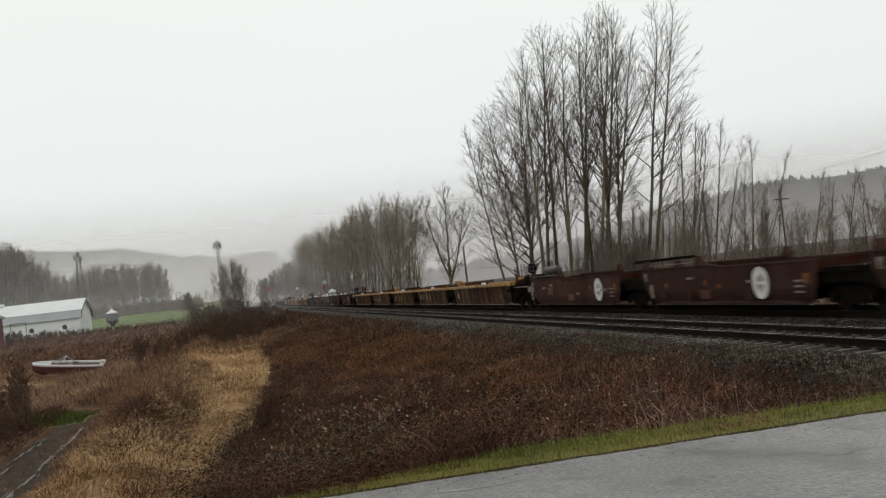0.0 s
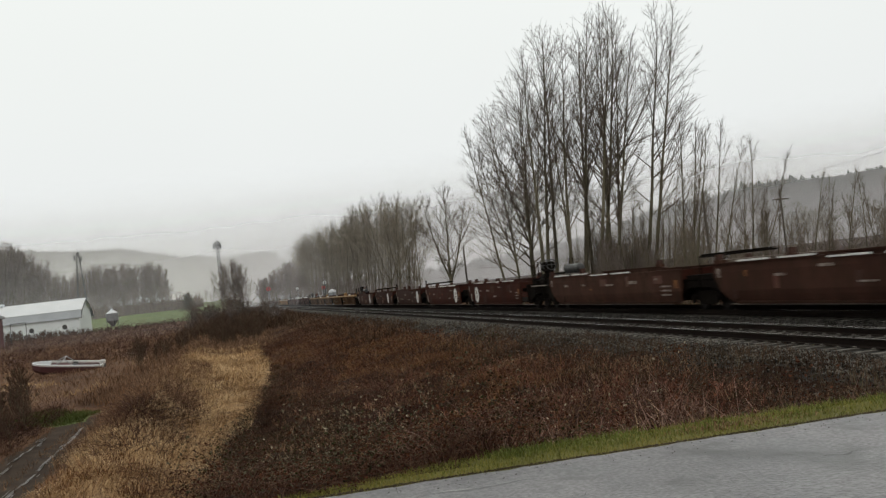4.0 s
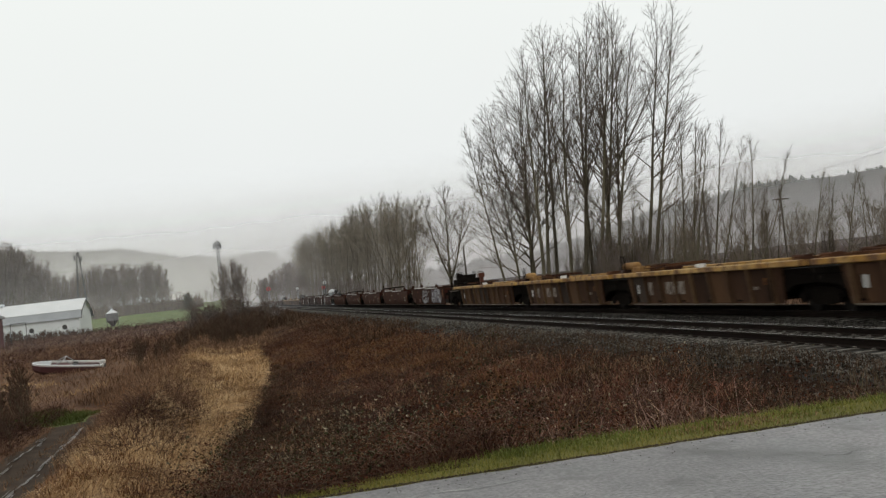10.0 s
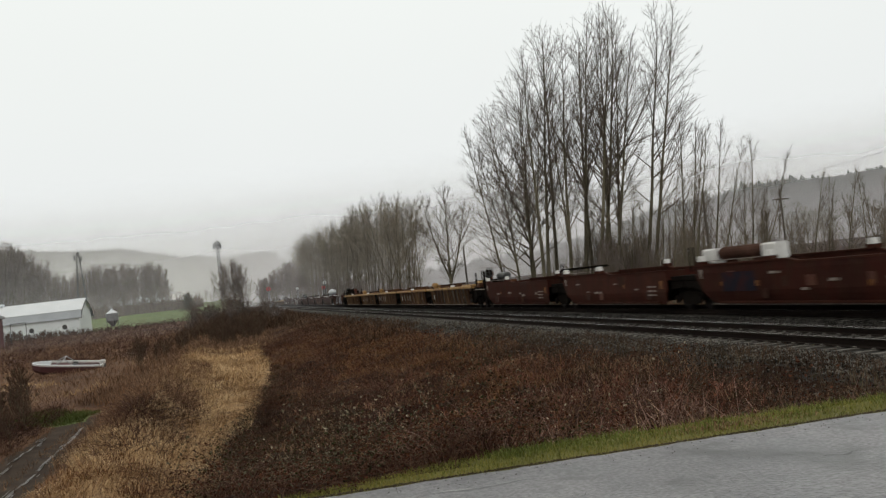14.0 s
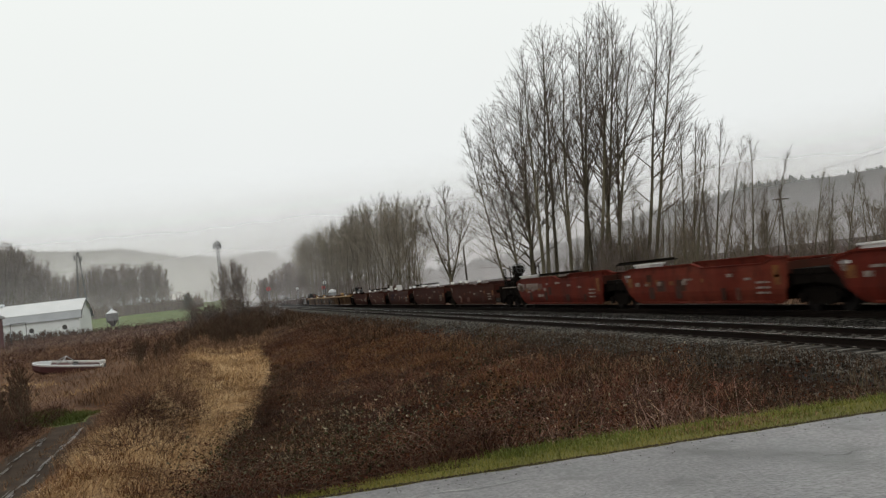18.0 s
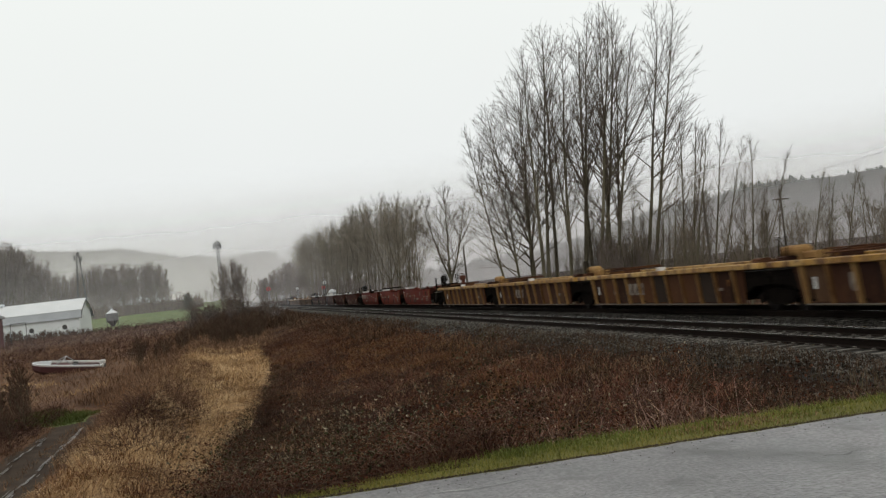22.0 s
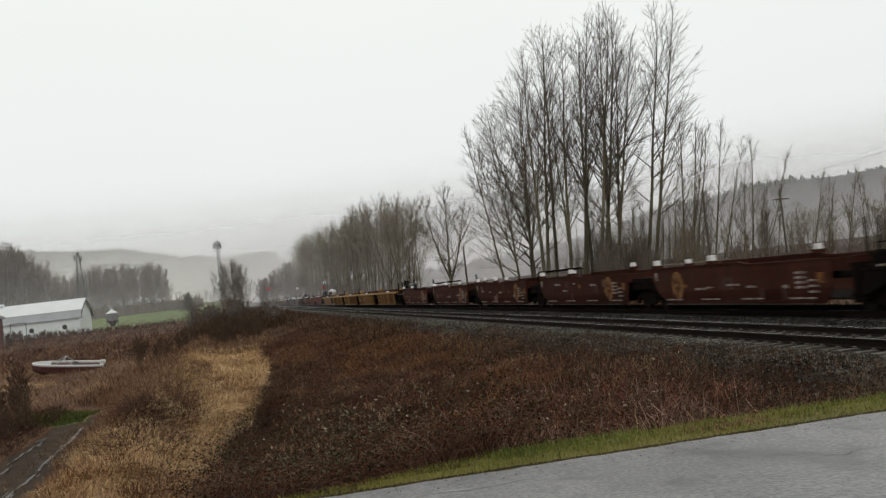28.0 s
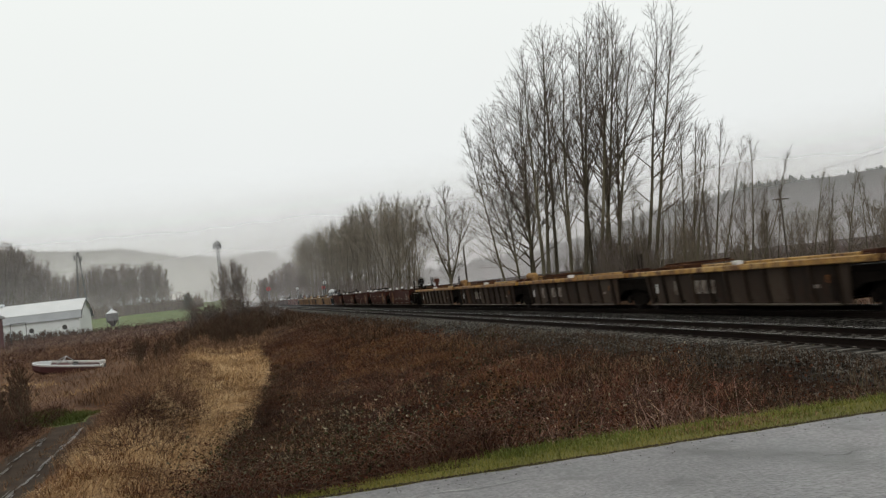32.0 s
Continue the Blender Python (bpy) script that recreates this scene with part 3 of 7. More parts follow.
# The tall clump behind the railway: x, y, mesh, height, lean.
COTTON = "tall leafless cottonwood with grey-brown bark beside the railway"
for x, y, k, h, lean in ((23.6, 78, 2, 20.9, 1.6), (25.1, 82, 0, 23.1, 3.7), (27.0, 86, 2, 24.2, 3.9), (26.0, 79, 3, 22.1, 3.6), (28.0, 82, 2, 24.0, 7.8), (27.9, 78, 0, 23.3, 6.3),
                         (29.0, 80, 1, 24.1, 6.7), (31.2, 84, 0, 24.7, 5.7), (30.7, 81, 2, 21.8, 5.6), (29.5, 79, 2, 21.6, 11.0), (32.7, 80, 0, 24.0, 6.7), (32.8, 79, 2, 23.7, 9.9), (30.3, 86, 1, 23.9, 3.3)):
    tree("cottonwood_tree", tall[k], x, y, COTTON, "cottonwood clump", rt.uniform(0, 360), 0.965 * h / 20, lean=lean)
tree("cottonwood_tree", spread_tall, 24.8, 84, "leafless cottonwood with wide ascending limbs at the clump's edge", "cottonwood clump", 200, 18.6 / 20, lean=-1.3)
tree("cottonwood_tree", spread_tall, 23.2, 83, "leafless cottonwood leaning out at the clump's edge", "cottonwood clump", 20, 15.4 / 20, lean=-3)
tree("cottonwood_tree", spread_tall, 25.6, 88, "leafless cottonwood with wide ascending limbs inside the clump", "cottonwood clump", 95, 19.5 / 20, lean=1)
tree("sapling", thin[0], 21.5, 80, "slender leafless tree leaning out of the clump", "", 60, 15.2 / 9, lean=-8.7)
tree("maple_tree", broad, 22.6, 108.5, "single leafless spreading tree beside the railway", "", 40, 1.12, lean=4)

# The row that runs along the far side of the railway into the mist.
ROW = "leafless grey-brown tree in a row along the railway"
for i in range(66):
    f = ((i + rt.uniform(0, 1)) / 66) ** 0.9
    slant = 0.179 - 0.117 * f                                     # x over y, as one looks along the line
    rise = float(np.interp(slant, [0.0599, 0.0635, 0.0731, 0.0872, 0.103, 0.1127, 0.1324, 0.1547, 0.1688, 0.1842, 0.188], [0.046, 0.0553, 0.0607, 0.0677, 0.066, 0.077, 0.0845, 0.0874, 0.0895, 0.080, 0.066]))
    y = 21.8 / slant * rt.choice([1.0, 1.05, 1.12, 1.2])
    x = slant * y
    h = (rise * math.hypot(x, y) + 2.1 - float(land(x, y))) * rt.uniform(0.86, 1.0)
    tree("alder_tree", mid[i % 4], x, y, ROW, "trackside row", rt.uniform(0, 360), h / 15, lean=rt.uniform(2, 7))
for i in range(26):                                               # a second row behind, deeper into the mist
    slant = 0.062 + 0.066 * (i + rt.uniform(0, 1)) / 26
    rise = float(np.interp(slant, [0.0599, 0.0635, 0.0731, 0.0872, 0.103, 0.1127, 0.1324], [0.046, 0.0553, 0.0607, 0.0677, 0.066, 0.077, 0.0845]))
    y = 27 / slant
    h = (rise * math.hypot(27, y) + 2.1 - float(land(27, y))) * rt.uniform(0.8, 0.97)
    tree("alder_tree", mid[i % 4], 27, y, ROW, "trackside row", rt.uniform(0, 360), h / 15, lean=rt.uniform(2, 7))
for i in range(44):                                               # where it ends, lower, in the mist
    slant = rt.uniform(0.0275, 0.062)
    y = rt.uniform(345, 440)
    rise = float(np.interp(slant, [0.0266, 0.0349, 0.0514, 0.062], [0.0205, 0.026, 0.033, 0.038]))
    h = (rise * y + 2.1 - float(land(slant * y, y))) * rt.uniform(0.8, 1.0)
    tree("alder_tree", dense[i % 3], slant * y, y, "leafless tree where the trackside row ends in the mist", "trackside row", rt.uniform(0, 360), h / 15)

for i in range(64):
    slant = 0.18 - 0.122 * (i + rt.uniform(0, 1)) / 64
    y = 22.4 / slant
    tree("undergrowth_shrub", dense[i % 3], 22.4, y, "leafless undergrowth at the foot of the tree row", "row undergrowth", rt.uniform(0, 360), rt.uniform(0.16, 0.3) * (0.3 + y / 190), "shrub")

# Saplings and scrub where the clump thins out.
SAP = "slender leafless sapling in the scrub behind the railway"
for x, y, h, lean, k in ((29.2, 65, 12.3, 7.2, 1), (29.3, 64, 11.7, 6.4, 0), (25.5, 56, 10.8, 13, 2), (27.8, 58, 11.0, 8.7, 0), (25.0, 52, 9.2, 13, 2), (26.0, 50, 9.0, 10.5, 1), (27.5, 54, 7.8, 9.7, 0),
                         (27.0, 62, 8.5, 5.7, 2), (26.9, 46, 6.7, 10.6, 2), (26.2, 42, 6.5, 9.3, 0), (27.5, 50, 6.1, 5.7, 1), (26.4, 44, 5.9, 12, 0), (26.3, 40, 5.8, 3.2, 2), (28.0, 72, 9, 6, 1), (31.5, 74, 10, 7, 0)):
    tree("sapling", thin[k], x, y, SAP, "trackside saplings", rt.uniform(0, 360), h / 9, lean=lean)
for i in range(30):
    tree("sapling", thin[i % 3], rt.uniform(27.5, 35.5), rt.uniform(75, 90), "thin leafless sucker at the foot of the cottonwoods", "clump suckers", rt.uniform(0, 360), rt.uniform(0.45, 0.95), lean=rt.uniform(0, 12))
for i in range(18):
    tree("sucker_bush", grey_scrub[i % 3], rt.uniform(26.5, 36.5), rt.uniform(74, 92), "leafless brush at the foot of the cottonwoods", "clump brush", rt.uniform(0, 360), rt.uniform(0.7, 1.25), "shrub", rt.uniform(0, 9))
for i in range(34):
    y = rt.uniform(72, 94)
    tree("undergrowth_shrub", dense[i % 3], y * rt.uniform(0.355, 0.425), y, "brown leafless undergrowth between the cottonwood trunks", "clump brush", rt.uniform(0, 360), rt.uniform(0.2, 0.34), "shrub", rt.uniform(0, 6))
SCRUB = "leafless many-stemmed shrub in the scrub behind the railway"
for i in range(44):
    a = rt.uniform(0, 1)
    x, y = 23.0 + rt.uniform(0, 8) + 3 * a, 35 + 62 * a ** 1.2 + rt.uniform(-3, 3)
    tree("scrub_bush", grey_scrub[i % 3], x, y, SCRUB, "trackside scrub", rt.uniform(0, 360), rt.uniform(0.6, 1.05), "shrub", rt.uniform(2, 9))

# Thin wood between the railway and the hillside.
for i in range(60):
    a = rt.uniform(0.355, 0.64)
    d = rt.uniform(120, 340)
    tree("alder_tree", mid[i % 4], d * math.sin(a), d * math.cos(a), "leafless grey tree below the hillside", "hillside trees", rt.uniform(0, 360), rt.uniform(5.0, 8.0) / 15 * (0.6 + d / 400))
for i in range(54):
    a = rt.uniform(0.36, 0.64)
    d = rt.uniform(96, 130)
    tree("undergrowth_shrub", dense[i % 3], d * math.sin(a), d * math.cos(a), "brown leafless thicket below the hillside", "hillside thicket", rt.uniform(0, 360), rt.uniform(0.15, 0.26), "shrub", rt.uniform(0, 5))
for i in range(22):
    a = rt.uniform(0.38, 0.63)
    d = rt.uniform(56, 125)
    tree("scrub_bush", grey_scrub[i % 3], d * math.sin(a), d * math.cos(a), SCRUB, "trackside scrub", rt.uniform(0, 360), rt.uniform(0.7, 1.0) * (0.5 + d / 110), "shrub", rt.uniform(0, 8))
for i in range(14):
    a = rt.uniform(0.42, 0.63)
    d = rt.uniform(58, 105)
    tree("sapling", thin[i % 3], d * math.sin(a), d * math.cos(a), SAP, "trackside saplings", rt.uniform(0, 360), rt.uniform(0.55, 0.85) * (0.4 + d / 120), lean=rt.uniform(2, 9))

# Woods over the fields beyond the barn.
WOOD = "leafless tree at the edge of the wood beyond the fields"
WOOD_X, WOOD_TOP = [-90, -74, -68.6, -65.3, -64.1, -61, -55.6, -52.9, -50.3, -44.6, -32.4, -25.8, -22.2, -21.0], [32, 31.5, 29.5, 26.5, 23, 21.8, 18.9, 18, 20, 21.3, 20.4, 20.3, 18.5, 14]
for i in range(120):
    x = -90 + 69 * (i + rt.uniform(0, 1)) / 120
    y = 372 + rt.uniform(0, 26)
    x *= y / 380
    h = (float(np.interp(x * 380 / y, WOOD_X, WOOD_TOP)) * y / 380 - float(land(x, y))) * rt.uniform(0.86, 1.0)
    tree("alder_tree", dense[i % 3], x, y, WOOD, "far wood", rt.uniform(0, 360), h / 15, lean=3)
for i in range(22):
    tree("alder_tree", dense[i % 3], -21 + rt.uniform(0, 24), 420 + rt.uniform(0, 60), WOOD, "far wood", rt.uniform(0, 360), rt.uniform(3.5, 6) / 15)

for i in range(70):
    tree("undergrowth_shrub", dense[i % 3], -88 + 68 * i / 69 + rt.uniform(-1, 1), 362 + rt.uniform(0, 8), "leafless undergrowth at the edge of the far wood", "far undergrowth", rt.uniform(0, 360), rt.uniform(0.38, 0.6), "shrub")
for i in range(120):
    x = -48 + 36 * i / 119 + rt.uniform(-0.5, 0.5)
    tree("hedge_bush", hedge[i % 3], x, 204 + rt.uniform(-3, 4), "reddish leafless bush along the barn's field", "barn hedge", rt.uniform(0, 360), float(np.interp(x, [-40, -24], [0.95, 0.42])) * rt.uniform(0.6, 1.15), "shrub")

# Dark tangled bushes at the far end of the ditch.
def shrub_meshes(seed, height, width, leaves, mat):
    r = np.random.RandomState(seed)
    trunk, crown = tree_meshes("bush", seed, height, 0.05, width, 26, 7, 4, 0.02, 0.15, 0.9, 0.012, "brush_twig", 0.3)
    c = np.stack([r.normal(0, 0.33 * width * height, leaves), r.normal(0, 0.33 * width * height, leaves), height * (0.12 + 0.8 * r.beta(1.6, 1.8, leaves))], -1)
    c[:, :2] *= (1.25 - c[:, 2:] / height)
    u, v = r.normal(0, 1, (leaves, 3)), r.normal(0, 1, (leaves, 3))
    u /= np.linalg.norm(u, axis=1)[:, None]
    v /= np.linalg.norm(v, axis=1)[:, None]
    s = r.uniform(0.05, 0.13, (leaves, 1))
    verts = np.stack([c - u * s, c + v * s * 0.6, c + u * s, c - v * s * 0.6], 1).reshape(-1, 3)
    return trunk, crown, array_mesh("leaves", verts, np.arange(leaves * 4).reshape(-1, 4), [mat])


bush_set = [shrub_meshes(51, 4.0, 0.5, 2200, M["evergreen"]), shrub_meshes(52, 2.6, 1.5, 1500, M["weed"])]
for x, y, size in ((-2.4, 150, 0.7), (0.8, 156, 0.8), (3.4, 150, 0.6), (-1.0, 172, 1.0), (-3.6, 184, 1.2), (3.2, 168, 0.9), (5.2, 186, 1.0), (1.6, 194, 1.3), (6.6, 214, 1.1), (-6.0, 194, 1.2), (0.2, 208, 1.5)):
    t = tree("ditch_bush", bush_set[1][:2], x, y, "low brown bush at the end of the ditch", "ditch bushes", rt.uniform(0, 360), size, "shrub")
    part("foliage", bush_set[1][2], None, t)
for i in range(80):
    f = rt.uniform(0, 1)
    tree("thicket_bush", hedge[i % 3], -6.5 + 10 * rt.uniform(0, 1) + 2 * f, 122 + 44 * f, "brown leafless thicket at the end of the ditch", "ditch thicket", rt.uniform(0, 360), rt.uniform(0.5, 0.85) + 0.5 * f, "shrub")
for i in range(34):
    f = rt.uniform(0, 1)
    tree("scrub_bush", scrub[i % 3], rt.uniform(4.5, 9.4), 118 + 125 * f, "brown leafless thicket beside the far ballast", "ditch thicket", rt.uniform(0, 360), rt.uniform(0.24, 0.34) + 0.1 * f, "shrub")
for i in range(16):
    tree("hedge_bush", hedge[i % 3], rt.uniform(-11.0, -4.6), rt.uniform(94, 138), "dark leafless bush beyond the weedy mound", "ditch thicket", rt.uniform(0, 360), rt.uniform(0.55, 0.95), "shrub")
t = tree("evergreen_tree", bush_set[0][:2], -11.4, 300, "small dark evergreen beside the far meadow", "", 20, 1.6)
part("foliage", bush_set[0][2], None, t)
for x, y, h in ((-1.4, 240, 9.6), (-0.8, 236, 10.8), (-0.2, 241, 11.6), (0.4, 238, 11.8), (1.0, 240, 12.2), (1.6, 236, 12.0), (2.2, 241, 11.6), (2.8, 239, 10.6), (3.6, 236, 8.4)):
    tree("poplar_tree", dense[int(h * 10) % 3], x, y, "narrow leafless tree beyond the ditch", "", rt.uniform(0, 360), h / 15)


def conifers(name, spots, label, category, mat=None):
    """Far conifers, joined: each of ragged stacked skirts."""
    vs, fs, o = [], [], 0
    r = np.random.RandomState(9)
    for x, y, z, h in spots:
        w = h * r.uniform(0.3, 0.5)
        for j in range(5):
            z0, z1, rr = z + h * (0.08 + 0.17 * j), z + h * min(1.0, 0.36 + 0.17 * j), w * (1 - 0.17 * j)
            n = 7
            a = np.arange(n) * 6.283 / n + r.uniform(0, 6)
            rad = rr * r.uniform(0.65, 1.2, n)
            vs.append(np.stack([x + rad * np.cos(a), y + rad * np.sin(a), z0 + r.uniform(-0.04, 0.04, n) * h], -1))
            vs.append(np.array([[x, y, z1]]))
            i = np.arange(n)
            fs.append(np.stack([o + i, o + (i + 1) % n, np.full(n, o + n)], -1))
            o += n + 1
    ob = new(name, array_mesh(name, np.concatenate(vs), np.concatenate(fs), [mat or M["conifer"]]))
    return tagged(ob, label, category, kind="stuff")


def hill(name, ridge, depth, foot, label):
    """A long wooded ridge: (x, y, z) crest points, front slope towards the railway."""
    ridge = np.array(ridge, float)
    s = np.linspace(0, len(ridge) - 1, 120)
    c = np.stack([np.interp(s, np.arange(len(ridge)), ridge[:, k]) for k in range(3)], -1)
    vs = []
    for f in np.linspace(-1.2, 1.0, 12):
        row = c.copy()
        out = -c[:, :2] / np.linalg.norm(c[:, :2], axis=1)[:, None]
        row[:, :2] += out * (depth * f)
        row[:, 2] = foot + (c[:, 2] - foot) * max(0.0, 1 - abs(f) ** 1.4) + waves(row[:, 0], row[:, 1], depth * 0.5, 8) * (c[:, 2] - foot) * 0.05 * min(1.0, 3 * abs(f))
        vs.append(row)
    n = len(s)
    i = np.arange(12 * n).reshape(12, n)
    q = np.stack([i[:-1, :-1], i[:-1, 1:], i[1:, 1:], i[1:, :-1]], -1).reshape(-1, 4)
    ob = new(name, array_mesh(name, np.concatenate(vs), q, [M["hill"]], smooth=True))
    return tagged(ob, label, "hill", kind="structure"), c


hill_east, crest = hill("hill_east", [(60, 640, 4), (120, 610, 8), (180, 572, 13), (202.8, 564.7, 16), (218, 559, 20.5), (233, 553, 24.3), (244.7, 548, 26.8), (258.7, 541.4, 28), (275, 533, 30.3), (286, 527.5, 32.4), (301.5, 518.8, 33.3), (313.6, 511.5, 31), (325.6, 504, 31), (332.6, 499.4, 31), (341.5, 493.3, 33), (420, 440, 36), (520, 330, 38)],
                        122, -3, "wooded hillside behind the railway in the mist")
re = np.random.RandomState(4)
spots = []
for k in range(2600):
    c = crest[re.randint(0, 119)]
    c = c + np.array([re.normal(0, 2.5), re.normal(0, 2.5), 0])
    f = re.uniform(0, 1) ** 1.5 * 0.85 if k > 800 else re.uniform(-0.02, 0.08)
    d = np.array(c[:2]) / np.hypot(c[0], c[1])
    p = c[:2] - d * 122 * f + re.normal(0, 3, 2)
    spots.append((p[0], p[1], -3 + (c[2] + 3) * (1 - abs(f) ** 1.4) - 2, re.uniform(2.8, 5.2) + 2.0 * (re.uniform() > 0.96)))
conifers("hillside_wood", spots, "misty conifers and bare trees covering the hillside", "wood")
hill_north, crest2 = hill("hill_north", [(-620, 1340, 90), (-420, 1430, 105), (-290, 1490, 107), (-248, 1490, 102), (-183, 1490, 95), (-143, 1490, 94), (-118, 1490, 89), (-81, 1490, 80), (-59, 1490, 73), (-40, 1490, 73), (1, 1490, 66), (24, 1490, 67), (44, 1490, 69), (59, 1490, 66), (70, 1490, 58), (84, 1490, 46), (100, 1490, 30), (130, 1490, 12), (300, 1480, 2)],
                          330, -4, "distant wooded ridge fading into the mist")
spots = []
for k in range(900):
    c = crest2[re.randint(0, 120)]
    spots.append((c[0] + re.normal(0, 6), c[1] + re.normal(0, 8), c[2] - 3.5, re.uniform(3.5, 6.5)))
conifers("ridge_wood", spots, "far conifers along the distant ridge", "wood")

# Haze put into thin pale sheets, low between fields and hills, denser with distance.
def mist(d, amount, reach):
    m = bpy.data.materials.new("haze_sheet")
    m.use_nodes = True
    n, l = m.node_tree.nodes, m.node_tree.links
    n.clear()
    out, mix, clear, both = n.new("ShaderNodeOutputMaterial"), n.new("ShaderNodeMixShader"), n.new("ShaderNodeBsdfTransparent"), n.new("ShaderNodeMixShader")
    dif, tra = n.new("ShaderNodeBsdfDiffuse"), n.new("ShaderNodeBsdfTranslucent")
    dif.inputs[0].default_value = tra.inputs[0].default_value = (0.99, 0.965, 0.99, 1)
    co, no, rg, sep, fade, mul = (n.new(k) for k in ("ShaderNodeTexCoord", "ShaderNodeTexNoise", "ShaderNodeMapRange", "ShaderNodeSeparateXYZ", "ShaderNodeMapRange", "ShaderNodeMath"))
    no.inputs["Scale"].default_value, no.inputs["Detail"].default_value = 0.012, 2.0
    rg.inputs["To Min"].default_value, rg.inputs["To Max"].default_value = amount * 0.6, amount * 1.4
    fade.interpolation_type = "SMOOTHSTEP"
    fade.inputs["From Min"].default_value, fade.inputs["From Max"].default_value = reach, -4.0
    mul.operation = "MULTIPLY"
    l.new(co.outputs["Object"], no.inputs["Vector"])
    l.new(no.outputs["Fac"], rg.inputs["Value"])
    l.new(co.outputs["Object"], sep.inputs[0])
    l.new(sep.outputs["Z"], fade.inputs["Value"])
    l.new(rg.outputs[0], mul.inputs[0])
    l.new(fade.outputs[0], mul.inputs[1])
    l.new(mul.outputs[0], mix.inputs[0])
    l.new(clear.outputs[0], mix.inputs[1])
    l.new(dif.outputs[0], both.inputs[1])
    l.new(tra.outputs[0], both.inputs[2])
    l.new(both.outputs[0], mix.inputs[2])
    l.new(mix.outputs[0], out.inputs["Surface"])
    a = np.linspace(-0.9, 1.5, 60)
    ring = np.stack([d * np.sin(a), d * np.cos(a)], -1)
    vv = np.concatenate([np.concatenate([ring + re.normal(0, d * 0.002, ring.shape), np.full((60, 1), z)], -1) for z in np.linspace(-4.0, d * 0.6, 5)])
    i = np.arange(5 * 60).reshape(5, 60)
    q = np.stack([i[:-1, :-1], i[:-1, 1:], i[1:, 1:], i[1:, :-1]], -1).reshape(-1, 4)
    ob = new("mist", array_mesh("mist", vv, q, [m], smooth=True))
    tagged(ob, "thin pale sheet of painted haze over the fields", "mist", kind="stuff")


# Distance from the eye, strength of the painted haze, height where it fades.
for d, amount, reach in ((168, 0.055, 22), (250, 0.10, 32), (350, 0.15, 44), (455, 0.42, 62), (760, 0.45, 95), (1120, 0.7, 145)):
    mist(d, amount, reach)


# ---- undergrowth ----
rv_ = np.random.RandomState(77)


def canes(n, x, y, length, rise, radius, mat, name, label, category="bramble", segs=5, droop=1.1, sides=3):
    """Arching stems that start at x, y on the ground, bow over and come down again."""
    r = rv_
    z = land(x, y)
    a = r.uniform(0, 2 * np.pi, n)
    ln = r.uniform(*length, n) * np.interp(x, [5.5, 9.0], [1.0, 0.42])
    up = r.uniform(*rise, n) * np.clip(0.65 + 0.5 * waves(x, y, 2.0, 33), 0.3, 1.2)
    ln = ln * np.interp(y, [10, 13.5], [0.55, 1.0])
    rad = r.uniform(*radius, n)
    t = np.linspace(0, 1, segs + 1)[None, :]
    sway = r.normal(0, 0.10, (n, segs + 1)).cumsum(1) * ln[:, None] * 0.18
    out = ln[:, None] * t * (0.25 + 0.55 * t)
    px = x[:, None] + np.cos(a)[:, None] * out - np.sin(a)[:, None] * sway
    py = y[:, None] + np.sin(a)[:, None] * out + np.cos(a)[:, None] * sway
    pz = z[:, None] - 0.03 + (up * ln)[:, None] * (t * 1.9 - droop * t * t)
    p = np.stack([px, py, pz], -1)
    d = np.gradient(p, axis=1)
    d /= np.linalg.norm(d, axis=2)[..., None] + 1e-9
    s = np.cross(d, np.array([0.2, 0.3, 0.9]))
    s /= np.linalg.norm(s, axis=2)[..., None] + 1e-9
    u = np.cross(d, s)
    w = np.arange(sides) * 2 * np.pi / sides
    rr = (rad[:, None] * (1 - 0.75 * t))[..., None, None]
    ring = p[:, :, None, :] + rr * (s[:, :, None, :] * np.cos(w)[None, None, :, None] + u[:, :, None, :] * np.sin(w)[None, None, :, None])
    base = (np.arange(n) * (segs + 1) * sides)[:, None, None]
    j = (np.arange(segs) * sides)[None, :, None]
    i = np.arange(sides)[None, None, :]
    q = np.stack([base + j + i, base + j + (i + 1) % sides, base + j + sides + (i + 1) % sides, base + j + sides + i], -1).reshape(-1, 4)
    ob = new(name, array_mesh(name, ring.reshape(-1, 3), q, [mat]))
    return tagged(ob, label, category, kind="stuff")


def leaves(n, x, y, low, high, size, mat, name, label, category="bramble", flat=0.6):
    r = rv_
    heap = np.clip(0.6 + 0.35 * waves(x, y, 2.0, 33) + 0.4 * waves(x, y, 0.75, 34), 0.1, 1.6)      # the growth stands in mounds
    z = land(x, y) + low + (high - low) * r.uniform(0, 1, n) * heap
    c = np.stack([x, y, z], -1)
    u = r.normal(0, 1, (n, 3)) * np.array([1, 1, flat])
    u /= np.linalg.norm(u, axis=1)[:, None]
    v = np.cross(u, r.normal(0, 1, (n, 3)) * np.array([0.5, 0.5, 1.0]))
    v /= np.linalg.norm(v, axis=1)[:, None]
    s = r.uniform(*size, (n, 1))
    k = np.cross(u, v) * s * 0.25
    verts = np.stack([c - u * s, c + v * s * 0.55 + k, c + u * s, c - v * s * 0.55 + k], 1).reshape(-1, 3)
    i = np.arange(n)[:, None] * 4
    tri = np.concatenate([i + np.array([[0, 1, 2]]), i + np.array([[0, 2, 3]])], 0)
    ob = new(name, array_mesh(name, verts, tri, [mat]))
    return tagged(ob, label, category, kind="stuff")


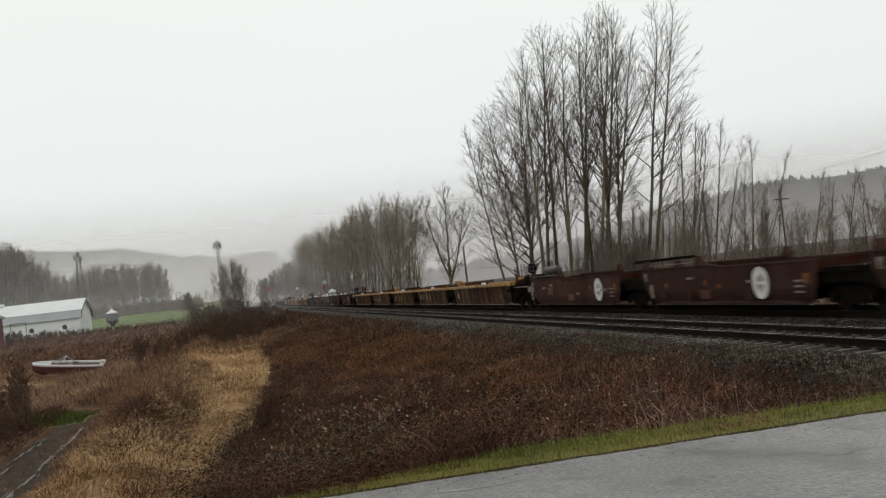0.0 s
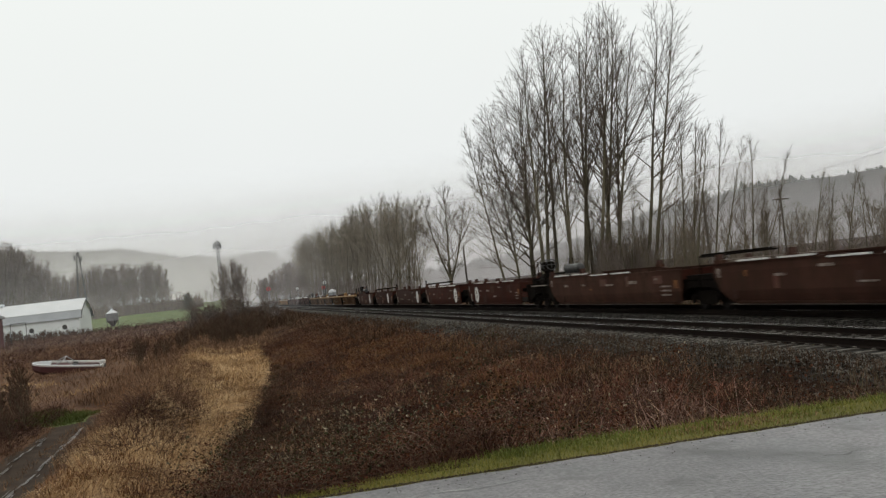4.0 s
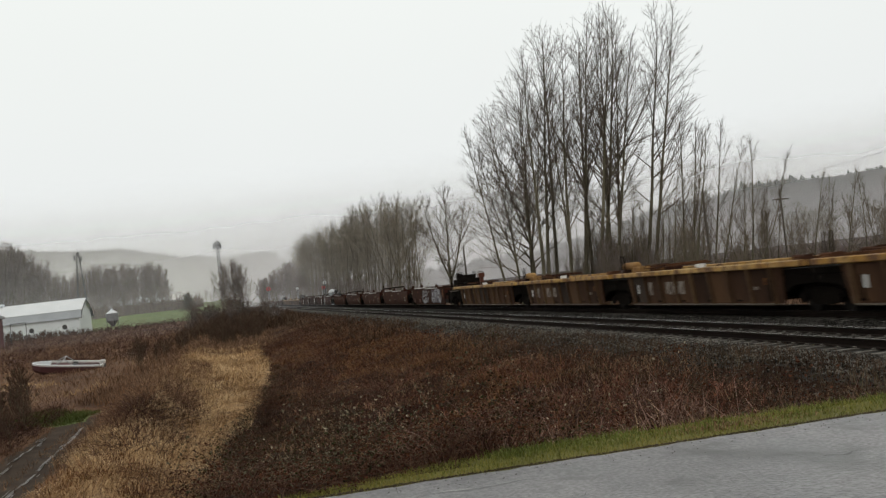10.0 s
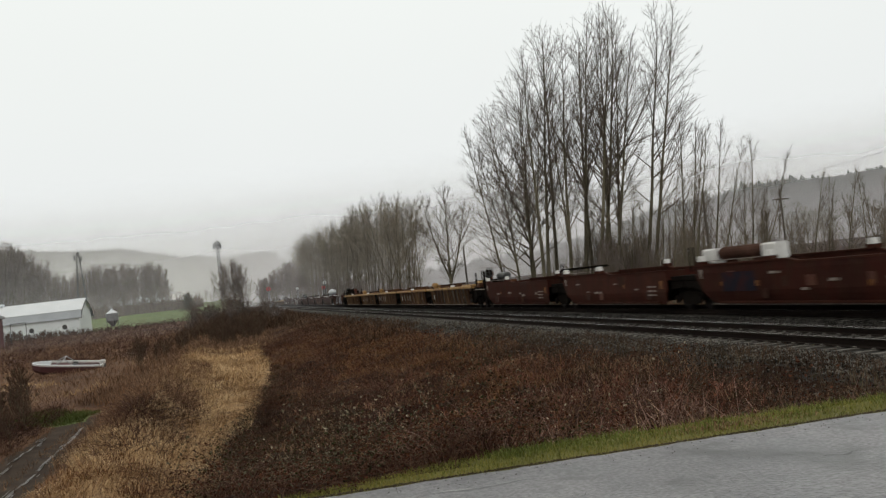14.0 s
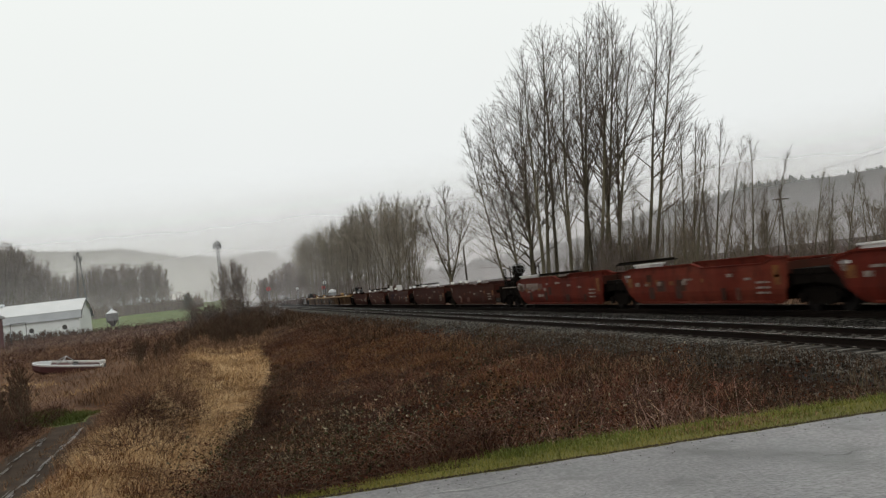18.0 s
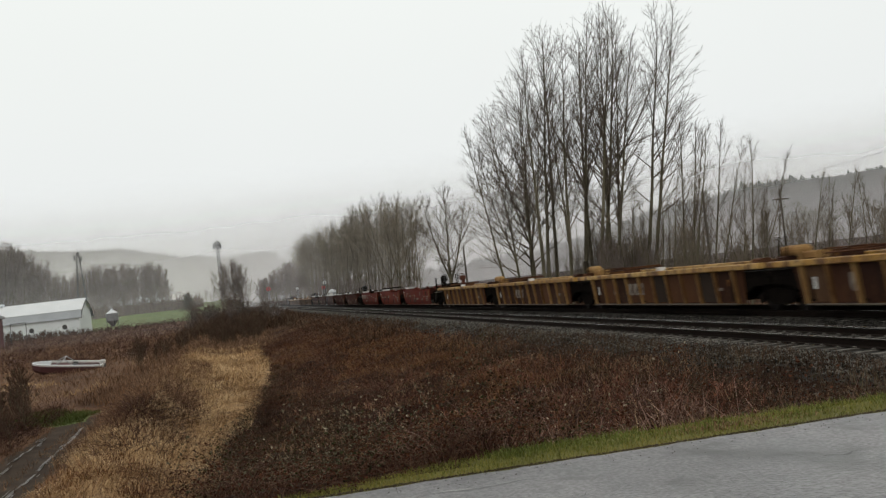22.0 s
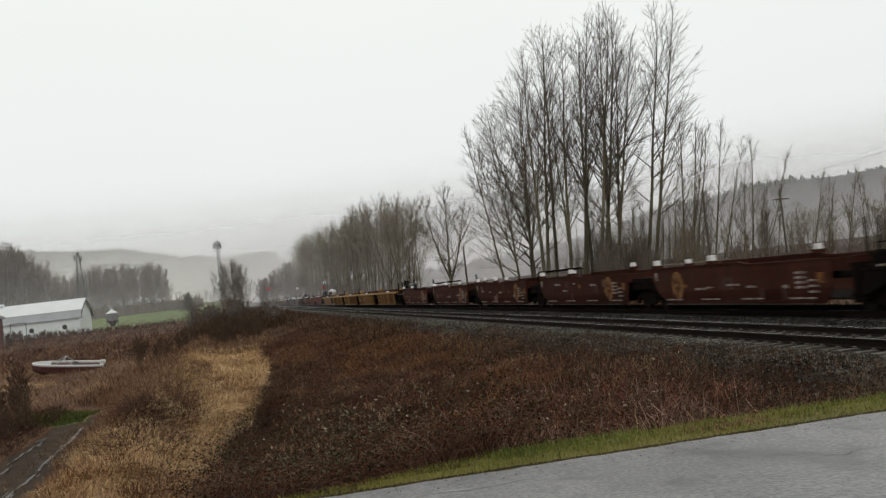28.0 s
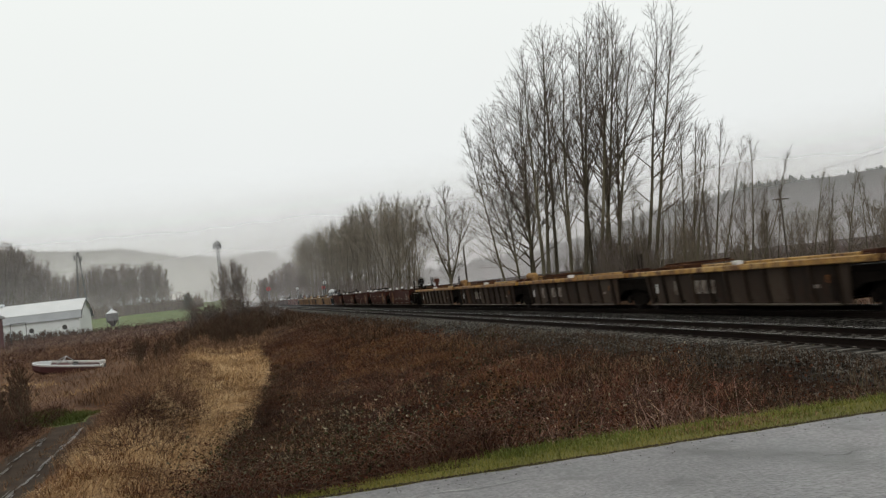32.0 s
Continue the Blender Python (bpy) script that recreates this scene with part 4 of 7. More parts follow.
def blades(n, x, y, height, width, lean, mat, name, label, category="grass", heading=None, lift=0.0):
    """Grass: each blade two quads that bend over."""
    r = rv_
    z = land(x, y) - 0.02 + lift
    a = r.uniform(0, 2 * np.pi, n) if heading is None else heading + r.normal(0, 0.7, n)
    h = r.uniform(*height, n)
    w = r.uniform(*width, n)
    le = r.uniform(*lean, n)
    d = np.stack([np.cos(a), np.sin(a), np.zeros(n)], -1)
    b = r.uniform(0, 2 * np.pi, n)
    side = np.stack([np.cos(b), np.sin(b), np.zeros(n)], -1) * w[:, None] / 2
    p0 = np.stack([x, y, z], -1)
    p1 = p0 + d * (h * le * 0.35)[:, None] + np.array([0, 0, 1.0]) * (h * (1 - 0.35 * le) * 0.62)[:, None]
    p2 = p0 + d * (h * le)[:, None] + np.array([0, 0, 1.0]) * (h * (1 - 0.72 * le))[:, None]
    verts = np.stack([p0 - side, p0 + side, p1 + side * 0.8, p1 - side * 0.8, p2 + side * 0.15, p2 - side * 0.15], 1).reshape(-1, 3)
    i = np.arange(n)[:, None] * 6
    q = np.concatenate([i + np.array([[0, 1, 2, 3]]), i + np.array([[3, 2, 4, 5]])], 0)
    ob = new(name, array_mesh(name, verts, q, [mat]))
    return tagged(ob, label, category, kind="stuff")


def left_edge(y):
    return np.interp(y, BANK_Y, BANK_X)


def slope_spots(n, y0, y1, right=9.6, power=1.0, clump=0.0, seed=1):
    """Places on the bramble slope, denser towards y0, gathered in clumps."""
    r = rv_
    xs, ys = [], []
    while sum(len(k) for k in xs) < n:
        y = y0 + (y1 - y0) * r.uniform(0, 1, 4 * n) ** power
        x = r.uniform(-3.6, right + 0.4, 4 * n)
        ok = (x > left_edge(y) + 0.2 + 0.35 * waves(x, y, 5, 2)) & (x < right + 0.5 * waves(x, y, 4, 9))
        ok &= y > np.interp(x, VERGE_X, VERGE_Y) + 0.05 + 0.15 * waves(x, y, 1.5, 4)
        if clump:
            ok &= r.uniform(0, 1, 4 * n) < 0.5 + clump * waves(x, y, 3.2, seed)
        xs.append(x[ok])
        ys.append(y[ok])
    return np.concatenate(xs)[:n], np.concatenate(ys)[:n]


for n, y0, y1, ln, rad in ((7000, 9.7, 24, (0.4, 1.35), (0.0025, 0.0065)), (6500, 24, 48, (0.4, 1.2), (0.004, 0.008)), (3600, 48, 110, (0.6, 1.4), (0.007, 0.014))):
    x, y = slope_spots(n, y0, y1, right=8.8, clump=0.3, power=1.2)
    canes(n, x, y, ln, (0.45, 0.85), rad, M["cane"], "bramble_canes", "tangle of bare reddish-brown bramble canes on the slope")
x, y = slope_spots(900, 10.3, 34, right=8.8, clump=0.5, seed=3)
canes(900, x, y, (0.3, 0.75), (0.7, 1.1), (0.002, 0.0045), M["straw"], "dry_stalks", "pale dry stalks sticking out of the brambles", "stalks", droop=0.8)
for n, y0, y1, size in ((30000, 9.7, 22, (0.010, 0.028)), (26000, 22, 46, (0.014, 0.04)), (14000, 46, 110, (0.03, 0.07))):
    x, y = slope_spots(n, y0, y1, clump=0.25, power=1.2, seed=6)
    leaves(n, x, y, 0.02, 0.75, size, M["dead_leaf"], "withered_leaves", "withered red-brown leaves among the bramble canes")
n = 34000
x, y = slope_spots(n, 9.7, 36, right=3.6, clump=0.45, power=1.1, seed=12)
leaves(n, x, y, 0.15, 0.95, (0.010, 0.025), M["bramble_leaf"], "bramble_leaves", "dark green and grey bramble leaves on the slope")
n = 9000
x, y = slope_spots(n, 12, 60, clump=0.5, seed=15)
leaves(n, x, y, 0.3, 0.9, (0.014, 0.03), M["bramble_leaf"], "bramble_leaves", "dark green and grey bramble leaves on the slope")
n = 26000
x, y = slope_spots(n, 24, 150, power=1.4, clump=0.4, seed=18)
blades(n, x, y, (0.2, 0.6), (0.012, 0.026), (0.4, 1.1), M["rust_grass"], "rusty_grass", "rust-brown dead grass on the railway slope")

n = 16000
x, y = slope_spots(n, 26, 130, power=1.3, right=8.6, seed=18)
ok = waves(x, y, 14, 52) > 0.25
blades(int(ok.sum()), x[ok], y[ok], (0.25, 0.65), (0.012, 0.026), (0.4, 1.1), M["orange_grass"], "orange_grass", "patches of orange-brown dead grass on the railway slope")
n = 15000
y = 12 + 78 * rv_.uniform(0, 1, n) ** 1.4
x = 8.0 + 2.7 * rv_.uniform(0, 1, n) ** 1.3 + 0.3 * waves(y, y * 0.2, 6, 3)
ok = rv_.uniform(0, 1, n) < 0.62 + 0.5 * waves(x, y, 3, 61)
blades(int(ok.sum()), x[ok], y[ok], (0.15, 0.5), (0.006, 0.016), (0.2, 0.9), M["weed"], "trackside_weeds", "grey-brown dead weeds on the ballast shoulder")
# Leaf sheen put into small pale flecks of colour over the brambles.
n = 2600
x, y = slope_spots(n, 9.8, 30, right=4.6, power=1.2, seed=77)
leaves(n, x, y, 0.5, 1.0, (0.012, 0.024), M["fleck"], "pale_leaves", "small pale flecks of painted sheen among the brambles", "bramble")

M["dark_weed"] = material("dark_brown_weed", [(0.023, 0.013, 0.008), (0.059, 0.034, 0.021), (0.105, 0.07, 0.045)], 0.9, 0.3, 9, 0.0, island=0.6, spec=0.06)
# Short broken stalks where the slope meets the shoulder, and weeds along it into the distance.
n = 15000
x, y = slope_spots(n, 9.9, 26, right=10.0, power=1.3, clump=0.3, seed=25)
ok = x > 4.2 + 1.2 * rv_.uniform(0, 1, n)
blades(int(ok.sum()), x[ok], y[ok], (0.2, 0.55), (0.005, 0.011), (0.6, 1.3), M["rust_grass"], "rusty_grass", "short rust-brown broken stalks on the railway slope")
ok &= rv_.uniform(0, 1, n) < 0.07
blades(int(ok.sum()), x[ok], y[ok], (0.3, 0.6), (0.005, 0.010), (0.2, 1.1), M["straw"], "dry_stalks", "pale broken stalks on the railway slope", "stalks")
n = 20000
y = 11.5 + 34 * rv_.uniform(0, 1, n) ** 1.3
x = 8.4 + 2.7 * rv_.uniform(0, 1, n) ** 1.2 + 0.25 * waves(y, y * 0.2, 5, 8)
blades(n, x, y, (0.1, 0.38), (0.006, 0.013), (0.2, 1.0), M["dark_weed"], "trackside_weeds", "grey-brown dead weeds on the ballast shoulder")
n = 12000
y = 60 + 190 * rv_.uniform(0, 1, n) ** 1.3
x = np.interp(y, [66, 120, 260], [7.5, 6.5, 5.0]) + (10.4 - np.interp(y, [66, 120, 260], [7.5, 6.5, 5.0])) * rv_.uniform(0, 1, n) ** np.interp(y, [60, 130], [2.2, 1.0])
blades(n, x, y, (0.3, 0.8), (0.02, 0.05), (0.3, 1.0), M["dark_weed"], "trackside_weeds", "tall brown weeds beside the far ballast")

n = 16000
y = 12 + 110 * rv_.uniform(0, 1, n) ** 1.1
x = 20.6 + 7.5 * rv_.uniform(0, 1, n)
blades(n, x, y, (0.25, 0.7), (0.015, 0.035), (0.2, 0.9), M["dark_weed"], "trackside_weeds", "brown dead weeds behind the railway")

M["pale_stalk"] = material("pinkish_dry_stalk", [(0.07, 0.036, 0.028), (0.17, 0.10, 0.08), (0.32, 0.215, 0.175)], 0.85, 0.5, 8, 0.0, island=0.6, spec=0.08)
x, y = slope_spots(3000, 10.0, 24, right=8.4, clump=0.2, power=1.2, seed=36)
ok = x > 1.2 + 2.8 * rv_.uniform(0, 1, 3000)
canes(int(ok.sum()), x[ok], y[ok], (0.35, 0.95), (0.35, 1.0), (0.003, 0.006), M["pale_stalk"], "bramble_canes", "pale pinkish bramble canes criss-crossing on the slope", droop=0.55)
n = 8000
x, y = slope_spots(n, 10.0, 26, right=8.6, power=1.1, clump=0.5, seed=29)
ok = (x > 2.2 + 2.0 * rv_.uniform(0, 1, n)) & (waves(x, y, 1.8, 83) + 0.6 * waves(x, y, 0.7, 84) > 0.1)
blades(int(ok.sum()), x[ok], y[ok], (0.25, 0.7), (0.006, 0.012), (0.2, 1.3), M["pale_stalk"], "dry_stalks", "pinkish dry stalks criss-crossing in the brambles", "stalks", lift=0.15)

# Brambles that hang over the verge where it narrows.
n = 3000
x = rv_.uniform(-0.7, 2.4, n)
y = np.interp(x, VERGE_X, VERGE_Y) + 0.02 + 0.9 * rv_.uniform(0, 1, n)
leaves(n, x, y, 0.02, 0.55, (0.008, 0.02), M["dead_leaf"], "withered_leaves", "withered leaves at the edge of the verge")
leaves(1500, x[:1500], y[:1500] + 0.1, 0.05, 0.6, (0.010, 0.022), M["bramble_leaf"], "bramble_leaves", "dark green bramble leaves at the edge of the verge")
canes(700, x[:700], y[:700] + 0.1, (0.4, 1.1), (0.5, 0.9), (0.002, 0.005), M["cane"], "bramble_canes", "bramble canes arching over the edge of the verge")

# Warm patches of dead grass between the brambles: x, y, reach.
ORANGE = ((5.9, 21, 0.8, 1.2, 1400), (8.0, 55, 1.0, 5, 2200), (7.0, 74, 1.4, 9, 2600), (7.6, 40, 0.8, 2.5, 2200), (6.4, 60, 1.1, 6, 2000), (7.2, 30, 0.8, 2, 1300), (5.2, 15.5, 0.7, 0.9, 900), (4.6, 82, 1.4, 9, 2600), (5.6, 48, 1.0, 3.5, 1800), (3.6, 66, 0.9, 5, 1600))
for px_, py_, rx_, ry_, n in ORANGE:
    x, y = px_ + rv_.normal(0, rx_, n), py_ + rv_.normal(0, ry_, n)
    ok = (x < 9.4) & (x > left_edge(y) + 0.4) & (y > 10.4)
    blades(int(ok.sum()), x[ok], y[ok], (0.25, 0.6), (0.008, 0.018), (0.5, 1.2), M["orange_grass"], "orange_grass", "patch of orange-brown dead grass on the railway slope", lift=0.12)

# Reddish stems and leaves, brightest along the verge: x, y, reach.
M["red_stem"] = material("red_brown_stem", [(0.045, 0.016, 0.010), (0.12, 0.046, 0.030), (0.24, 0.115, 0.078)], 0.85, 0.4, 8, 0.0, island=0.6, spec=0.08)
RED = ((6.4, 22.5, 1.4, 3.2, 5200), (3.9, 16.5, 1.0, 2.2, 3600), (7.6, 29, 0.7, 2.5, 1800), (8.6, 20, 0.7, 2.4, 1700), (5.6, 38, 1.6, 5, 2600), (3.6, 55, 1.2, 7, 2400))
for px_, py_, rx_, ry_, n in RED:
    x, y = px_ + rv_.normal(0, rx_, n), py_ + rv_.normal(0, ry_, n)
    ok = (x < 9.3) & (x > left_edge(y) + 0.6) & (y > np.interp(x, VERGE_X, VERGE_Y) + 0.3) & (waves(x, y, 1.6, 57) + 0.5 * waves(x, y, 0.6, 58) > -0.15)
    x, y = x[ok], y[ok]
    k = len(x) * 2 // 3
    blades(k, x[:k], y[:k], (0.2, 0.55), (0.007, 0.015), (0.4, 1.3), M["red_stem"], "red_stalks", "reddish dead stalks leaning among the brambles", "stalks", lift=0.14)
    leaves(len(x) - k, x[k:], y[k:], 0.25, 0.85, (0.012, 0.030), M["red_stem"], "withered_leaves", "withered bright red-brown leaves among the brambles")

# Orange tufts on the mound and along the straw: x, y, reach.
for px_, py_, rx_, ry_, n in ((-5.4, 64, 1.0, 5, 2400), (-4.4, 50, 0.9, 4, 2200), (-3.8, 30, 0.9, 2, 1500), (-2.9, 26, 0.5, 1.2, 700)):
    x, y = px_ + rv_.normal(0, rx_, n), py_ + rv_.normal(0, ry_, n)
    ok = (x < left_edge(y) - 0.4) & (waves(x, y, 1.8, 63) > -0.2)
    blades(int(ok.sum()), x[ok], y[ok], (0.3, 0.8), (0.012, 0.024), (0.5, 1.2), M["orange_grass"], "orange_grass", "orange-brown tufts of dead grass beside the straw", lift=0.1)

# Dark weedy tangles that break the straw: x, y, reach.
for px_, py_, rx_, ry_, n in ((-3.5, 40.5, 0.55, 2.0, 420), (-1.7, 29, 0.5, 1.4, 130), (-1.9, 46, 0.35, 1.5, 160), (-0.9, 60, 0.5, 3.0, 240)):
    x, y = px_ + rv_.normal(0, rx_, n), py_ + rv_.normal(0, ry_, n)
    canes(n, x, y, (0.5, 1.4), (0.45, 0.9), (0.004, 0.009), M["cane"], "weed_stalks", "dark dead stalks tangled in the straw", "weeds")
    x, y = np.repeat(x, 7) + rv_.normal(0, 0.16, 7 * n), np.repeat(y, 7) + rv_.normal(0, 0.2, 7 * n)
    leaves(7 * n, x, y, 0.1, 0.75, (0.012, 0.026), M["dead_leaf"], "weed_leaves", "dark shrivelled leaves tangled in the straw", "weeds")

# Straw in the ditch, beaten flat by the rain.
def strip_spots(n, x0, x1, y0, y1, power=1.0, hug=True):
    r = rv_
    y = y0 + (y1 - y0) * r.uniform(0, 1, n) ** power
    right = np.minimum(x1, left_edge(y) + 0.2 + 0.5 * waves(y, y * 0.7, 6, 71)) if hug else np.full(n, x1)
    return x0 + (right - x0) * r.uniform(0, 1, n), y


x, y = strip_spots(30000, -5.4, 1.0, 18, 60, 1.2)
blades(30000, x, y, (0.35, 0.85), (0.010, 0.022), (0.65, 1.15), M["straw"], "straw", "straw-coloured reed grass beaten flat in the ditch", heading=waves(x, y, 5, 21) * 2.2 + 0.6)
x, y = strip_spots(12000, -5.0, 2.2, 60, 112, 1.2)
blades(12000, x, y, (0.4, 0.9), (0.02, 0.045), (0.5, 1.1), M["straw"], "straw", "straw-coloured reed grass beaten flat in the ditch", heading=waves(x, y, 5, 21) * 2.2 + 0.6)
x, y = strip_spots(20000, -6.2, -1.9, 36, 84, 1.0, False)
keep = (waves(x, y, 4, 31) > -0.25) & (np.abs(x + 3.9) < 2.3)
blades(int(keep.sum()), x[keep], y[keep], (0.4, 1.05), (0.012, 0.026), (0.3, 0.95), M["rust_grass"], "rusty_grass", "brown weeds on the mound beside the ditch")
x, y = strip_spots(1300, -4.6, -2.2, 33, 54, 1.0, False)
canes(1300, x, y, (0.6, 1.5), (0.5, 0.9), (0.006, 0.012), M["cane"], "weed_stalks", "dark dead weed stalks on the mound beside the ditch", "weeds")

x, y = strip_spots(9000, -6.0, 4.0, 98, 160, 1.0, False)
blades(9000, x, y, (0.4, 1.1), (0.03, 0.07), (0.3, 1.0), M["rust_grass"], "rusty_grass", "rust-brown dead grass where the ditch runs out")
x, y = strip_spots(9000, -9.0, -4.2, 62, 200, 1.3, False)
blades(9000, x, y, (0.4, 1.0), (0.02, 0.05), (0.2, 0.8), M["rust_grass"], "rusty_grass", "rust-brown dead grass along the ditch")
n = 14000
x, y = strip_spots(n, -5.4, 1.0, 18, 90, 1.1)
ok = waves(x, y, 3.5, 91) > 0.15
blades(int(ok.sum()), x[ok], y[ok], (0.3, 0.8), (0.010, 0.022), (0.3, 1.0), M["rust_grass"], "rusty_grass", "brown tufts among the straw in the ditch")
M["dull_green"] = material("dull_green_grass", [(0.03, 0.04, 0.010), (0.06, 0.075, 0.018), (0.09, 0.10, 0.03)], 0.85, 0.5, 8, 0.0, island=0.5, spec=0.1)
# The rough field beyond: rust, straw and green in patches.
n = 40000
x, y = strip_spots(n, -44, -8.5, 27, 205, 1.25, False)
keep = (y > 57) | (x < -17)
x, y = x[keep], y[keep]
tone = waves(x, y, 16, 41) + np.interp(y, [50, 80, 110, 140], [0.1, 0.55, 0.2, -0.9])
for sel, m, name, label in ((tone > 0.75, M["straw"], "straw", "pale dry grass on the rough field"), ((tone <= 0.75), M["rust_grass"], "rusty_grass", "rust-brown dead grass on the rough field")):
    blades(int(sel.sum()), x[sel], y[sel], (0.3, 0.95), (0.015, 0.045), (0.45, 1.1), m, name, label)
n = 5000
x, y = strip_spots(n, -44, -6.0, 112, 225, 1.0, False)
canes(n, x, y, (1.0, 2.4), (0.5, 0.9), (0.015, 0.03), M["cane"], "bramble_canes", "dark red-brown brambles across the rough field")
n = 6000
x, y = strip_spots(n, -11.0, -7.2, 51.5, 58, 1.0, False)
blades(n, x, y, (0.1, 0.3), (0.02, 0.04), (0.2, 0.7), M["dull_green"], "green_grass", "green grass at the end of the farm track")
n = 9000
x, y = strip_spots(n, -19.0, -8.4, 27, 58, 1.0, False)
ok = waves(x, y, 5, 47) > -0.5
blades(int(ok.sum()), x[ok], y[ok], (0.12, 0.4), (0.012, 0.03), (0.4, 1.2), M["rust_grass"], "rusty_grass", "low brown grass beside the farm track")
n = 2500
x, y = strip_spots(n, -13.0, -8.6, 38, 58, 1.0, False)
canes(n, x, y, (0.5, 1.3), (0.5, 0.9), (0.008, 0.014), M["cane"], "weed_stalks", "dark dead weed stalks beside the farm track", "weeds")
for x, y, k, size in ((-11.4, 57.5, 2, 0.42), (-12.2, 58, 1, 0.44), (-11.8, 55, 0, 0.36), (-12.8, 56, 2, 0.4), (-10.9, 53, 2, 0.3), (-11.6, 51, 1, 0.32), (-10.6, 48.5, 0, 0.28), (-9.6, 44, 0, 0.28), (-10.3, 47, 1, 0.42), (-9.4, 50, 2, 0.36), (-11.2, 52, 0, 0.45), (-9.3, 40, 1, 0.3), (-8.9, 43.6, 2, 0.34), (-10.4, 56.8, 0, 0.5), (-12.6, 66, 1, 0.6), (-13.6, 71, 2, 0.6), (-9.9, 52, 1, 0.4), (-10.8, 56, 2, 0.4)):
    tree("red_twig_bush", hedge[k], x, y, "reddish leafless bush beside the farm track", "farm track bushes", rt.uniform(0, 360), 1.7 * size, "shrub")

n = 16000
x, y = strip_spots(n, -7.5, 9.0, 140, 235, 1.0, False)
blades(n, x, y, (0.6, 2.0), (0.05, 0.11), (0.2, 0.8), M["dark_weed"], "thicket_weeds", "brown dead growth at the end of the ditch", "weeds")
# A few long thorny runners that reach out of the brambles over the straw.
n = 16000                                                          # the dark edge of the brambles over the ditch
y = 22 + 36 * rv_.uniform(0, 1, n) ** 1.2
x = left_edge(y) + np.abs(rv_.normal(0.0, 0.8, n)) - 0.1
leaves(n, x, y, 0.05, 1.0, (0.012, 0.028), M["bramble_leaf"], "bramble_leaves", "dark green and grey bramble leaves hanging over the ditch")
x = left_edge(y) + rv_.normal(0.6, 0.5, n)
canes(1800, x[:1800], y[:1800], (0.6, 1.5), (0.5, 0.9), (0.004, 0.008), M["cane"], "bramble_canes", "dark bramble canes along the edge of the ditch")
n = 260
y = 20 + 24 * rv_.uniform(0, 1, n)
x = left_edge(y) - rv_.uniform(-0.6, 1.3, n) * np.interp(y, [24, 40], [1.0, 0.5])
canes(n, x, y, (1.0, 2.2), (0.6, 1.0), (0.004, 0.008), M["cane"], "bramble_runners", "long dark bramble runners reaching over the straw", segs=8)
n = 5000
x, y = strip_spots(n, -88, -9, 352, 366, 1.0, False)
blades(n, x, y, (1.5, 5.0), (0.15, 0.4), (0.1, 0.6), M["brush_twig"], "wood_edge_growth", "brown undergrowth along the edge of the far wood", "undergrowth")
# The verge between road and brambles.
n = 34000
x = rv_.uniform(-3.0, 10.4, n)
far = np.interp(x, VERGE_X, VERGE_Y)
y = 8.82 + (far + 0.25 - 8.82) * rv_.uniform(0, 1, n) ** 0.9
blades(n, x, y, (0.03, 0.11), (0.004, 0.009), (0.2, 0.9), M["grass"], "verge_grass", "short yellow-green grass along the road's edge")

n = 11000                                                          # fresher grass along the back of the verge
x = rv_.uniform(1.6, 10.4, n)
far = np.interp(x, VERGE_X, VERGE_Y)
y = far + 0.12 - (far - 8.9) * 0.75 * rv_.uniform(0, 1, n) ** 1.6
ok = waves(x, y, 1.6, 88) + 0.8 * (y - 9.2) > 0.1
blades(int(ok.sum()), x[ok], y[ok], (0.05, 0.16), (0.004, 0.009), (0.2, 0.9), M["fresh_grass"], "verge_grass", "fresh green grass along the back of the verge")
n = 700
x, y = 4.6 + rv_.normal(0, 0.35, n), 9.55 + rv_.normal(0, 0.12, n)
blades(n, x, y, (0.04, 0.12), (0.006, 0.012), (0.3, 1.0), M["rust_grass"], "verge_grass", "brown dead patch in the verge")

# Water standing in the ruts of the farm track.
for x0, y0, y1, n in ((-6.55, 28, 49, 90), (-7.8, 30, 47, 45)):
    vs, fs = [], []
    for k in range(n):
        yc = rv_.uniform(y0, y1)
        xc = x0 - 0.02 * (yc - 30) + rv_.normal(0, 0.05)
        ln, wd = rv_.uniform(0.25, 0.9), rv_.uniform(0.01, 0.034)
        zc = float(max(land(xc - wd, yc), land(xc + wd, yc), land(xc, yc - ln), land(xc, yc + ln))) + 0.025
        a = np.arange(8) * np.pi / 4
        o = len(vs)
        vs += [(xc + wd * math.cos(t) * rv_.uniform(0.7, 1.2), yc + ln * math.sin(t), zc) for t in a]
        fs += [(o, o + i, o + i + 1) for i in range(1, 7)]
    ob = new("rut_water", array_mesh("rut_water", vs, fs, [M["puddle"]]))
    tagged(ob, "rainwater standing in a muddy wheel rut", "puddle", kind="structure")
n = 5000
x, y = strip_spots(n, -8.7, -5.7, 27, 58, 1.0, False)
ok = (np.abs(x + 6.6) > 0.45) & (np.abs(x + 7.85) > 0.35)
blades(int(ok.sum()), x[ok], y[ok], (0.05, 0.25), (0.01, 0.02), (0.3, 1.0), M["rust_grass"], "rusty_grass", "dead grass between the wheel ruts")


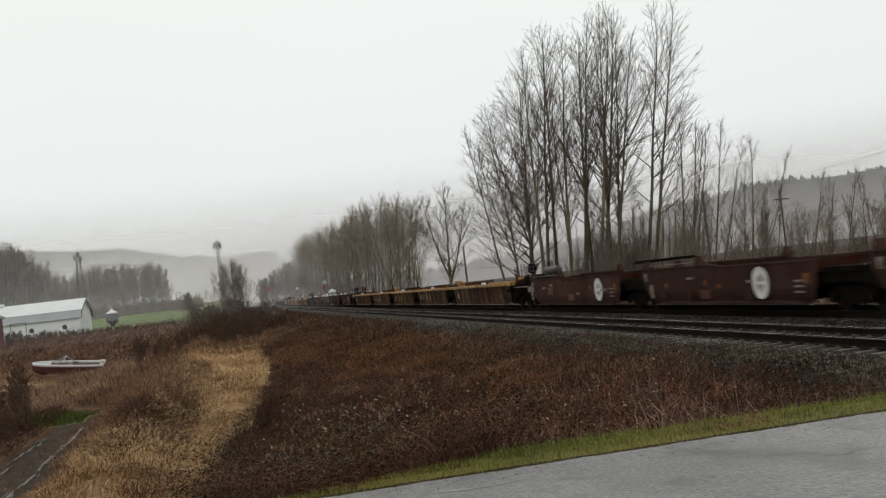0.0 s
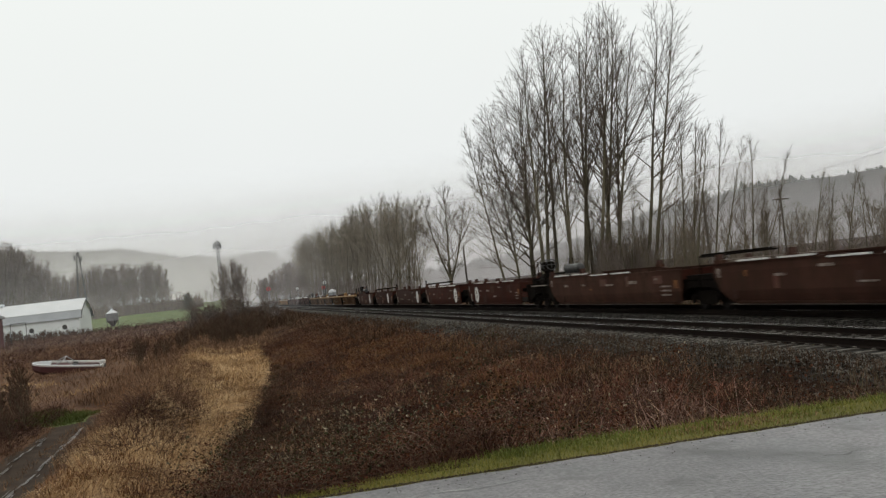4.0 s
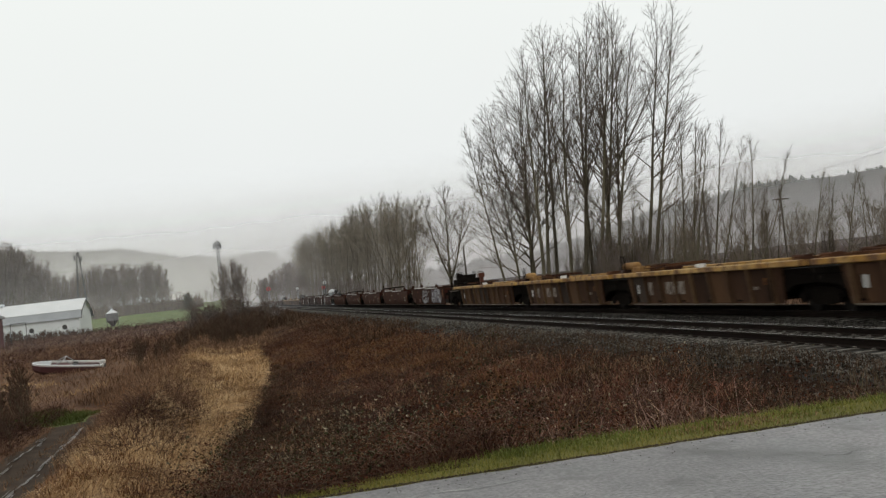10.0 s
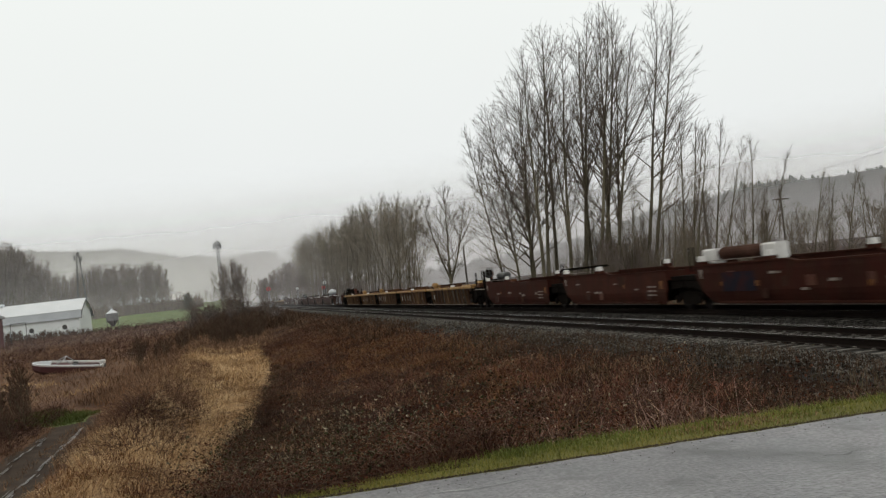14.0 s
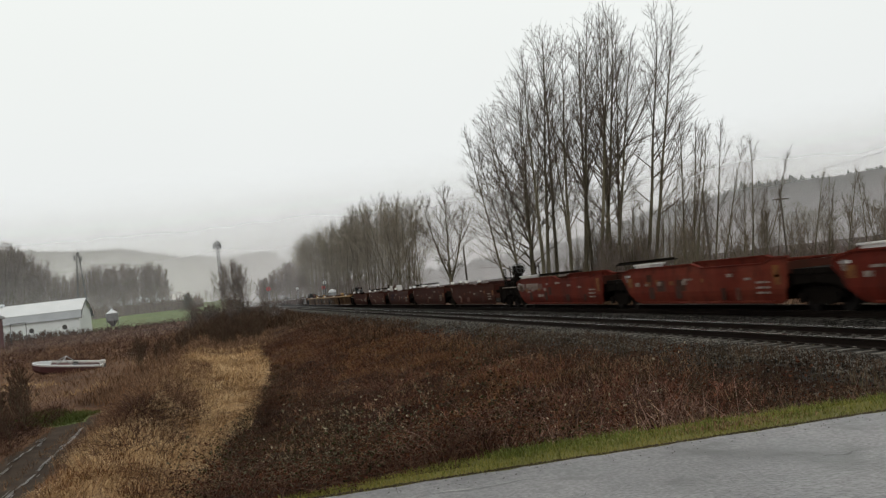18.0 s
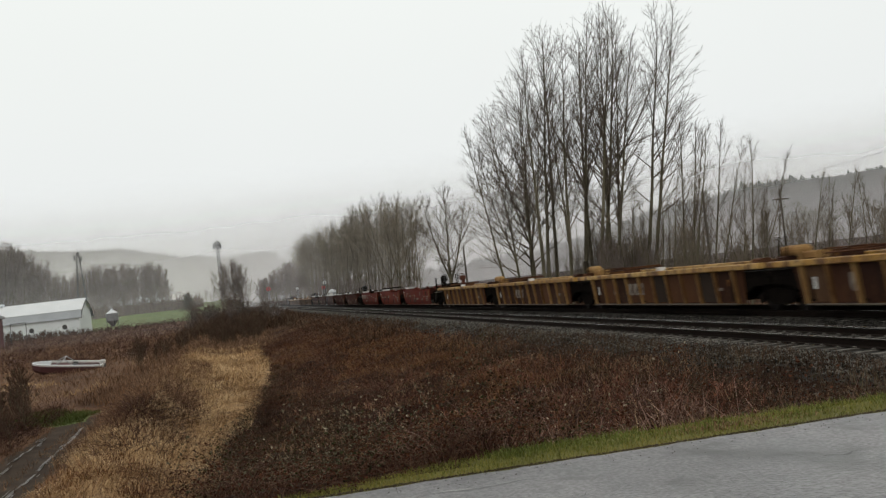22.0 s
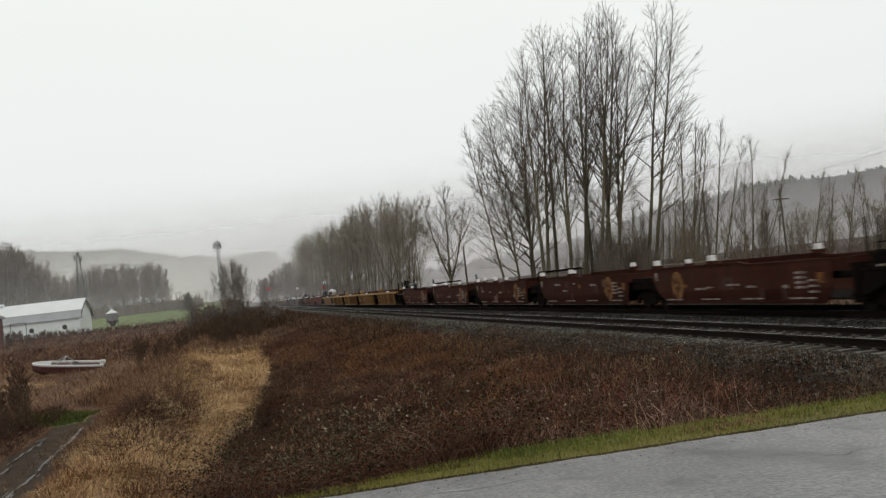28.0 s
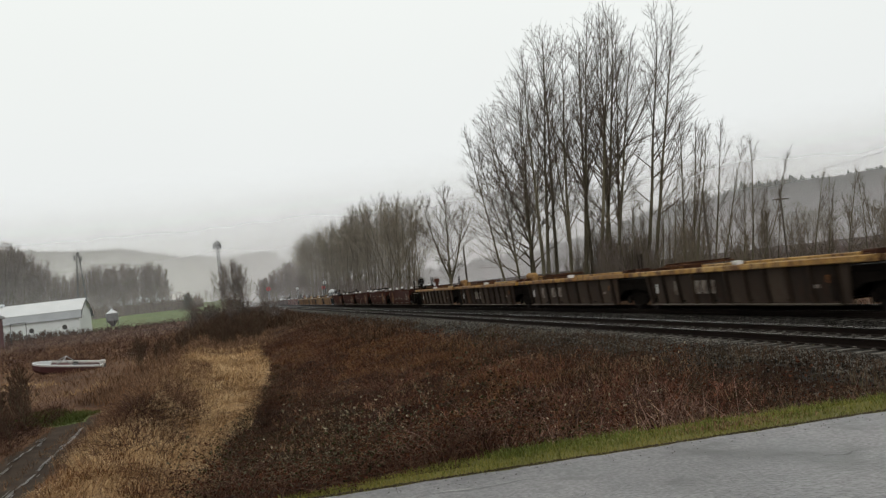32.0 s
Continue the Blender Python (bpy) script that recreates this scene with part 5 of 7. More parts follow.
# ---- ballast stones ----
def stones(n, x, y, size, mat, label="grey crushed stones of the track ballast"):
    r = rv_
    z = land(x, y)
    c = np.stack([x, y, z + 0.01], -1)
    s = r.uniform(*size, (n, 1, 1))
    octa = np.array([[1, 0, 0], [-1, 0, 0], [0, 1, 0], [0, -1, 0], [0, 0, 1], [0, 0, -1]], float)
    off = octa[None] * (0.7 + 0.6 * r.uniform(0, 1, (n, 6, 1))) + r.normal(0, 0.25, (n, 6, 3))
    verts = (c[:, None, :] + off * s * np.array([1, 1, 0.75])).reshape(-1, 3)
    t = np.array([[0, 2, 4], [2, 1, 4], [1, 3, 4], [3, 0, 4], [2, 0, 5], [1, 2, 5], [3, 1, 5], [0, 3, 5]])
    tri = (np.arange(n)[:, None, None] * 6 + t[None]).reshape(-1, 3)
    ob = new("ballast_stones", array_mesh("ballast_stones", verts, tri, [mat]))
    return tagged(ob, label, "ballast", kind="stuff")


for n, y0, y1, size in ((20000, 14, 34, (0.018, 0.038)), (12000, 34, 62, (0.03, 0.05)), (9000, 62, 130, (0.05, 0.08))):
    y = y0 + (y1 - y0) * rv_.uniform(0, 1, n) ** 1.15
    x = np.where(rv_.uniform(0, 1, n) < 0.12, 9.3, 10.45) + 1.6 * rv_.uniform(0, 1, n) + 0.3 * waves(y, y * 0.3, 5, 6)
    stones(n, np.minimum(x, np.interp(y, [14, 21, 28], [11.6, 11.65, 12.1]) - 0.1 * rv_.uniform(0, 1, n)), y, size, M["stone"])
for n, y0, y1, size in ((26000, 14, 40, (0.022, 0.042)), (9000, 40, 110, (0.035, 0.06))):
    y = y0 + (y1 - y0) * rv_.uniform(0, 1, n) ** 1.2
    stones(n, np.where(rv_.uniform(0, 1, n) < 0.7, rv_.uniform(12.3, 13.62, n), rv_.uniform(13.8, 16.2, n)), y, size, M["dark_stone"], "dark stones between the rails")

# ---- sleepers ----
sl = Build()
sl.prism([(-1.3, -0.30), (1.3, -0.30), (1.28, -0.20), (1.25, -0.19), (-1.25, -0.19), (-1.28, -0.20)], -0.12, 0.12)
for s in (-1, 1):
    for e in (-0.12, 0.12):
        xc = s * (GAUGE / 2 + 0.036) + e
        sl.box(xc - 0.03, xc + 0.03, -0.04, 0.04, -0.19, -0.155, 1, chamfer=0.01)
sleeper = sl.mesh("sleeper", M["concrete"], M["clip"])
for i in range(300):
    ob = new("sleeper", sleeper)
    ob.parent = near_track
    ob.matrix_basis = pose(random.uniform(-0.02, 0.02), 9.6 + 0.6 * i, random.uniform(-0.012, 0.008), 0, 0, random.uniform(-0.5, 0.5))
rest = Build()
for i in range(300):
    rest.box(-1.3, 1.3, 190 + 0.6 * i - 0.12, 190 + 0.6 * i + 0.12, -0.3, -0.19)
ob = part("far_sleepers", rest, M["concrete"], near_track)
ob["kind"] = "stuff"
rest = Build()
for i in range(420):
    rest.box(-1.3, 1.3, 6 + 0.6 * i - 0.12, 6 + 0.6 * i + 0.12, -0.3, -0.19)
ob = part("far_sleepers", rest, M["concrete"], far_track)
ob["kind"] = "stuff"

# Grit and crumbled asphalt along the road's edge.
n = 6000
x = rv_.uniform(-0.5, 9.5, n)
y = 8.86 + rv_.normal(0, 0.022, n) - np.where(np.arange(n) < 400, 0.5 * rv_.uniform(0, 1, n) ** 2, 0.0) - np.where(np.arange(n) > 5955, 3.5 * rv_.uniform(0, 1, n), 0.0)
r_ = rv_.uniform(0.003, 0.008, (n, 1, 1))
octa = np.array([[1, 0, 0], [-1, 0, 0], [0, 1, 0], [0, -1, 0], [0, 0, 1], [0, 0, -1]], float)
cv_ = (np.stack([x, y, road_z(x) + np.interp(y, [2.0, 4.2, 6.5, 8.8], [0.03, 0.05, 0.03, -0.006])], -1)[:, None, :] + octa[None] * r_ * rv_.uniform(0.6, 1.3, (n, 6, 1))).reshape(-1, 3)
t8 = np.array([[0, 2, 4], [2, 1, 4], [1, 3, 4], [3, 0, 4], [2, 0, 5], [1, 2, 5], [3, 1, 5], [0, 3, 5]])
ob = new("road_grit", array_mesh("road_grit", cv_, (np.arange(n)[:, None, None] * 6 + t8[None]).reshape(-1, 3), [M["mud"]]))
tagged(ob, "dark grit and crumbled asphalt along the road's edge", "grit", kind="stuff")


def tar_patch(name, x0, y0, length, width, mat, label):
    """A thin irregular lens on the road."""
    vs, fs, m = [], [], 24
    for i in range(m):
        f = i / (m - 1)
        w = width * math.sin(math.pi * f) ** 0.6 * (0.7 + 0.3 * math.sin(17 * f + x0))
        xx, yy = x0 + length * (f - 0.5), y0 + 0.04 * math.sin(9 * f)
        for s in (-1, 1):
            yv = yy + s * w / 2
            vs.append((xx, yv, float(road_z(xx)) + float(np.interp(yv, [2.0, 4.2, 6.5, 8.8], [0.03, 0.05, 0.03, -0.005])) + 0.004))
    for i in range(m - 1):
        fs.append((2 * i, 2 * i + 2, 2 * i + 3, 2 * i + 1))
    ob = new(name, array_mesh(name, vs, fs, [mat]))
    return tagged(ob, label, "road mark", kind="structure")


M["road_paint"] = material("worn_road_paint", [(0.2, 0.2, 0.197), (0.3, 0.3, 0.295)], 0.35, 4, 40, 0.1, wear=(0.13, 0.13, 0.13), wear_amount=0.7, wear_scale=6)
M["tar"] = material("worn_tar", [(0.04, 0.04, 0.042), (0.075, 0.075, 0.078)], 0.5, 3, 40, 0.2)
tar_patch("crack_fill", 4.35, 7.25, 0.34, 0.045, M["tar"], "dark pothole worn into the asphalt")
tar_patch("crack_fill", 2.3, 7.3, 0.14, 0.02, M["tar"], "short dark crack in the asphalt")
tar_patch("road_line", 1.75, 8.2, 1.1, 0.07, M["road_paint"], "worn scrap of white road line")
tar_patch("road_line", 5.35, 8.05, 0.4, 0.035, M["road_paint"], "worn scrap of white road line")


# ---- farm, towers, poles and signals ----
M["mast"] = material("dull_mast_steel", [(0.06, 0.062, 0.065), (0.11, 0.112, 0.115)], 0.7, 2, 12, 0.0, spec=0.2)
M["bin_steel"] = material("weathered_bin_steel", [(0.12, 0.125, 0.13), (0.22, 0.225, 0.23)], 0.6, 2, 12, 0.1, spec=0.3)

def barn():
    """Long white barn: gable end towards the railway, pale roof in two pitches."""
    t = thing("barn", "long white wooden barn with a pale metal roof", "barn")
    L, W = 40.0, 10.0
    way = Vector((-0.994, 0.108, 0))          # along the ridge, away from the gable end
    ang = math.degrees(math.atan2(way.y, way.x)) - 90
    t.matrix_basis = pose(-29.5, 229, -0.3, 0, 0, ang)     # local y runs along the barn
    wall = Build().prism([(-W / 2, 0), (W / 2, 0), (W / 2, 3.5), (W / 2 - 0.7, 4.7), (0, 7.0), (-W / 2 + 0.7, 4.7), (-W / 2, 3.5)], 0, L)
    part("wall", wall, M["barn_white"], t)
    for s in (-1, 1):
        # Steeper lower pitch: its shade is put into the darker metal.
        part("roof_lower", Build().prism([(s * (W / 2 + 0.3), 3.3), (s * (W / 2 - 0.7), 4.72), (s * (W / 2 - 0.65), 4.92), (s * (W / 2 + 0.42), 3.35)], -0.4, L + 0.4), M["low_roof"], t)
        part("roof_upper", Build().prism([(s * (W / 2 - 0.7), 4.8), (0, 7.08), (0, 7.3), (s * (W / 2 - 0.6), 5.0)], -0.5, L + 0.4), M["barn_roof"], t)
    for y in (16.0, 34.0):
        part("roof_vent", Build().box(-0.5, 0.5, y, y + 1.2, 7.0, 7.5).prism([(-0.7, 7.5), (0.7, 7.5), (0, 7.8)], y - 0.1, y + 1.3), M["barn_roof"], t)
    for s in (-1, 1):
        for y in (3, 9.5, 22, 30, 38):
            part("wall_fan", Build().lathe([(0.5, -0.06), (0.5, 0.06), (0.4, 0.14)], 14, "x", (s * W / 2, y, 1.75)), M["dark"], t, "round dark ventilator")
    part("barge_board", Build().prism([(-W / 2 - 0.35, 3.2), (-W / 2 + 0.65, 4.85), (0, 7.28), (W / 2 - 0.65, 4.85), (W / 2 + 0.35, 3.2), (W / 2 + 0.2, 3.2), (W / 2 - 0.8, 4.7), (0, 7.0), (-W / 2 + 0.8, 4.7), (-W / 2 - 0.2, 3.2)], -0.55, -0.42),
         M["dark"], t)
    return t


barn()


def hopper_bin():
    t = thing("feed_silo", "galvanised feed silo with a cone roof on legs", "silo", pose(-22.6, 213.8, float(land(-22.6, 213.8))))
    part("bin", Build().lathe([(0.25, 0.9), (1.15, 2.0), (1.15, 3.4)], 16), M["bin_steel"], t)
    part("roof", Build().lathe([(1.22, 3.4), (0.25, 4.05), (0.2, 4.25), (0.05, 4.3)], 16), M["barn_roof"], t)
    for a in range(4):
        w = a * math.pi / 2 + 0.4
        part("leg", Build().tube((1.1 * math.cos(w), 1.1 * math.sin(w), -0.1), (1.1 * math.cos(w), 1.1 * math.sin(w), 2.3), 0.06), M["dark"], t)


hopper_bin()

# Old motorboat lying in the grass, bow to the left: red hull, white topsides, windscreen amidships.
def motorboat():
    x, y = -15.4, 104.0
    t = thing("motorboat", "old white motorboat with a red hull bottom lying in the grass", "boat", pose(x, y, float(land(x, y)) - 0.02, 9, 7, 2) @ Matrix.Scale(0.9, 4))
    stations = [(-3.55, 0.03, 0.75), (-3.3, 0.40, 0.45), (-2.7, 0.80, 0.2), (-1.7, 1.05, 0.05), (0.0, 1.15, 0.0), (2.0, 1.12, 0.0), (3.4, 1.05, 0.02)]

    def shell(rows, closed):
        """rows(station) gives one ring of points; neighbouring rings are joined."""
        b, rings = Build(), [rows(*s) for s in stations]
        n = len(rings[0])
        v = [p for r in rings for p in r]
        f = []
        for i in range(len(rings) - 1):
            for j in range(n if closed else n - 1):
                k = (j + 1) % n
                f.append((i * n + j, i * n + k, (i + 1) * n + k, (i + 1) * n + j))
        if closed:
            f += [tuple(range(n)), tuple(range((len(rings) - 1) * n + n - 1, (len(rings) - 1) * n - 1, -1))]
        return b.add(v, f)

    part("hull", shell(lambda px, w, keel: [(px, -w - 0.05, 0.9), (px, -w * 0.85, 0.2 + keel * 0.5), (px, 0, keel * 0.9 - 0.3), (px, w * 0.85, 0.2 + keel * 0.5), (px, w + 0.05, 0.9)], True), M["red_shed"], t)
    for s in (-1, 1):
        part("topside", shell(lambda px, w, keel: [(px, s * (w + 0.06), 0.87), (px, s * (w + 0.10), 1.0), (px, s * (w - 0.08), 1.04), (px, s * (w - 0.10), 0.9)], True), M["white"], t)
        part("gunwale", shell(lambda px, w, keel: [(px, s * (w + 0.12), 1.0), (px, s * (w + 0.12), 1.07), (px, s * (w - 0.06), 1.08), (px, s * (w - 0.06), 1.0)], True), M["barn_white"], t)
    part("foredeck", Build().add([(-3.5, 0, 1.05), (-2.7, -0.8, 1.06), (-1.7, -1.0, 1.06), (-1.7, 1.0, 1.06), (-2.7, 0.8, 1.06), (-3.5, 0, 0.95), (-2.7, -0.8, 0.96), (-1.7, -1.0, 0.96), (-1.7, 1.0, 0.96), (-2.7, 0.8, 0.96)],
         [(0, 1, 2, 3, 4), (9, 8, 7, 6, 5), (0, 5, 6, 1), (1, 6, 7, 2), (2, 7, 8, 3), (3, 8, 9, 4), (4, 9, 5, 0)]), M["galv"], t)
    part("cockpit_floor", Build().box(-1.6, 3.2, -0.9, 0.9, 0.6, 0.66), M["dark"], t)
    part("seat", Build().box(0.4, 0.9, -0.8, -0.2, 0.66, 1.1, chamfer=0.06), M["dark"], t)
    part("seat", Build().box(0.4, 0.9, 0.2, 0.8, 0.66, 1.1, chamfer=0.06), M["dark"], t)
    for s in (-1, 1):
        part("windscreen_frame", Build().tube((-1.2, s * 0.95, 1.06), (-0.35, s * 0.85, 1.62), 0.045).tube((-0.35, s * 0.85, 1.62), (0.45, s * 0.98, 1.08), 0.045), M["galv"], t)
    part("windscreen_rail", Build().tube((-0.35, -0.85, 1.62), (-0.35, 0.85, 1.62), 0.045), M["galv"], t)
    part("transom", Build().box(3.3, 3.42, -1.0, 1.0, 0.3, 1.06, chamfer=0.03), M["white"], t)
    motor = part("outboard_motor", Build().box(3.05, 3.65, -0.22, 0.22, 0.95, 1.36, chamfer=0.1), M["white"], t, "white outboard motor cover")
    part("motor_leg", Build().box(3.52, 3.7, -0.09, 0.09, 0.25, 1.05, chamfer=0.03), M["dark"], motor)
    part("grab_rail", Build().tube((0.9, -1.05, 1.16), (3.1, -1.0, 1.2), 0.03).tube((0.9, -1.05, 1.05), (0.9, -1.05, 1.16), 0.03).tube((3.1, -1.0, 1.05), (3.1, -1.0, 1.2), 0.03), M["dark"], t)


motorboat()


def lattice_tower(x, y, base, top, w0, w1, name, label, heads):
    t = thing(name, label, "mast", pose(x, y, base))
    h = top - base
    legs = [(-1, -1), (1, -1), (1, 1), (-1, 1)]
    for sx, sy in legs:
        part("leg", Build().tube((sx * w0, sy * w0, 0), (sx * w1, sy * w1, h), 0.13, 0.10, 5), M["mast"], t)
    n = int(h / 2.2)
    b = Build()
    for i in range(n):
        f0, f1 = i / n, (i + 1) / n
        a, c = w0 + (w1 - w0) * f0, w0 + (w1 - w0) * f1
        for k in range(4):
            (p, q), (r, s) = legs[k], legs[(k + 1) % 4]
            b.tube((p * a, q * a, h * f0), (r * c, s * c, h * f1), 0.05, n=4, caps=False)
            b.tube((p * c, q * c, h * f1), (r * c, s * c, h * f1), 0.05, n=4, caps=False)
    part("bracing", b, M["mast"], t)
    for dx, z, ln in heads:
        part("antenna", Build().box(dx - 0.22, dx + 0.22, -0.15, 0.15, h + z, h + z + ln, chamfer=0.05).tube((dx, 0, h + z + ln * 0.3), (0, 0, h + z + ln * 0.3), 0.06, n=5), M["mast"], t)
    part("spire", Build().tube((0, 0, h - 1), (0, 0, h + 2.2), 0.12, 0.08), M["mast"], t)


lattice_tower(-2.1, 330, 3.0, 20.2, 0.42, 0.36, "cell_tower", "grey lattice phone mast with panel antennas", [(-1.1, -0.6, 1.7), (-0.5, 0.0, 1.5), (0.7, -0.2, 1.6), (0.2, 0.3, 1.4), (0.95, -0.8, 1.6)])
lattice_tower(-42.6, 328, 3.0, 22.6, 1.5, 0.3, "radio_tower", "tapering grey lattice radio mast", [(-1.0, -2.2, 1.4), (0.9, -2.6, 1.4)])


def house(x, y, w, d, h, roof_h, wall_mat, roof_mat, label, turn=0):
    t = thing("farm_building", label, "building", pose(x, y, float(land(x, y)) - 0.2, 0, 0, turn))
    part("wall", Build().prism([(-d / 2, 0), (d / 2, 0), (d / 2, h), (0, h + roof_h), (-d / 2, h)], -w / 2, w / 2), wall_mat, t)
    for s in (-1, 1):
        part("roof", Build().prism([(s * (d / 2 + 0.4), h - 0.25), (0, h + roof_h + 0.02), (0, h + roof_h + 0.22), (s * (d / 2 + 0.4), h - 0.02)], -w / 2 - 0.4, w / 2 + 0.4), roof_mat, t)
    for k in (-0.25, 0.2):
        part("window", Build().box(-d / 2 - 0.04, -d / 2 + 0.05, w * k - 0.6, w * k + 0.6, 1.0, 2.2), M["dark"], t)
        part("window", Build().box(d / 2 - 0.05, d / 2 + 0.04, w * k - 0.6, w * k + 0.6, 1.0, 2.2), M["dark"], t)


house(-36.3, 438, 8, 7, 2.6, 2.2, M["galv"], M["barn_roof"], "small grey farm building across the meadow", 80)
house(-26.0, 440, 6, 6, 2.4, 1.4, M["dark"], M["barn_roof"], "dark shed with a pale roof across the meadow", 80)
house(-20.0, 438, 7, 7, 2.2, 2.4, M["barn_white"], M["white"], "white farmhouse with a white roof across the meadow", 84)

# Dark red shed at the field's edge, with a gate frame in front of the barn.
def red_shed():
    t = thing("red_shed", "dark red wooden shed with a pale roof edge", "shed", pose(-38.4, 186.5, float(land(-38.4, 186.5)), 0, 0, 10))
    part("wall", Build().box(-3, 1.2, -3, 3, -0.2, 5.0), M["red_shed"], t)
    part("roof", Build().prism([(-3.4, 4.95), (1.7, 4.95), (1.7, 5.2), (-0.8, 6.4), (-3.4, 5.2)], -3.4, 3.4), M["galv"], t)


red_shed()
gate = thing("gate_frame", "dark tubular gate frame before the barn", "gate", pose(-37.3, 200, float(land(-37.3, 200)), 0, 0, 10))
part("post", Build().tube((-1.3, 0, -0.1), (-1.3, 0, 3.6), 0.07), M["dark"], gate)
part("post", Build().tube((1.3, 0, -0.1), (1.3, 0, 3.6), 0.07), M["dark"], gate)
part("top_rail", Build().tube((-1.35, 0, 3.6), (1.35, 0, 3.6), 0.07), M["dark"], gate)


def pole(x, y, h, arm, label, lean=0.0):
    t = thing("utility_pole", label, "utility pole", pose(x, y, float(land(x, y)) - 0.1, 0, lean, 0), "line of poles")
    part("shaft", Build().tube((0, 0, 0), (0, 0, h), 0.11, 0.08, 8), M["wood_pole"], t)
    if arm:
        part("crossarm", Build().box(-0.9, 0.9, -0.05, 0.05, h - 1.1, h - 0.98), M["wood_pole"], t)
        for k in (-0.8, -0.45, 0.45, 0.8):
            part("insulator", Build().lathe([(0.05, 0), (0.06, 0.08), (0.03, 0.15)], 6, "z", (k, 0, h - 0.98)), M["galv"], t)


pole(21.9, 97.1, 6.3, False, "old bare wooden pole beside the railway")
pole(30.3, 63.1, 6.9, False, "thick broken-off wooden pole in the scrub")
pole(54.2, 95.8, 8.3, True, "wooden utility pole with a crossarm")
pole(23.4, 112, 5.2, False, "old bare wooden pole beside the railway")
pole(76.0, 60.0, 15.0, True, "wooden utility pole with a crossarm")
# The wire that crosses high at the edge of the scrub.
wire = Build()
pa, pb = Vector((53.6, 96.1, 8.0)), Vector((76.0, 60.0, 14.6))
wv, wf = [], []
for i in range(25):
    f = i / 24
    p = pa.lerp(pb, f) - Vector((0, 0, 3.2 * f * (1 - f)))
    wv += [p + Vector((0.02, 0.013, 0)), p + Vector((-0.02, -0.013, 0)), p + Vector((0, 0, 0.03))]
    if i:
        o = 3 * (i - 1)
        wf += [(o + k, o + (k + 1) % 3, o + 3 + (k + 1) % 3, o + 3 + k) for k in range(3)]
wire.add(wv, wf)
solid("overhead_wire", wire, [M["dark"]], "thin dark overhead wire between poles", "wire")


def signal(x, y, h, red, label, size=0.4):
    t = thing("railway_signal", label, "railway signal", pose(x, y, -0.4))
    part("mast", Build().tube((0, 0, 0), (0, 0, h + 0.4), 0.09, 0.08, 8), M["dark"], t)
    part("target", Build().lathe([(size, -0.03), (size, 0.03)], 18, "y", (0, 0, h)), M["signal_red"] if red else M["white"], t, "red board" if red else "white board")
    part("hood", Build().lathe([(0.12, -0.4), (0.12, 0.0)], 10, "y", (0, 0, h)), M["dark"], t)
    part("ladder", Build().tube((-0.2, 0.3, 0.2), (-0.2, 0.15, h), 0.03, n=4).tube((0.2, 0.3, 0.2), (0.2, 0.15, h), 0.03, n=4), M["galv"], t)
    part("case", Build().box(-0.45, 0.45, -0.3, 0.3, 0.1, 1.5, chamfer=0.05), M["galv"], t, "grey equipment case")


signal(10.2, 284, 5.5, True, "railway signal mast with a red board beside the track", 0.6)
signal(19.8, 228, 3.9, True, "railway signal mast with a red board beside the track")
signal(20.3, 229.5, 4.95, False, "railway signal mast with a white board beside the track")
signal(19.8, 317, 5.0, False, "railway signal mast with a white board beside the track")


def signal_hut(x, y):
    t = thing("signal_hut", "small grey trackside hut with a white domed roof", "hut", pose(x, y, -0.4))
    part("wall", Build().lathe([(0.8, 0.0), (0.8, 2.6), (0.76, 2.65)], 18), M["low_roof"], t)
    part("roof", Build().lathe([(0.92, 2.6), (0.88, 2.8), (0.7, 3.08), (0.4, 3.28), (0.08, 3.34)], 18), M["barn_roof"], t, "white domed roof", smooth=True)
    part("door", Build().box(-0.86, -0.77, -0.4, 0.4, 0.1, 2.1, chamfer=0.02), M["dark"], t)


signal_hut(21.4, 226)


# ---- the train: empty articulated well cars ----
SPEED, SLOWING = 19.66, 0.04197
ZB, ZT = 0.262, 1.53


def run(t):
    return SPEED * t - SLOWING * t * t


MESHES = {}


def shared(key, make, *mats, smooth=False):
    """One mesh for all alike parts."""
    if key not in MESHES:
        MESHES[key] = make().mesh(key if isinstance(key, str) else key[0], *mats, smooth=smooth)
    return MESHES[key]


def place(name, me, parent, y=0.0, x=0.0, z=0.0, label=""):
    ob = part(name, me, None, parent, label)
    ob.matrix_basis = pose(x, y, z)
    return ob


def truck_frame():
    b = Build()
    for s in (-1, 1):
        x0, x1 = (s * 1.0 - 0.07, s * 1.0 + 0.07)
        b.slab([(-1.15, 0.42), (-1.05, 0.62), (-0.55, 0.70), (0.55, 0.70), (1.05, 0.62), (1.15, 0.42), (0.75, 0.38), (0.45, 0.22), (-0.45, 0.22), (-0.75, 0.38)], x0, x1)
        for k in (-0.18, 0.0, 0.18):
            b.tube((s * 1.0 + s * 0.02, k, 0.24), (s * 1.0 + s * 0.02, k, 0.52), 0.06, n=8)
        for k in (-0.89, 0.89):
            b.lathe([(0.05, 0.0), (0.16, 0.0), (0.15, 0.1), (0.06, 0.12)], 10, "x", (s * 1.07 if s > 0 else -1.19, k, 0.42))
    b.box(-1.0, 1.0, -0.22, 0.22, 0.42, 0.68, chamfer=0.04)
    return b


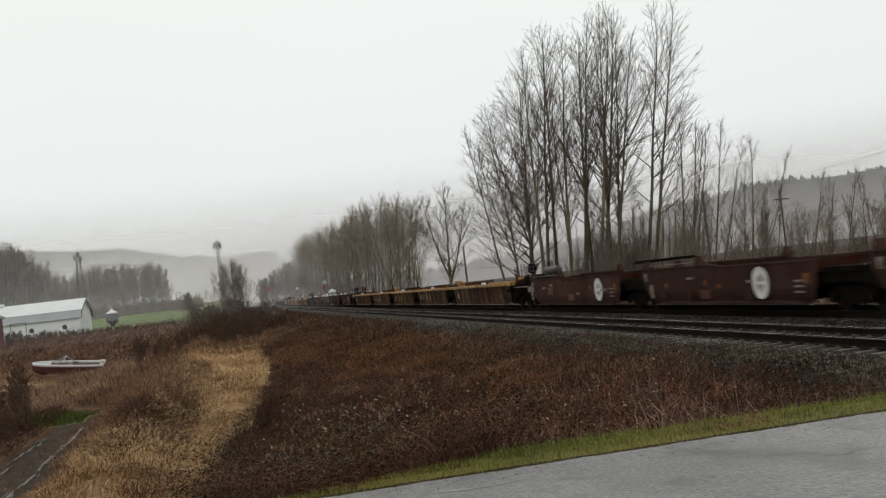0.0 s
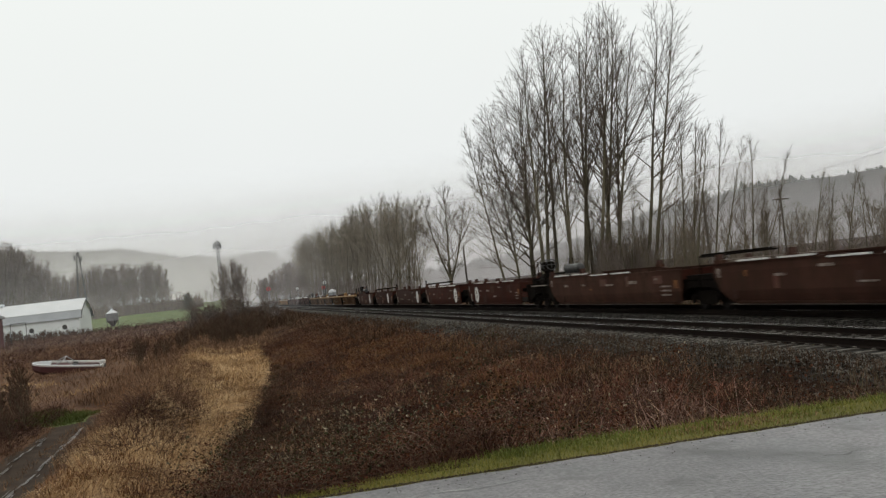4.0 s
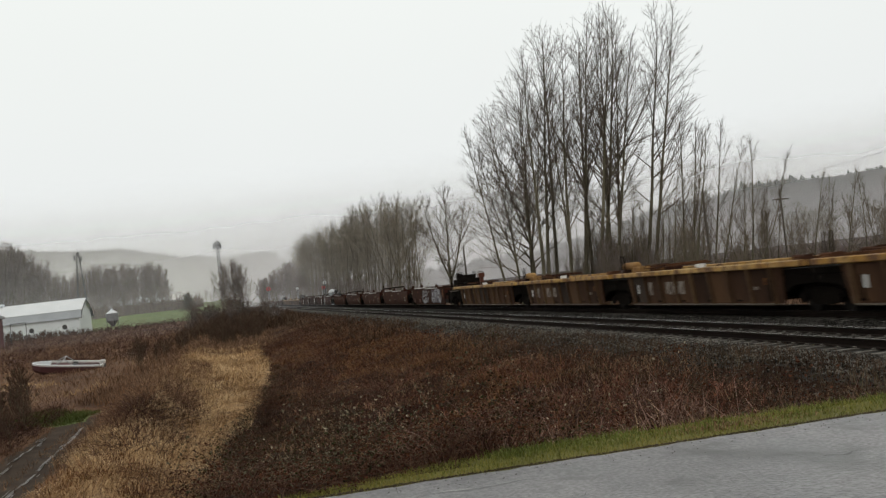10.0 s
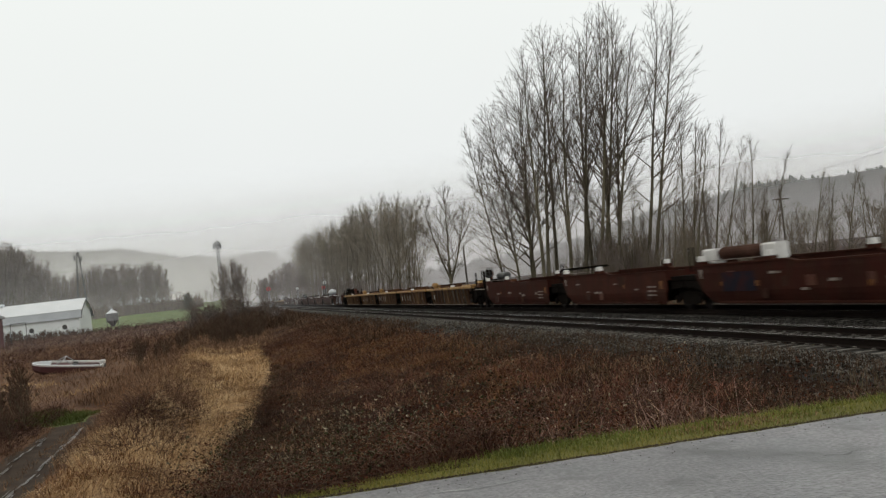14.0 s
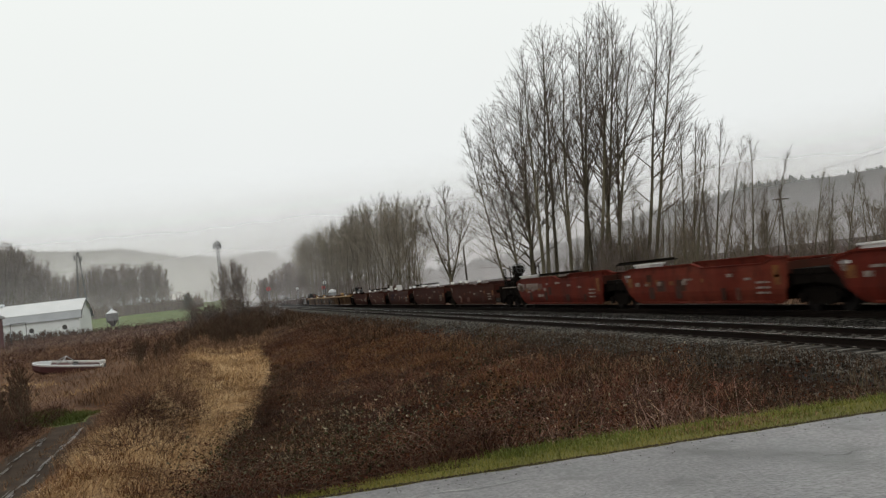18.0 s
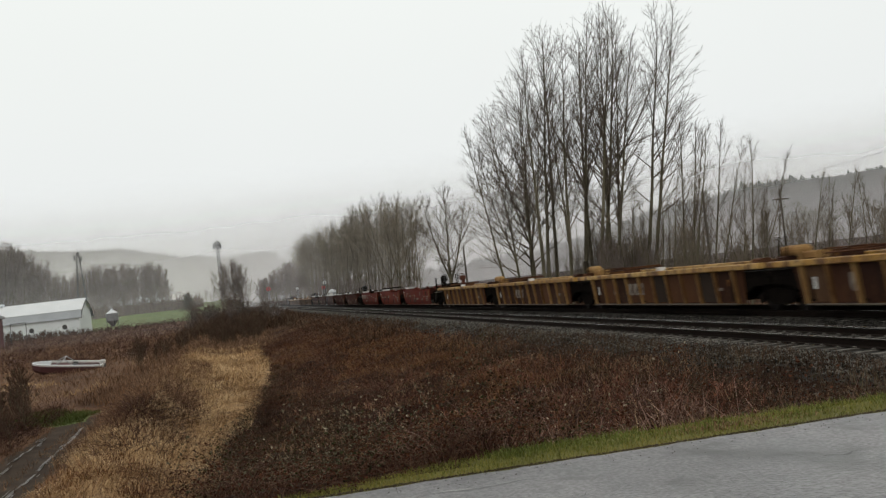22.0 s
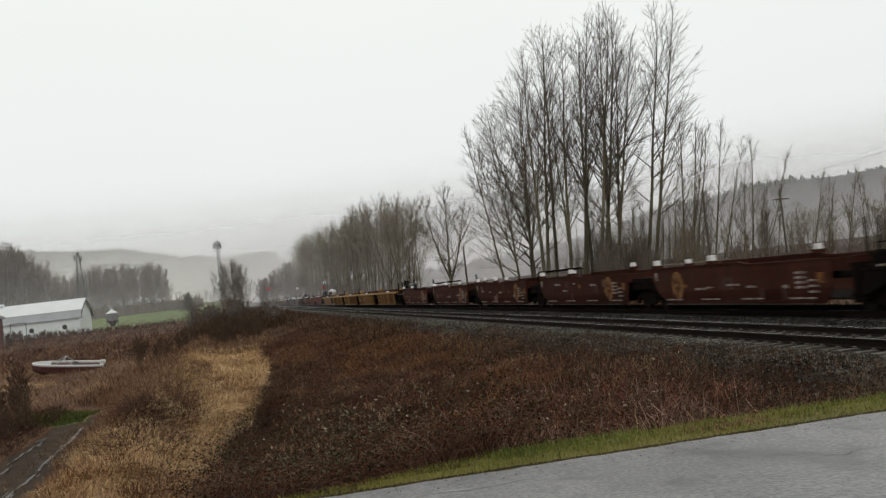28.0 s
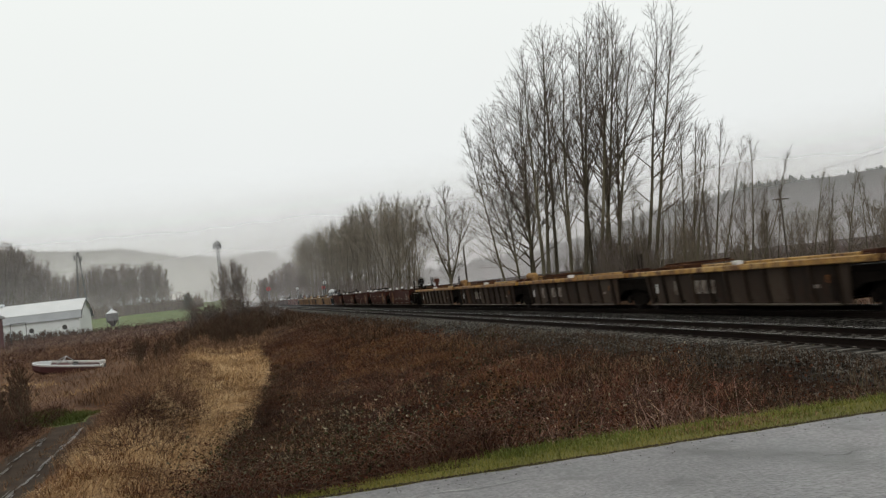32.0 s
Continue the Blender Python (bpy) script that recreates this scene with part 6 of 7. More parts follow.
def wheelset():
    b = Build()
    b.tube((-0.72, 0, 0), (0.72, 0, 0), 0.08, n=8)
    for s in (-1, 1):
        prof = [(0.05, -0.06), (0.20, -0.05), (0.36, -0.06), (0.42, -0.065), (0.42, 0.05), (0.455, 0.055), (0.455, 0.075), (0.36, 0.06), (0.2, 0.05), (0.05, 0.06)]
        b.lathe([(r, -h * s) for r, h in prof], 20, "x", (s * 0.745, 0, 0))
    return b


def add_truck(parent, y):
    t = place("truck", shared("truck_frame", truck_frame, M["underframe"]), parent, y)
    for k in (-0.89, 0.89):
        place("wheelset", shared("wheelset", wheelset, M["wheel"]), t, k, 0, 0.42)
    return t


def add_coupler(parent, y, way):
    def make():
        b = Build()
        b.box(-0.07, 0.07, 0.0, 0.75, 0.80, 0.94, chamfer=0.03)
        b.prism([(-0.16, 0.72), (0.14, 0.72), (0.17, 0.86), (0.12, 1.0), (-0.14, 1.0), (-0.18, 0.86)], 0.68, 0.95)
        b.tube((-0.3, 0.3, 0.70), (-0.24, 0.85, 0.42), 0.025, n=5)
        b.tube((0.1, 0.25, 0.75), (0.3, 0.9, 0.55), 0.03, n=5)
        return b
    ob = place("coupler", shared("coupler", make, M["underframe"]), parent, y)
    if way > 0:
        return ob
    ob.matrix_basis = pose(0, y, 0, 0, 0, 180)
    return ob


def side_outline(style, L, fo=0.0, ro=0.0):
    """Side sheet in y and z, front end first along the top; fo and ro: how much longer the front and rear platforms are."""
    f, e = -fo, -L + ro
    if style == "ribbed":
        return [(f - 1.75, ZB), (f - 1.55, 1.36), (e + 1.55, 1.36), (e + 1.75, ZB)]
    lower = [(e + 1.05, 1.15), (e + 1.12, 0.75), (e + 1.4, 0.38), (e + 1.75, ZB), (f - 2.85, ZB), (f - 2.45, 0.36), (f - 2.0, 0.68), (f - 1.7, 1.02)]
    if style == "bright":
        tail = [(-0.84 * L, 1.50), (-0.89 * L, 1.66), (e + 0.95, 1.66)] if ro == 0 else [(e + 0.95, 1.50)]
        return [(f - 1.35, 1.28), (f - 1.4, 1.48), (f - 2.3, 1.66), (-0.52 * L, 1.67), (-0.57 * L, 1.50)] + tail + lower
    return [(f - 1.52, 1.25), (f - 1.55, 1.6), (-0.5 * L, 1.6), (-0.54 * L, 1.50), (e + 1.0, 1.50)] + lower


def sheet(style, L, s, fo=0.0, ro=0.0):
    """A pressed side: outer skin, a rolled top lip and a ledge near the foot."""
    b = Build()
    x = s * 1.46
    out = side_outline(style, L, fo, ro)
    if style == "ribbed":
        n = len(out)
        b.add([(s * (1.30 if z < 0.5 else 1.40), y, z) for y, z in out] + [(s * (1.24 if z < 0.5 else 1.34), y, z) for y, z in out],
              [tuple(range(n)), tuple(range(2 * n - 1, n - 1, -1))] + [(i, i + n, (i + 1) % n + n, (i + 1) % n) for i in range(n)])
        return b
    b.slab(out, x - 0.025, x + 0.025)
    bm = bmesh.new()
    bm.from_mesh(b.mesh("blank"))
    for z in (0.34, 0.44, 0.56, 0.72, 1.32):
        bmesh.ops.bisect_plane(bm, geom=bm.verts[:] + bm.edges[:] + bm.faces[:], plane_co=(0, 0, z), plane_no=(0, 0, 1))
    for v in bm.verts:                                                 # the foot curves in under the car, the top leans in a little
        v.co.x -= s * (0.15 * max(0.0, (0.74 - v.co.z) / 0.48) ** 1.5 + 0.12 * max(0.0, v.co.z - 1.32))
    bm.verts.index_update()
    b.v, b.f, b.k = [], [], []
    b.add([v.co[:] for v in bm.verts], [[v.index for v in f.verts] for f in bm.faces])
    bm.free()
    return b


def top_lip(style, L, s, fo=0.0, ro=0.0):
    """Rolled lip along the top of a smooth side."""
    b, x = Build(), s * 1.43
    tops = [p for p in side_outline(style, L, fo, ro) if p[1] > 1.4]
    ring = ((-0.07, -0.03), (0.07, -0.03), (0.07, 0.025), (-0.07, 0.025))
    v = [(x + dx, y, z + dz) for y, z in tops for dx, dz in ring]
    f = [(0, 1, 2, 3), tuple(4 * len(tops) - 1 - k for k in range(4))]
    for i in range(len(tops) - 1):
        f += [(4 * i + k, 4 * i + 4 + k, 4 * i + 4 + (k + 1) % 4, 4 * i + (k + 1) % 4) for k in range(4)]
    return b.add(v, f)


def ledge(L, s, fo=0.0, ro=0.0):
    x = s * 1.37
    return Build().box(min(x, x + s * 0.05) - 0.01, max(x, x + s * 0.05) + 0.01, -L + ro + 2.0, -fo - 3.0, 0.30, 0.36)


def rib():
    """Tapered stiffener, deeper at the top."""
    b = Build()
    b.add([(-1.40, -0.045, 1.35), (-1.53, -0.045, 1.35), (-1.53, 0.045, 1.35), (-1.40, 0.045, 1.35), (-1.29, -0.04, ZB), (-1.41, -0.04, ZB), (-1.41, 0.04, ZB), (-1.29, 0.04, ZB)],
          [(0, 1, 2, 3), (7, 6, 5, 4), (0, 4, 5, 1), (1, 5, 6, 2), (2, 6, 7, 3), (3, 7, 4, 0)])
    return b


def bay_panel(w):
    """A plate between two ribs, on the slant of the side."""
    def slant(z):
        return -1.30 - 0.10 * (z - ZB) / (1.36 - ZB)
    z0, z1, h = 0.32, 1.33, w / 2 - 0.05
    return Build().add([(slant(z) - dx, y, z) for dx in (-0.01, 0.008) for y, z in ((-h, z0), (h, z0), (h, z1), (-h, z1))],
                       [(0, 1, 2, 3), (7, 6, 5, 4), (0, 4, 5, 1), (1, 5, 6, 2), (2, 6, 7, 3), (3, 7, 4, 0)])


def patch(w, h):
    """A stencilled patch on the left side."""
    def make():
        return Build().box(-0.004, 0.004, -w / 2, w / 2, -h / 2, h / 2)
    return make


def mark(parent, y, z, w, h, mat, x=-1.492, name="stencil", label=""):
    ob = place(name, shared(("stencil", round(w, 2), round(h, 2), mat.name), patch(w, h), mat), parent, y, x, z, label)
    return ob


def emblem(parent, y, z, mat, back, label):
    ob = place("emblem", shared(("emblem", mat.name), lambda: Build().lathe([(0.50, -0.004), (0.50, 0.004)], 24, "x"), mat), parent, y, -1.492, z, label)
    for k in (-1, 1):                                                  # four dark corners leave a pale cross
        for h in (-1, 1):
            corner = [(0.055, 0.05), (0.20, 0.05), (0.18, 0.13), (0.055, 0.30)]
            place("cross_corner", shared(("cross_corner", back.name, k, h), lambda: Build().slab([(k * a, h * b) for a, b in corner], -0.0025, 0.0), back), ob, 0, -0.004, 0)
    return ob


def guide(cap):
    """Container guide: a stubby post with a painted cap."""
    b = Build()
    b.prism([(-0.11, 0.0), (0.11, 0.0), (0.11, 0.13), (-0.11, 0.13)], -0.3, 0.24, 0)
    b.add([(x, y, z) for z, e in ((0.13, 0.14), (0.31, 0.10)) for x, y in ((-0.1, -e), (0.1, -e), (0.1, e), (-0.1, e))], [(3, 2, 1, 0), (4, 5, 6, 7), (0, 1, 5, 4), (1, 2, 6, 5), (2, 3, 7, 6), (3, 0, 4, 7)], 1)
    return b


def reservoir(length, r):
    def make():
        b = Build()
        b.lathe([(r * 0.4, -length / 2 - 0.06), (r * 0.85, -length / 2), (r, -length / 2 + 0.1), (r, length / 2 - 0.1), (r * 0.85, length / 2), (r * 0.4, length / 2 + 0.06)], 14, "y")
        for k in (-0.3, 0.3):
            b.box(-r * 1.05, r * 1.05, k * length - 0.03, k * length + 0.03, -r * 1.5, r * 0.2)
        return b
    return make


def end_deck(L):
    b = Build()
    b.prism([(-1.15, 0.95), (1.15, 0.95), (1.3, 1.12), (1.3, 1.27), (-1.3, 1.27), (-1.3, 1.12)], -1.85, -0.06)
    for s in (-1, 1):                                                  # side gussets and the well's end bulkhead
        b.slab([(-2.6, 0.40), (-1.9, 1.25), (-0.06, 1.25), (-0.06, 0.86), (-1.1, 0.80), (-1.9, 0.52)], s * 1.24 - 0.03, s * 1.24 + 0.03)
    b.box(-1.38, 1.38, -2.42, -2.34, 0.40, 1.34)
    b.box(-0.95, 0.95, -1.2, -0.06, 0.52, 0.95, chamfer=0.05)
    b.box(-0.35, 0.35, -1.75, 0.15, 0.62, 0.95)
    b.add([(s * 1.2, y, z) for s in (-1, 1) for y, z in ((-1.7, 1.0), (-2.2, 0.35), (-2.3, 0.35), (-1.8, 1.0))], [(0, 1, 2, 3), (7, 6, 5, 4), (0, 4, 5, 1), (1, 5, 6, 2), (2, 6, 7, 3), (3, 7, 4, 0)])
    return b


def handrail(w, h):
    def make():
        b = Build()
        b.tube((0, 0, 0), (0, 0, h), 0.02, n=5).tube((0, -w, 0), (0, -w, h), 0.02, n=5).tube((0, 0, h), (0, -w, h), 0.02, n=5).tube((0, 0, h * 0.5), (0, -w, h * 0.5), 0.018, n=5)
        return b
    return make


def hoop(r):
    """Rim and spokes of a brake wheel that faces along y."""
    b = Build()
    p = [(r * math.cos(k * math.pi / 6), 0, r * math.sin(k * math.pi / 6)) for k in range(12)]
    for k in range(12):
        b.tube(p[k], p[(k + 1) % 12], 0.025, n=5)
        if k % 3 == 0:
            b.tube((0, 0, 0), p[k], 0.018, n=4)
    return b


def ladder():
    b = Build()
    for s in (-0.2, 0.2):
        b.tube((0, s, 0.45), (0, s, 1.55), 0.02, n=5)
    for k in range(4):
        b.tube((0, -0.2, 0.55 + 0.28 * k), (0, 0.2, 0.55 + 0.28 * k), 0.016, n=5)
    return b


def floor_pan(L):
    b = Build()
    b.box(-1.3, 1.3, -L + 2.0, -2.1, 0.37, 0.42)
    for k in range(6):
        y = -2.3 - (L - 4.6) * k / 5
        b.box(-1.33, 1.33, y - 0.15, y + 0.15, 0.34, 0.40)
    return b


def add_walkway(parent, y, z, w, l, mat):
    ob = place("walkway", shared(("walkway", w, l, mat.name), lambda: Build().box(-w / 2, w / 2, -l / 2, l / 2, 0.0, 0.05, chamfer=0.015), mat), parent, y, 0, z)
    for k in range(4):
        place("cleat", shared(("cleat", w, mat.name), lambda: Build().box(-w / 2, w / 2, -0.03, 0.03, 0.0, 0.06), mat), ob, -l / 2 + l * (k + 0.5) / 4, 0, 0.05)
    return ob


def ribbon(b, pts, w, x):
    """A painted stroke of even width through points in y and z."""
    for (y0, z0), (y1, z1) in zip(pts[:-1], pts[1:]):
        d = math.hypot(y1 - y0, z1 - z0) or 1e-6
        ny, nz = -(z1 - z0) / d * w / 2, (y1 - y0) / d * w / 2
        ey, ez = (y1 - y0) / d * w * 0.3, (z1 - z0) / d * w * 0.3
        b.slab([(y0 - ey - ny, z0 - ez - nz), (y1 + ey - ny, z1 + ez - nz), (y1 + ey + ny, z1 + ez + nz), (y0 - ey + ny, z0 - ez + nz)], x, x + 0.002)
    return b


# Sprayed pieces: grey ground, white bulging letters, dark looping outlines; 0 to 1 along and up.
GROUND = [(0.0, 0.15), (0.12, 0.0), (0.55, 0.06), (0.98, 0.0), (1.0, 0.2), (0.95, 0.9), (0.7, 1.0), (0.4, 0.88), (0.08, 0.94), (0.02, 0.6)]
LETTERS = [[(0.03, 0.15), (0.3, 0.12), (0.36, 0.35), (0.05, 0.42)], [(0.38, 0.42), (0.47, 0.42), (0.52, 0.7), (0.58, 0.42), (0.64, 0.95), (0.5, 0.98), (0.4, 0.95)],
           [(0.66, 0.38), (0.8, 0.36), (0.78, 0.55), (0.9, 0.6), (0.88, 0.95), (0.7, 0.97)], [(0.78, 0.05), (0.97, 0.04), (0.93, 0.3), (0.8, 0.32)], [(0.12, 0.55), (0.18, 0.5), (0.3, 0.62), (0.26, 0.82), (0.14, 0.8)]]
LOOPS = [[(0.05, 0.5), (0.14, 0.86), (0.24, 0.8), (0.25, 0.5), (0.34, 0.48), (0.35, 0.85)], [(0.45, 0.95), (0.5, 0.6), (0.57, 0.95), (0.63, 0.5), (0.68, 0.92)], [(0.7, 0.2), (0.62, 0.3), (0.66, 0.06), (0.74, 0.28), (0.78, 0.08)],
         [(0.72, 0.9), (0.74, 0.5), (0.85, 0.62), (0.8, 0.88)], [(0.1, 0.3), (0.2, 0.2), (0.32, 0.28)]]
CURLS = [[(0.05, 0.3), (0.2, 0.75), (0.4, 0.95), (0.5, 0.7), (0.3, 0.5), (0.1, 0.62), (0.2, 0.9)], [(0.3, 0.15), (0.5, 0.4), (0.7, 0.9), (0.85, 0.75), (0.7, 0.4), (0.55, 0.3), (0.8, 0.12), (0.95, 0.4)],
         [(0.1, 0.2), (0.35, 0.05), (0.6, 0.1)], [(0.45, 0.6), (0.62, 0.62)]]


def graffiti(parent, y, z, w, h, big):
    def spot(p):
        return (y - (p[0] - 0.5) * w, z + (p[1] - 0.5) * h)
    holder = part("graffiti", Build().slab([spot(p) for p in GROUND][::-1], -1.494, -1.490) if big else ribbon(Build(), [spot(p) for p in CURLS[0]], 0.16, -1.494), M["spray_grey"] if big else M["white_spray"], parent,
                  "grey and white spray-painted graffiti")
    b = Build()
    if big:
        for poly in LETTERS:
            b.slab([spot(p) for p in poly][::-1], -1.498, -1.494)
    else:
        for line in CURLS[1:]:
            ribbon(b, [spot(p) for p in line], 0.2, -1.4965)
    part("sprayed_letters", b, M["white_spray"], holder)
    b = Build()
    if big:
        for line in LOOPS:
            ribbon(b, [spot(p) for p in line], 0.07, -1.5015)
    else:
        for line in CURLS[:2]:
            ribbon(b, [(p[0] - 0.08, p[1] + 0.05) for p in map(spot, line)], 0.05, -1.5)
    part("sprayed_outline", b, M["spray_dark"], holder)


M["white_spray"] = material("white_spray_paint", [(0.22, 0.22, 0.235), (0.38, 0.385, 0.40)], 0.6, 3, 14, 0.0, wear=(0.10, 0.08, 0.085), wear_amount=0.35)
M["spray_grey"] = material("lilac_grey_spray_paint", [(0.055, 0.05, 0.065), (0.15, 0.14, 0.17)], 0.6, 2, 10, 0.0, wear=(0.05, 0.02, 0.017), wear_amount=0.5)
M["spray_dark"] = material("dark_spray_paint", [(0.008, 0.008, 0.013), (0.018, 0.017, 0.026)], 0.8, 1.5, 10, 0.0, spec=0.05, wear=(0.035, 0.010, 0.008), wear_amount=0.5, wear_scale=1.5)


LABELS = {
    "rib_dark": "empty yellow-topped container well car with dark rusty sides", "rib_warm": "empty yellow container well car with rusty ribbed sides", "rib_brown": "empty worn yellow well car with brown ribbed sides",
    "white_emblem": "empty brown-red container well car with round white emblem", "long_red": "empty dark red container well car with pale top strips",
    "maroon": "empty maroon container well car with white-ended guides", "bright": "empty bright red container well car with raised side tops", "gold_emblem": "empty red well car with white-capped guides and gold emblem"}


def well_unit(style, L, front_y, index, count, seed):
    """One unit between two joints; the local origin is its front joint at rail height."""
    r = random.Random(seed)
    first, last = index == 0, index == count - 1
    t = thing("well_car", LABELS[style], "rail car", pose(FAR_X, front_y, 0), "freight train")
    L = round(L, 1)
    shape = "ribbed" if style.startswith("rib") else ("bright" if style == "bright" else "smooth")
    side_mat = {"rib_dark": M["dark_rust"], "rib_warm": M["rusty"], "rib_brown": M["grey_rust"], "white_emblem": M["dusty_red"] if index < 3 else M["red"], "long_red": M["brown_red"],
                "maroon": M["red"], "bright": M["bright_red"], "gold_emblem": M["red"]}[style]
    fo = 0.7 if first else 0.0
    ro = (1.9 if shape == "ribbed" else 2.2) if last else 0.0
    F, E = -fo, -L + ro
    for s in (-1, 1):
        me = shared(("side_sheet", shape, L, s, side_mat.name, fo, ro), lambda: sheet(shape, L, s, fo, ro), side_mat)
        place("side_sheet", me, t)
        if shape != "ribbed":
            place("top_lip", shared(("top_lip", shape, L, s, side_mat.name, fo, ro), lambda: top_lip(shape, L, s, fo, ro), side_mat), t)
            place("ledge", shared(("ledge", L, s, side_mat.name, fo, ro), lambda: ledge(L, s, fo, ro), side_mat), t)
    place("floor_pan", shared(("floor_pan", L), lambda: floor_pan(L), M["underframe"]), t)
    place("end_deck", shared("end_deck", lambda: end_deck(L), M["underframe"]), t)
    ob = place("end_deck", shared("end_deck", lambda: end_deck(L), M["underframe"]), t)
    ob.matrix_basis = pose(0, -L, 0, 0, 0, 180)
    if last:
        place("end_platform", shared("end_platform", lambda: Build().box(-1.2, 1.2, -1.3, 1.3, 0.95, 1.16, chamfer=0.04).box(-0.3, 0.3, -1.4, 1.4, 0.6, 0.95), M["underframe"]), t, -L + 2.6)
    if first:
        add_truck(t, -1.75)
        add_coupler(t, -0.85, 1)
    else:
        add_truck(t, 0.0)
    if last:
        add_truck(t, -L + 1.75)
        add_coupler(t, -L + 0.85, -1)
    if shape == "ribbed":
        for s in (-1, 1):
            me = shared(("top_chord", L, s, last), lambda: Build().box(min(s * 1.28, s * 1.54), max(s * 1.28, s * 1.54), -L + (1.7 if last else 0.28), -0.28, 1.35, ZT, chamfer=0.025), M["yellow"])
            place("top_chord", me, t, label="yellow top beam")
        n = 11 if L > 16.8 else 9
        rib_mat = {"rib_warm": M["rib_rust"], "rib_dark": M["dull_rib"], "rib_brown": M["dark_rib"]}[style]
        bay = round((F - E - 4.2) / (n - 1), 2)
        for k in range(n - 1):
            skin = side_mat if r.random() < 0.7 else M[r.choice(["grey_rust", "dark_rust", "rusty" if style == "rib_warm" else "grey_rust"])]
            place("panel", shared(("panel", bay, skin.name), lambda: bay_panel(bay), skin), t, F - 2.1 - (F - E - 4.2) * (k + 0.5) / (n - 1))
        for k in range(n):
            place("rib", shared(("rib", rib_mat.name), rib, rib_mat), t, F - 2.1 - (F - E - 4.2) * k / (n - 1))
        place("bottom_flange", shared(("bottom_flange", round(F - E - 4.2, 1)), lambda: Build().box(-1.44, -1.28, -(F - E - 4.2) / 2, (F - E - 4.2) / 2, ZB - 0.025, ZB + 0.012), M["worn_edge"]), t, (F + E) / 2, label="worn pale foot flange")
        if r.random() < 0.8 and not first:
            place("air_reservoir", shared(("air_reservoir", 1.4, "y"), reservoir(1.4, 0.17), M["rib_rust"]), t, -0.95, -0.9, 1.78, "weathered yellow air cylinder")
            place("equipment_box", shared("equipment_box", lambda: Build().box(-0.22, 0.22, -0.35, 0.35, 0, 0.22, chamfer=0.04), M["rib_rust"]), t, -2.2, -1.0, 1.53, "small yellow equipment box")
            place("pipe_frame", shared("pipe_frame", handrail(2.4, 0.24), M["rusty"]), t, -2.7, -1.05, 1.53)
        add_walkway(t, -3.4, 1.62, 1.7, 2.6, M["rusty"])
        place("cross_frame", shared("cross_frame", lambda: Build().box(-1.35, 1.35, -0.12, 0.12, 0, 0.22, chamfer=0.03).box(-1.3, -0.9, -0.3, 0.3, 0.0, 0.3, chamfer=0.04).box(0.9, 1.3, -0.3, 0.3, 0.0, 0.3, chamfer=0.04), M["rusty"]), t, -0.75, 0, 1.36)
        place("cross_frame", MESHES["cross_frame"], t, -L + 0.75, 0, 1.36)
        place("lock_box", shared("lock_box", lambda: Build().box(-0.12, 0.12, -0.14, 0.14, 0, 0.13, chamfer=0.03), M["white"]), t, -0.55 * L, -1.4, ZT)
        if index in (1, 2, 3) or (style == "rib_dark" and index == 1):
            y0 = -0.36 * L
            for k, w in ((0, 0.46), (1, 0.40), (2, 0.5)):
                mark(t, y0 - 0.56 * k, 0.86, w, 0.46, M["cream"], -1.384, label="pale stencil bar")
            mark(t, y0 + 1.7, 0.86, 0.34, 0.5, M["cream"], -1.384)
        mark(t, E + 2.6, 0.95, 0.14, 0.22, M["orange"], -1.39, "reflector")
        mark(t, F - 2.6, 0.85, 0.16, 0.34, M["white"], -1.384)
        mark(t, E + 3.2, 0.75, 0.3, 0.1, M["cream"], -1.372)
    else:
        top = 1.6
        cap = M["white"] if style in ("maroon", "gold_emblem") else M["dusty_red"]
        gm = shared(("container_guide", side_mat.name, cap.name), lambda: guide(cap), side_mat, cap)
        if style != "bright":
            for x, y, z in ((-1.40, F - 1.95, top), (-1.40, F - 6.6, top), (1.40, -0.5 * L, top), (1.40, E + 1.4, 1.5)):
                place("container_guide", gm, t, y, x, z, "white-capped guide" if cap is M["white"] else "")
            rail_mat = M["cream"]
            place("top_rail", shared(("top_rail", L, rail_mat.name), lambda: Build().tube((0, -2.2, 0), (0, -0.45 * L, 0), 0.014, n=6), rail_mat), t, 0, -1.40, top + 0.12)
        else:
            place("roof_plate", shared("roof_plate", lambda: Build().box(-0.3, 0.3, -0.9, 0.9, 0, 0.05).box(-0.25, 0.25, -0.8, 0.8, -0.12, 0.0), M["white"]), t, -3.4, -1.1, 1.78, "white plate")
            mark(t, F - 2.0, 1.38, 0.5, 0.08, M["white"])
            mark(t, F - 2.25, 1.12, 0.42, 0.34, M["orange"], name="reflector")
            for k in range(5):
                mark(t, -3.0 - 1.1 * k, 1.04, 0.4, 0.15, M["orange"] if k % 2 else M["cream"])
            for y in (-0.28 * L, -0.44 * L):
                mark(t, y, 0.7, 0.5, 0.45, M["dusty_red"], name="paint_patch", label="faded paint patch")
            mark(t, E + 1.6, 1.25, 0.4, 0.36, M["orange"], name="reflector")
            if first:
                for k in range(4):
                    mark(t, -2.4 - 0.36 * k, 1.22, 0.28, 0.32, M["cream"], label="pale lettering bar")
                for k in range(6):
                    mark(t, -4.2 - 0.36 * k, 1.22, 0.27, 0.32, M["cream"], label="pale lettering bar")
        if style == "long_red":
            for k in range(4):
                place("top_strip", shared("top_strip", lambda: Build().box(-0.1, 0.1, -0.85, 0.85, 0, 0.05), M["white"]), t, -4.2 - 2.6 * k, -1.42, top + 0.03 if k < 2 else 1.54)
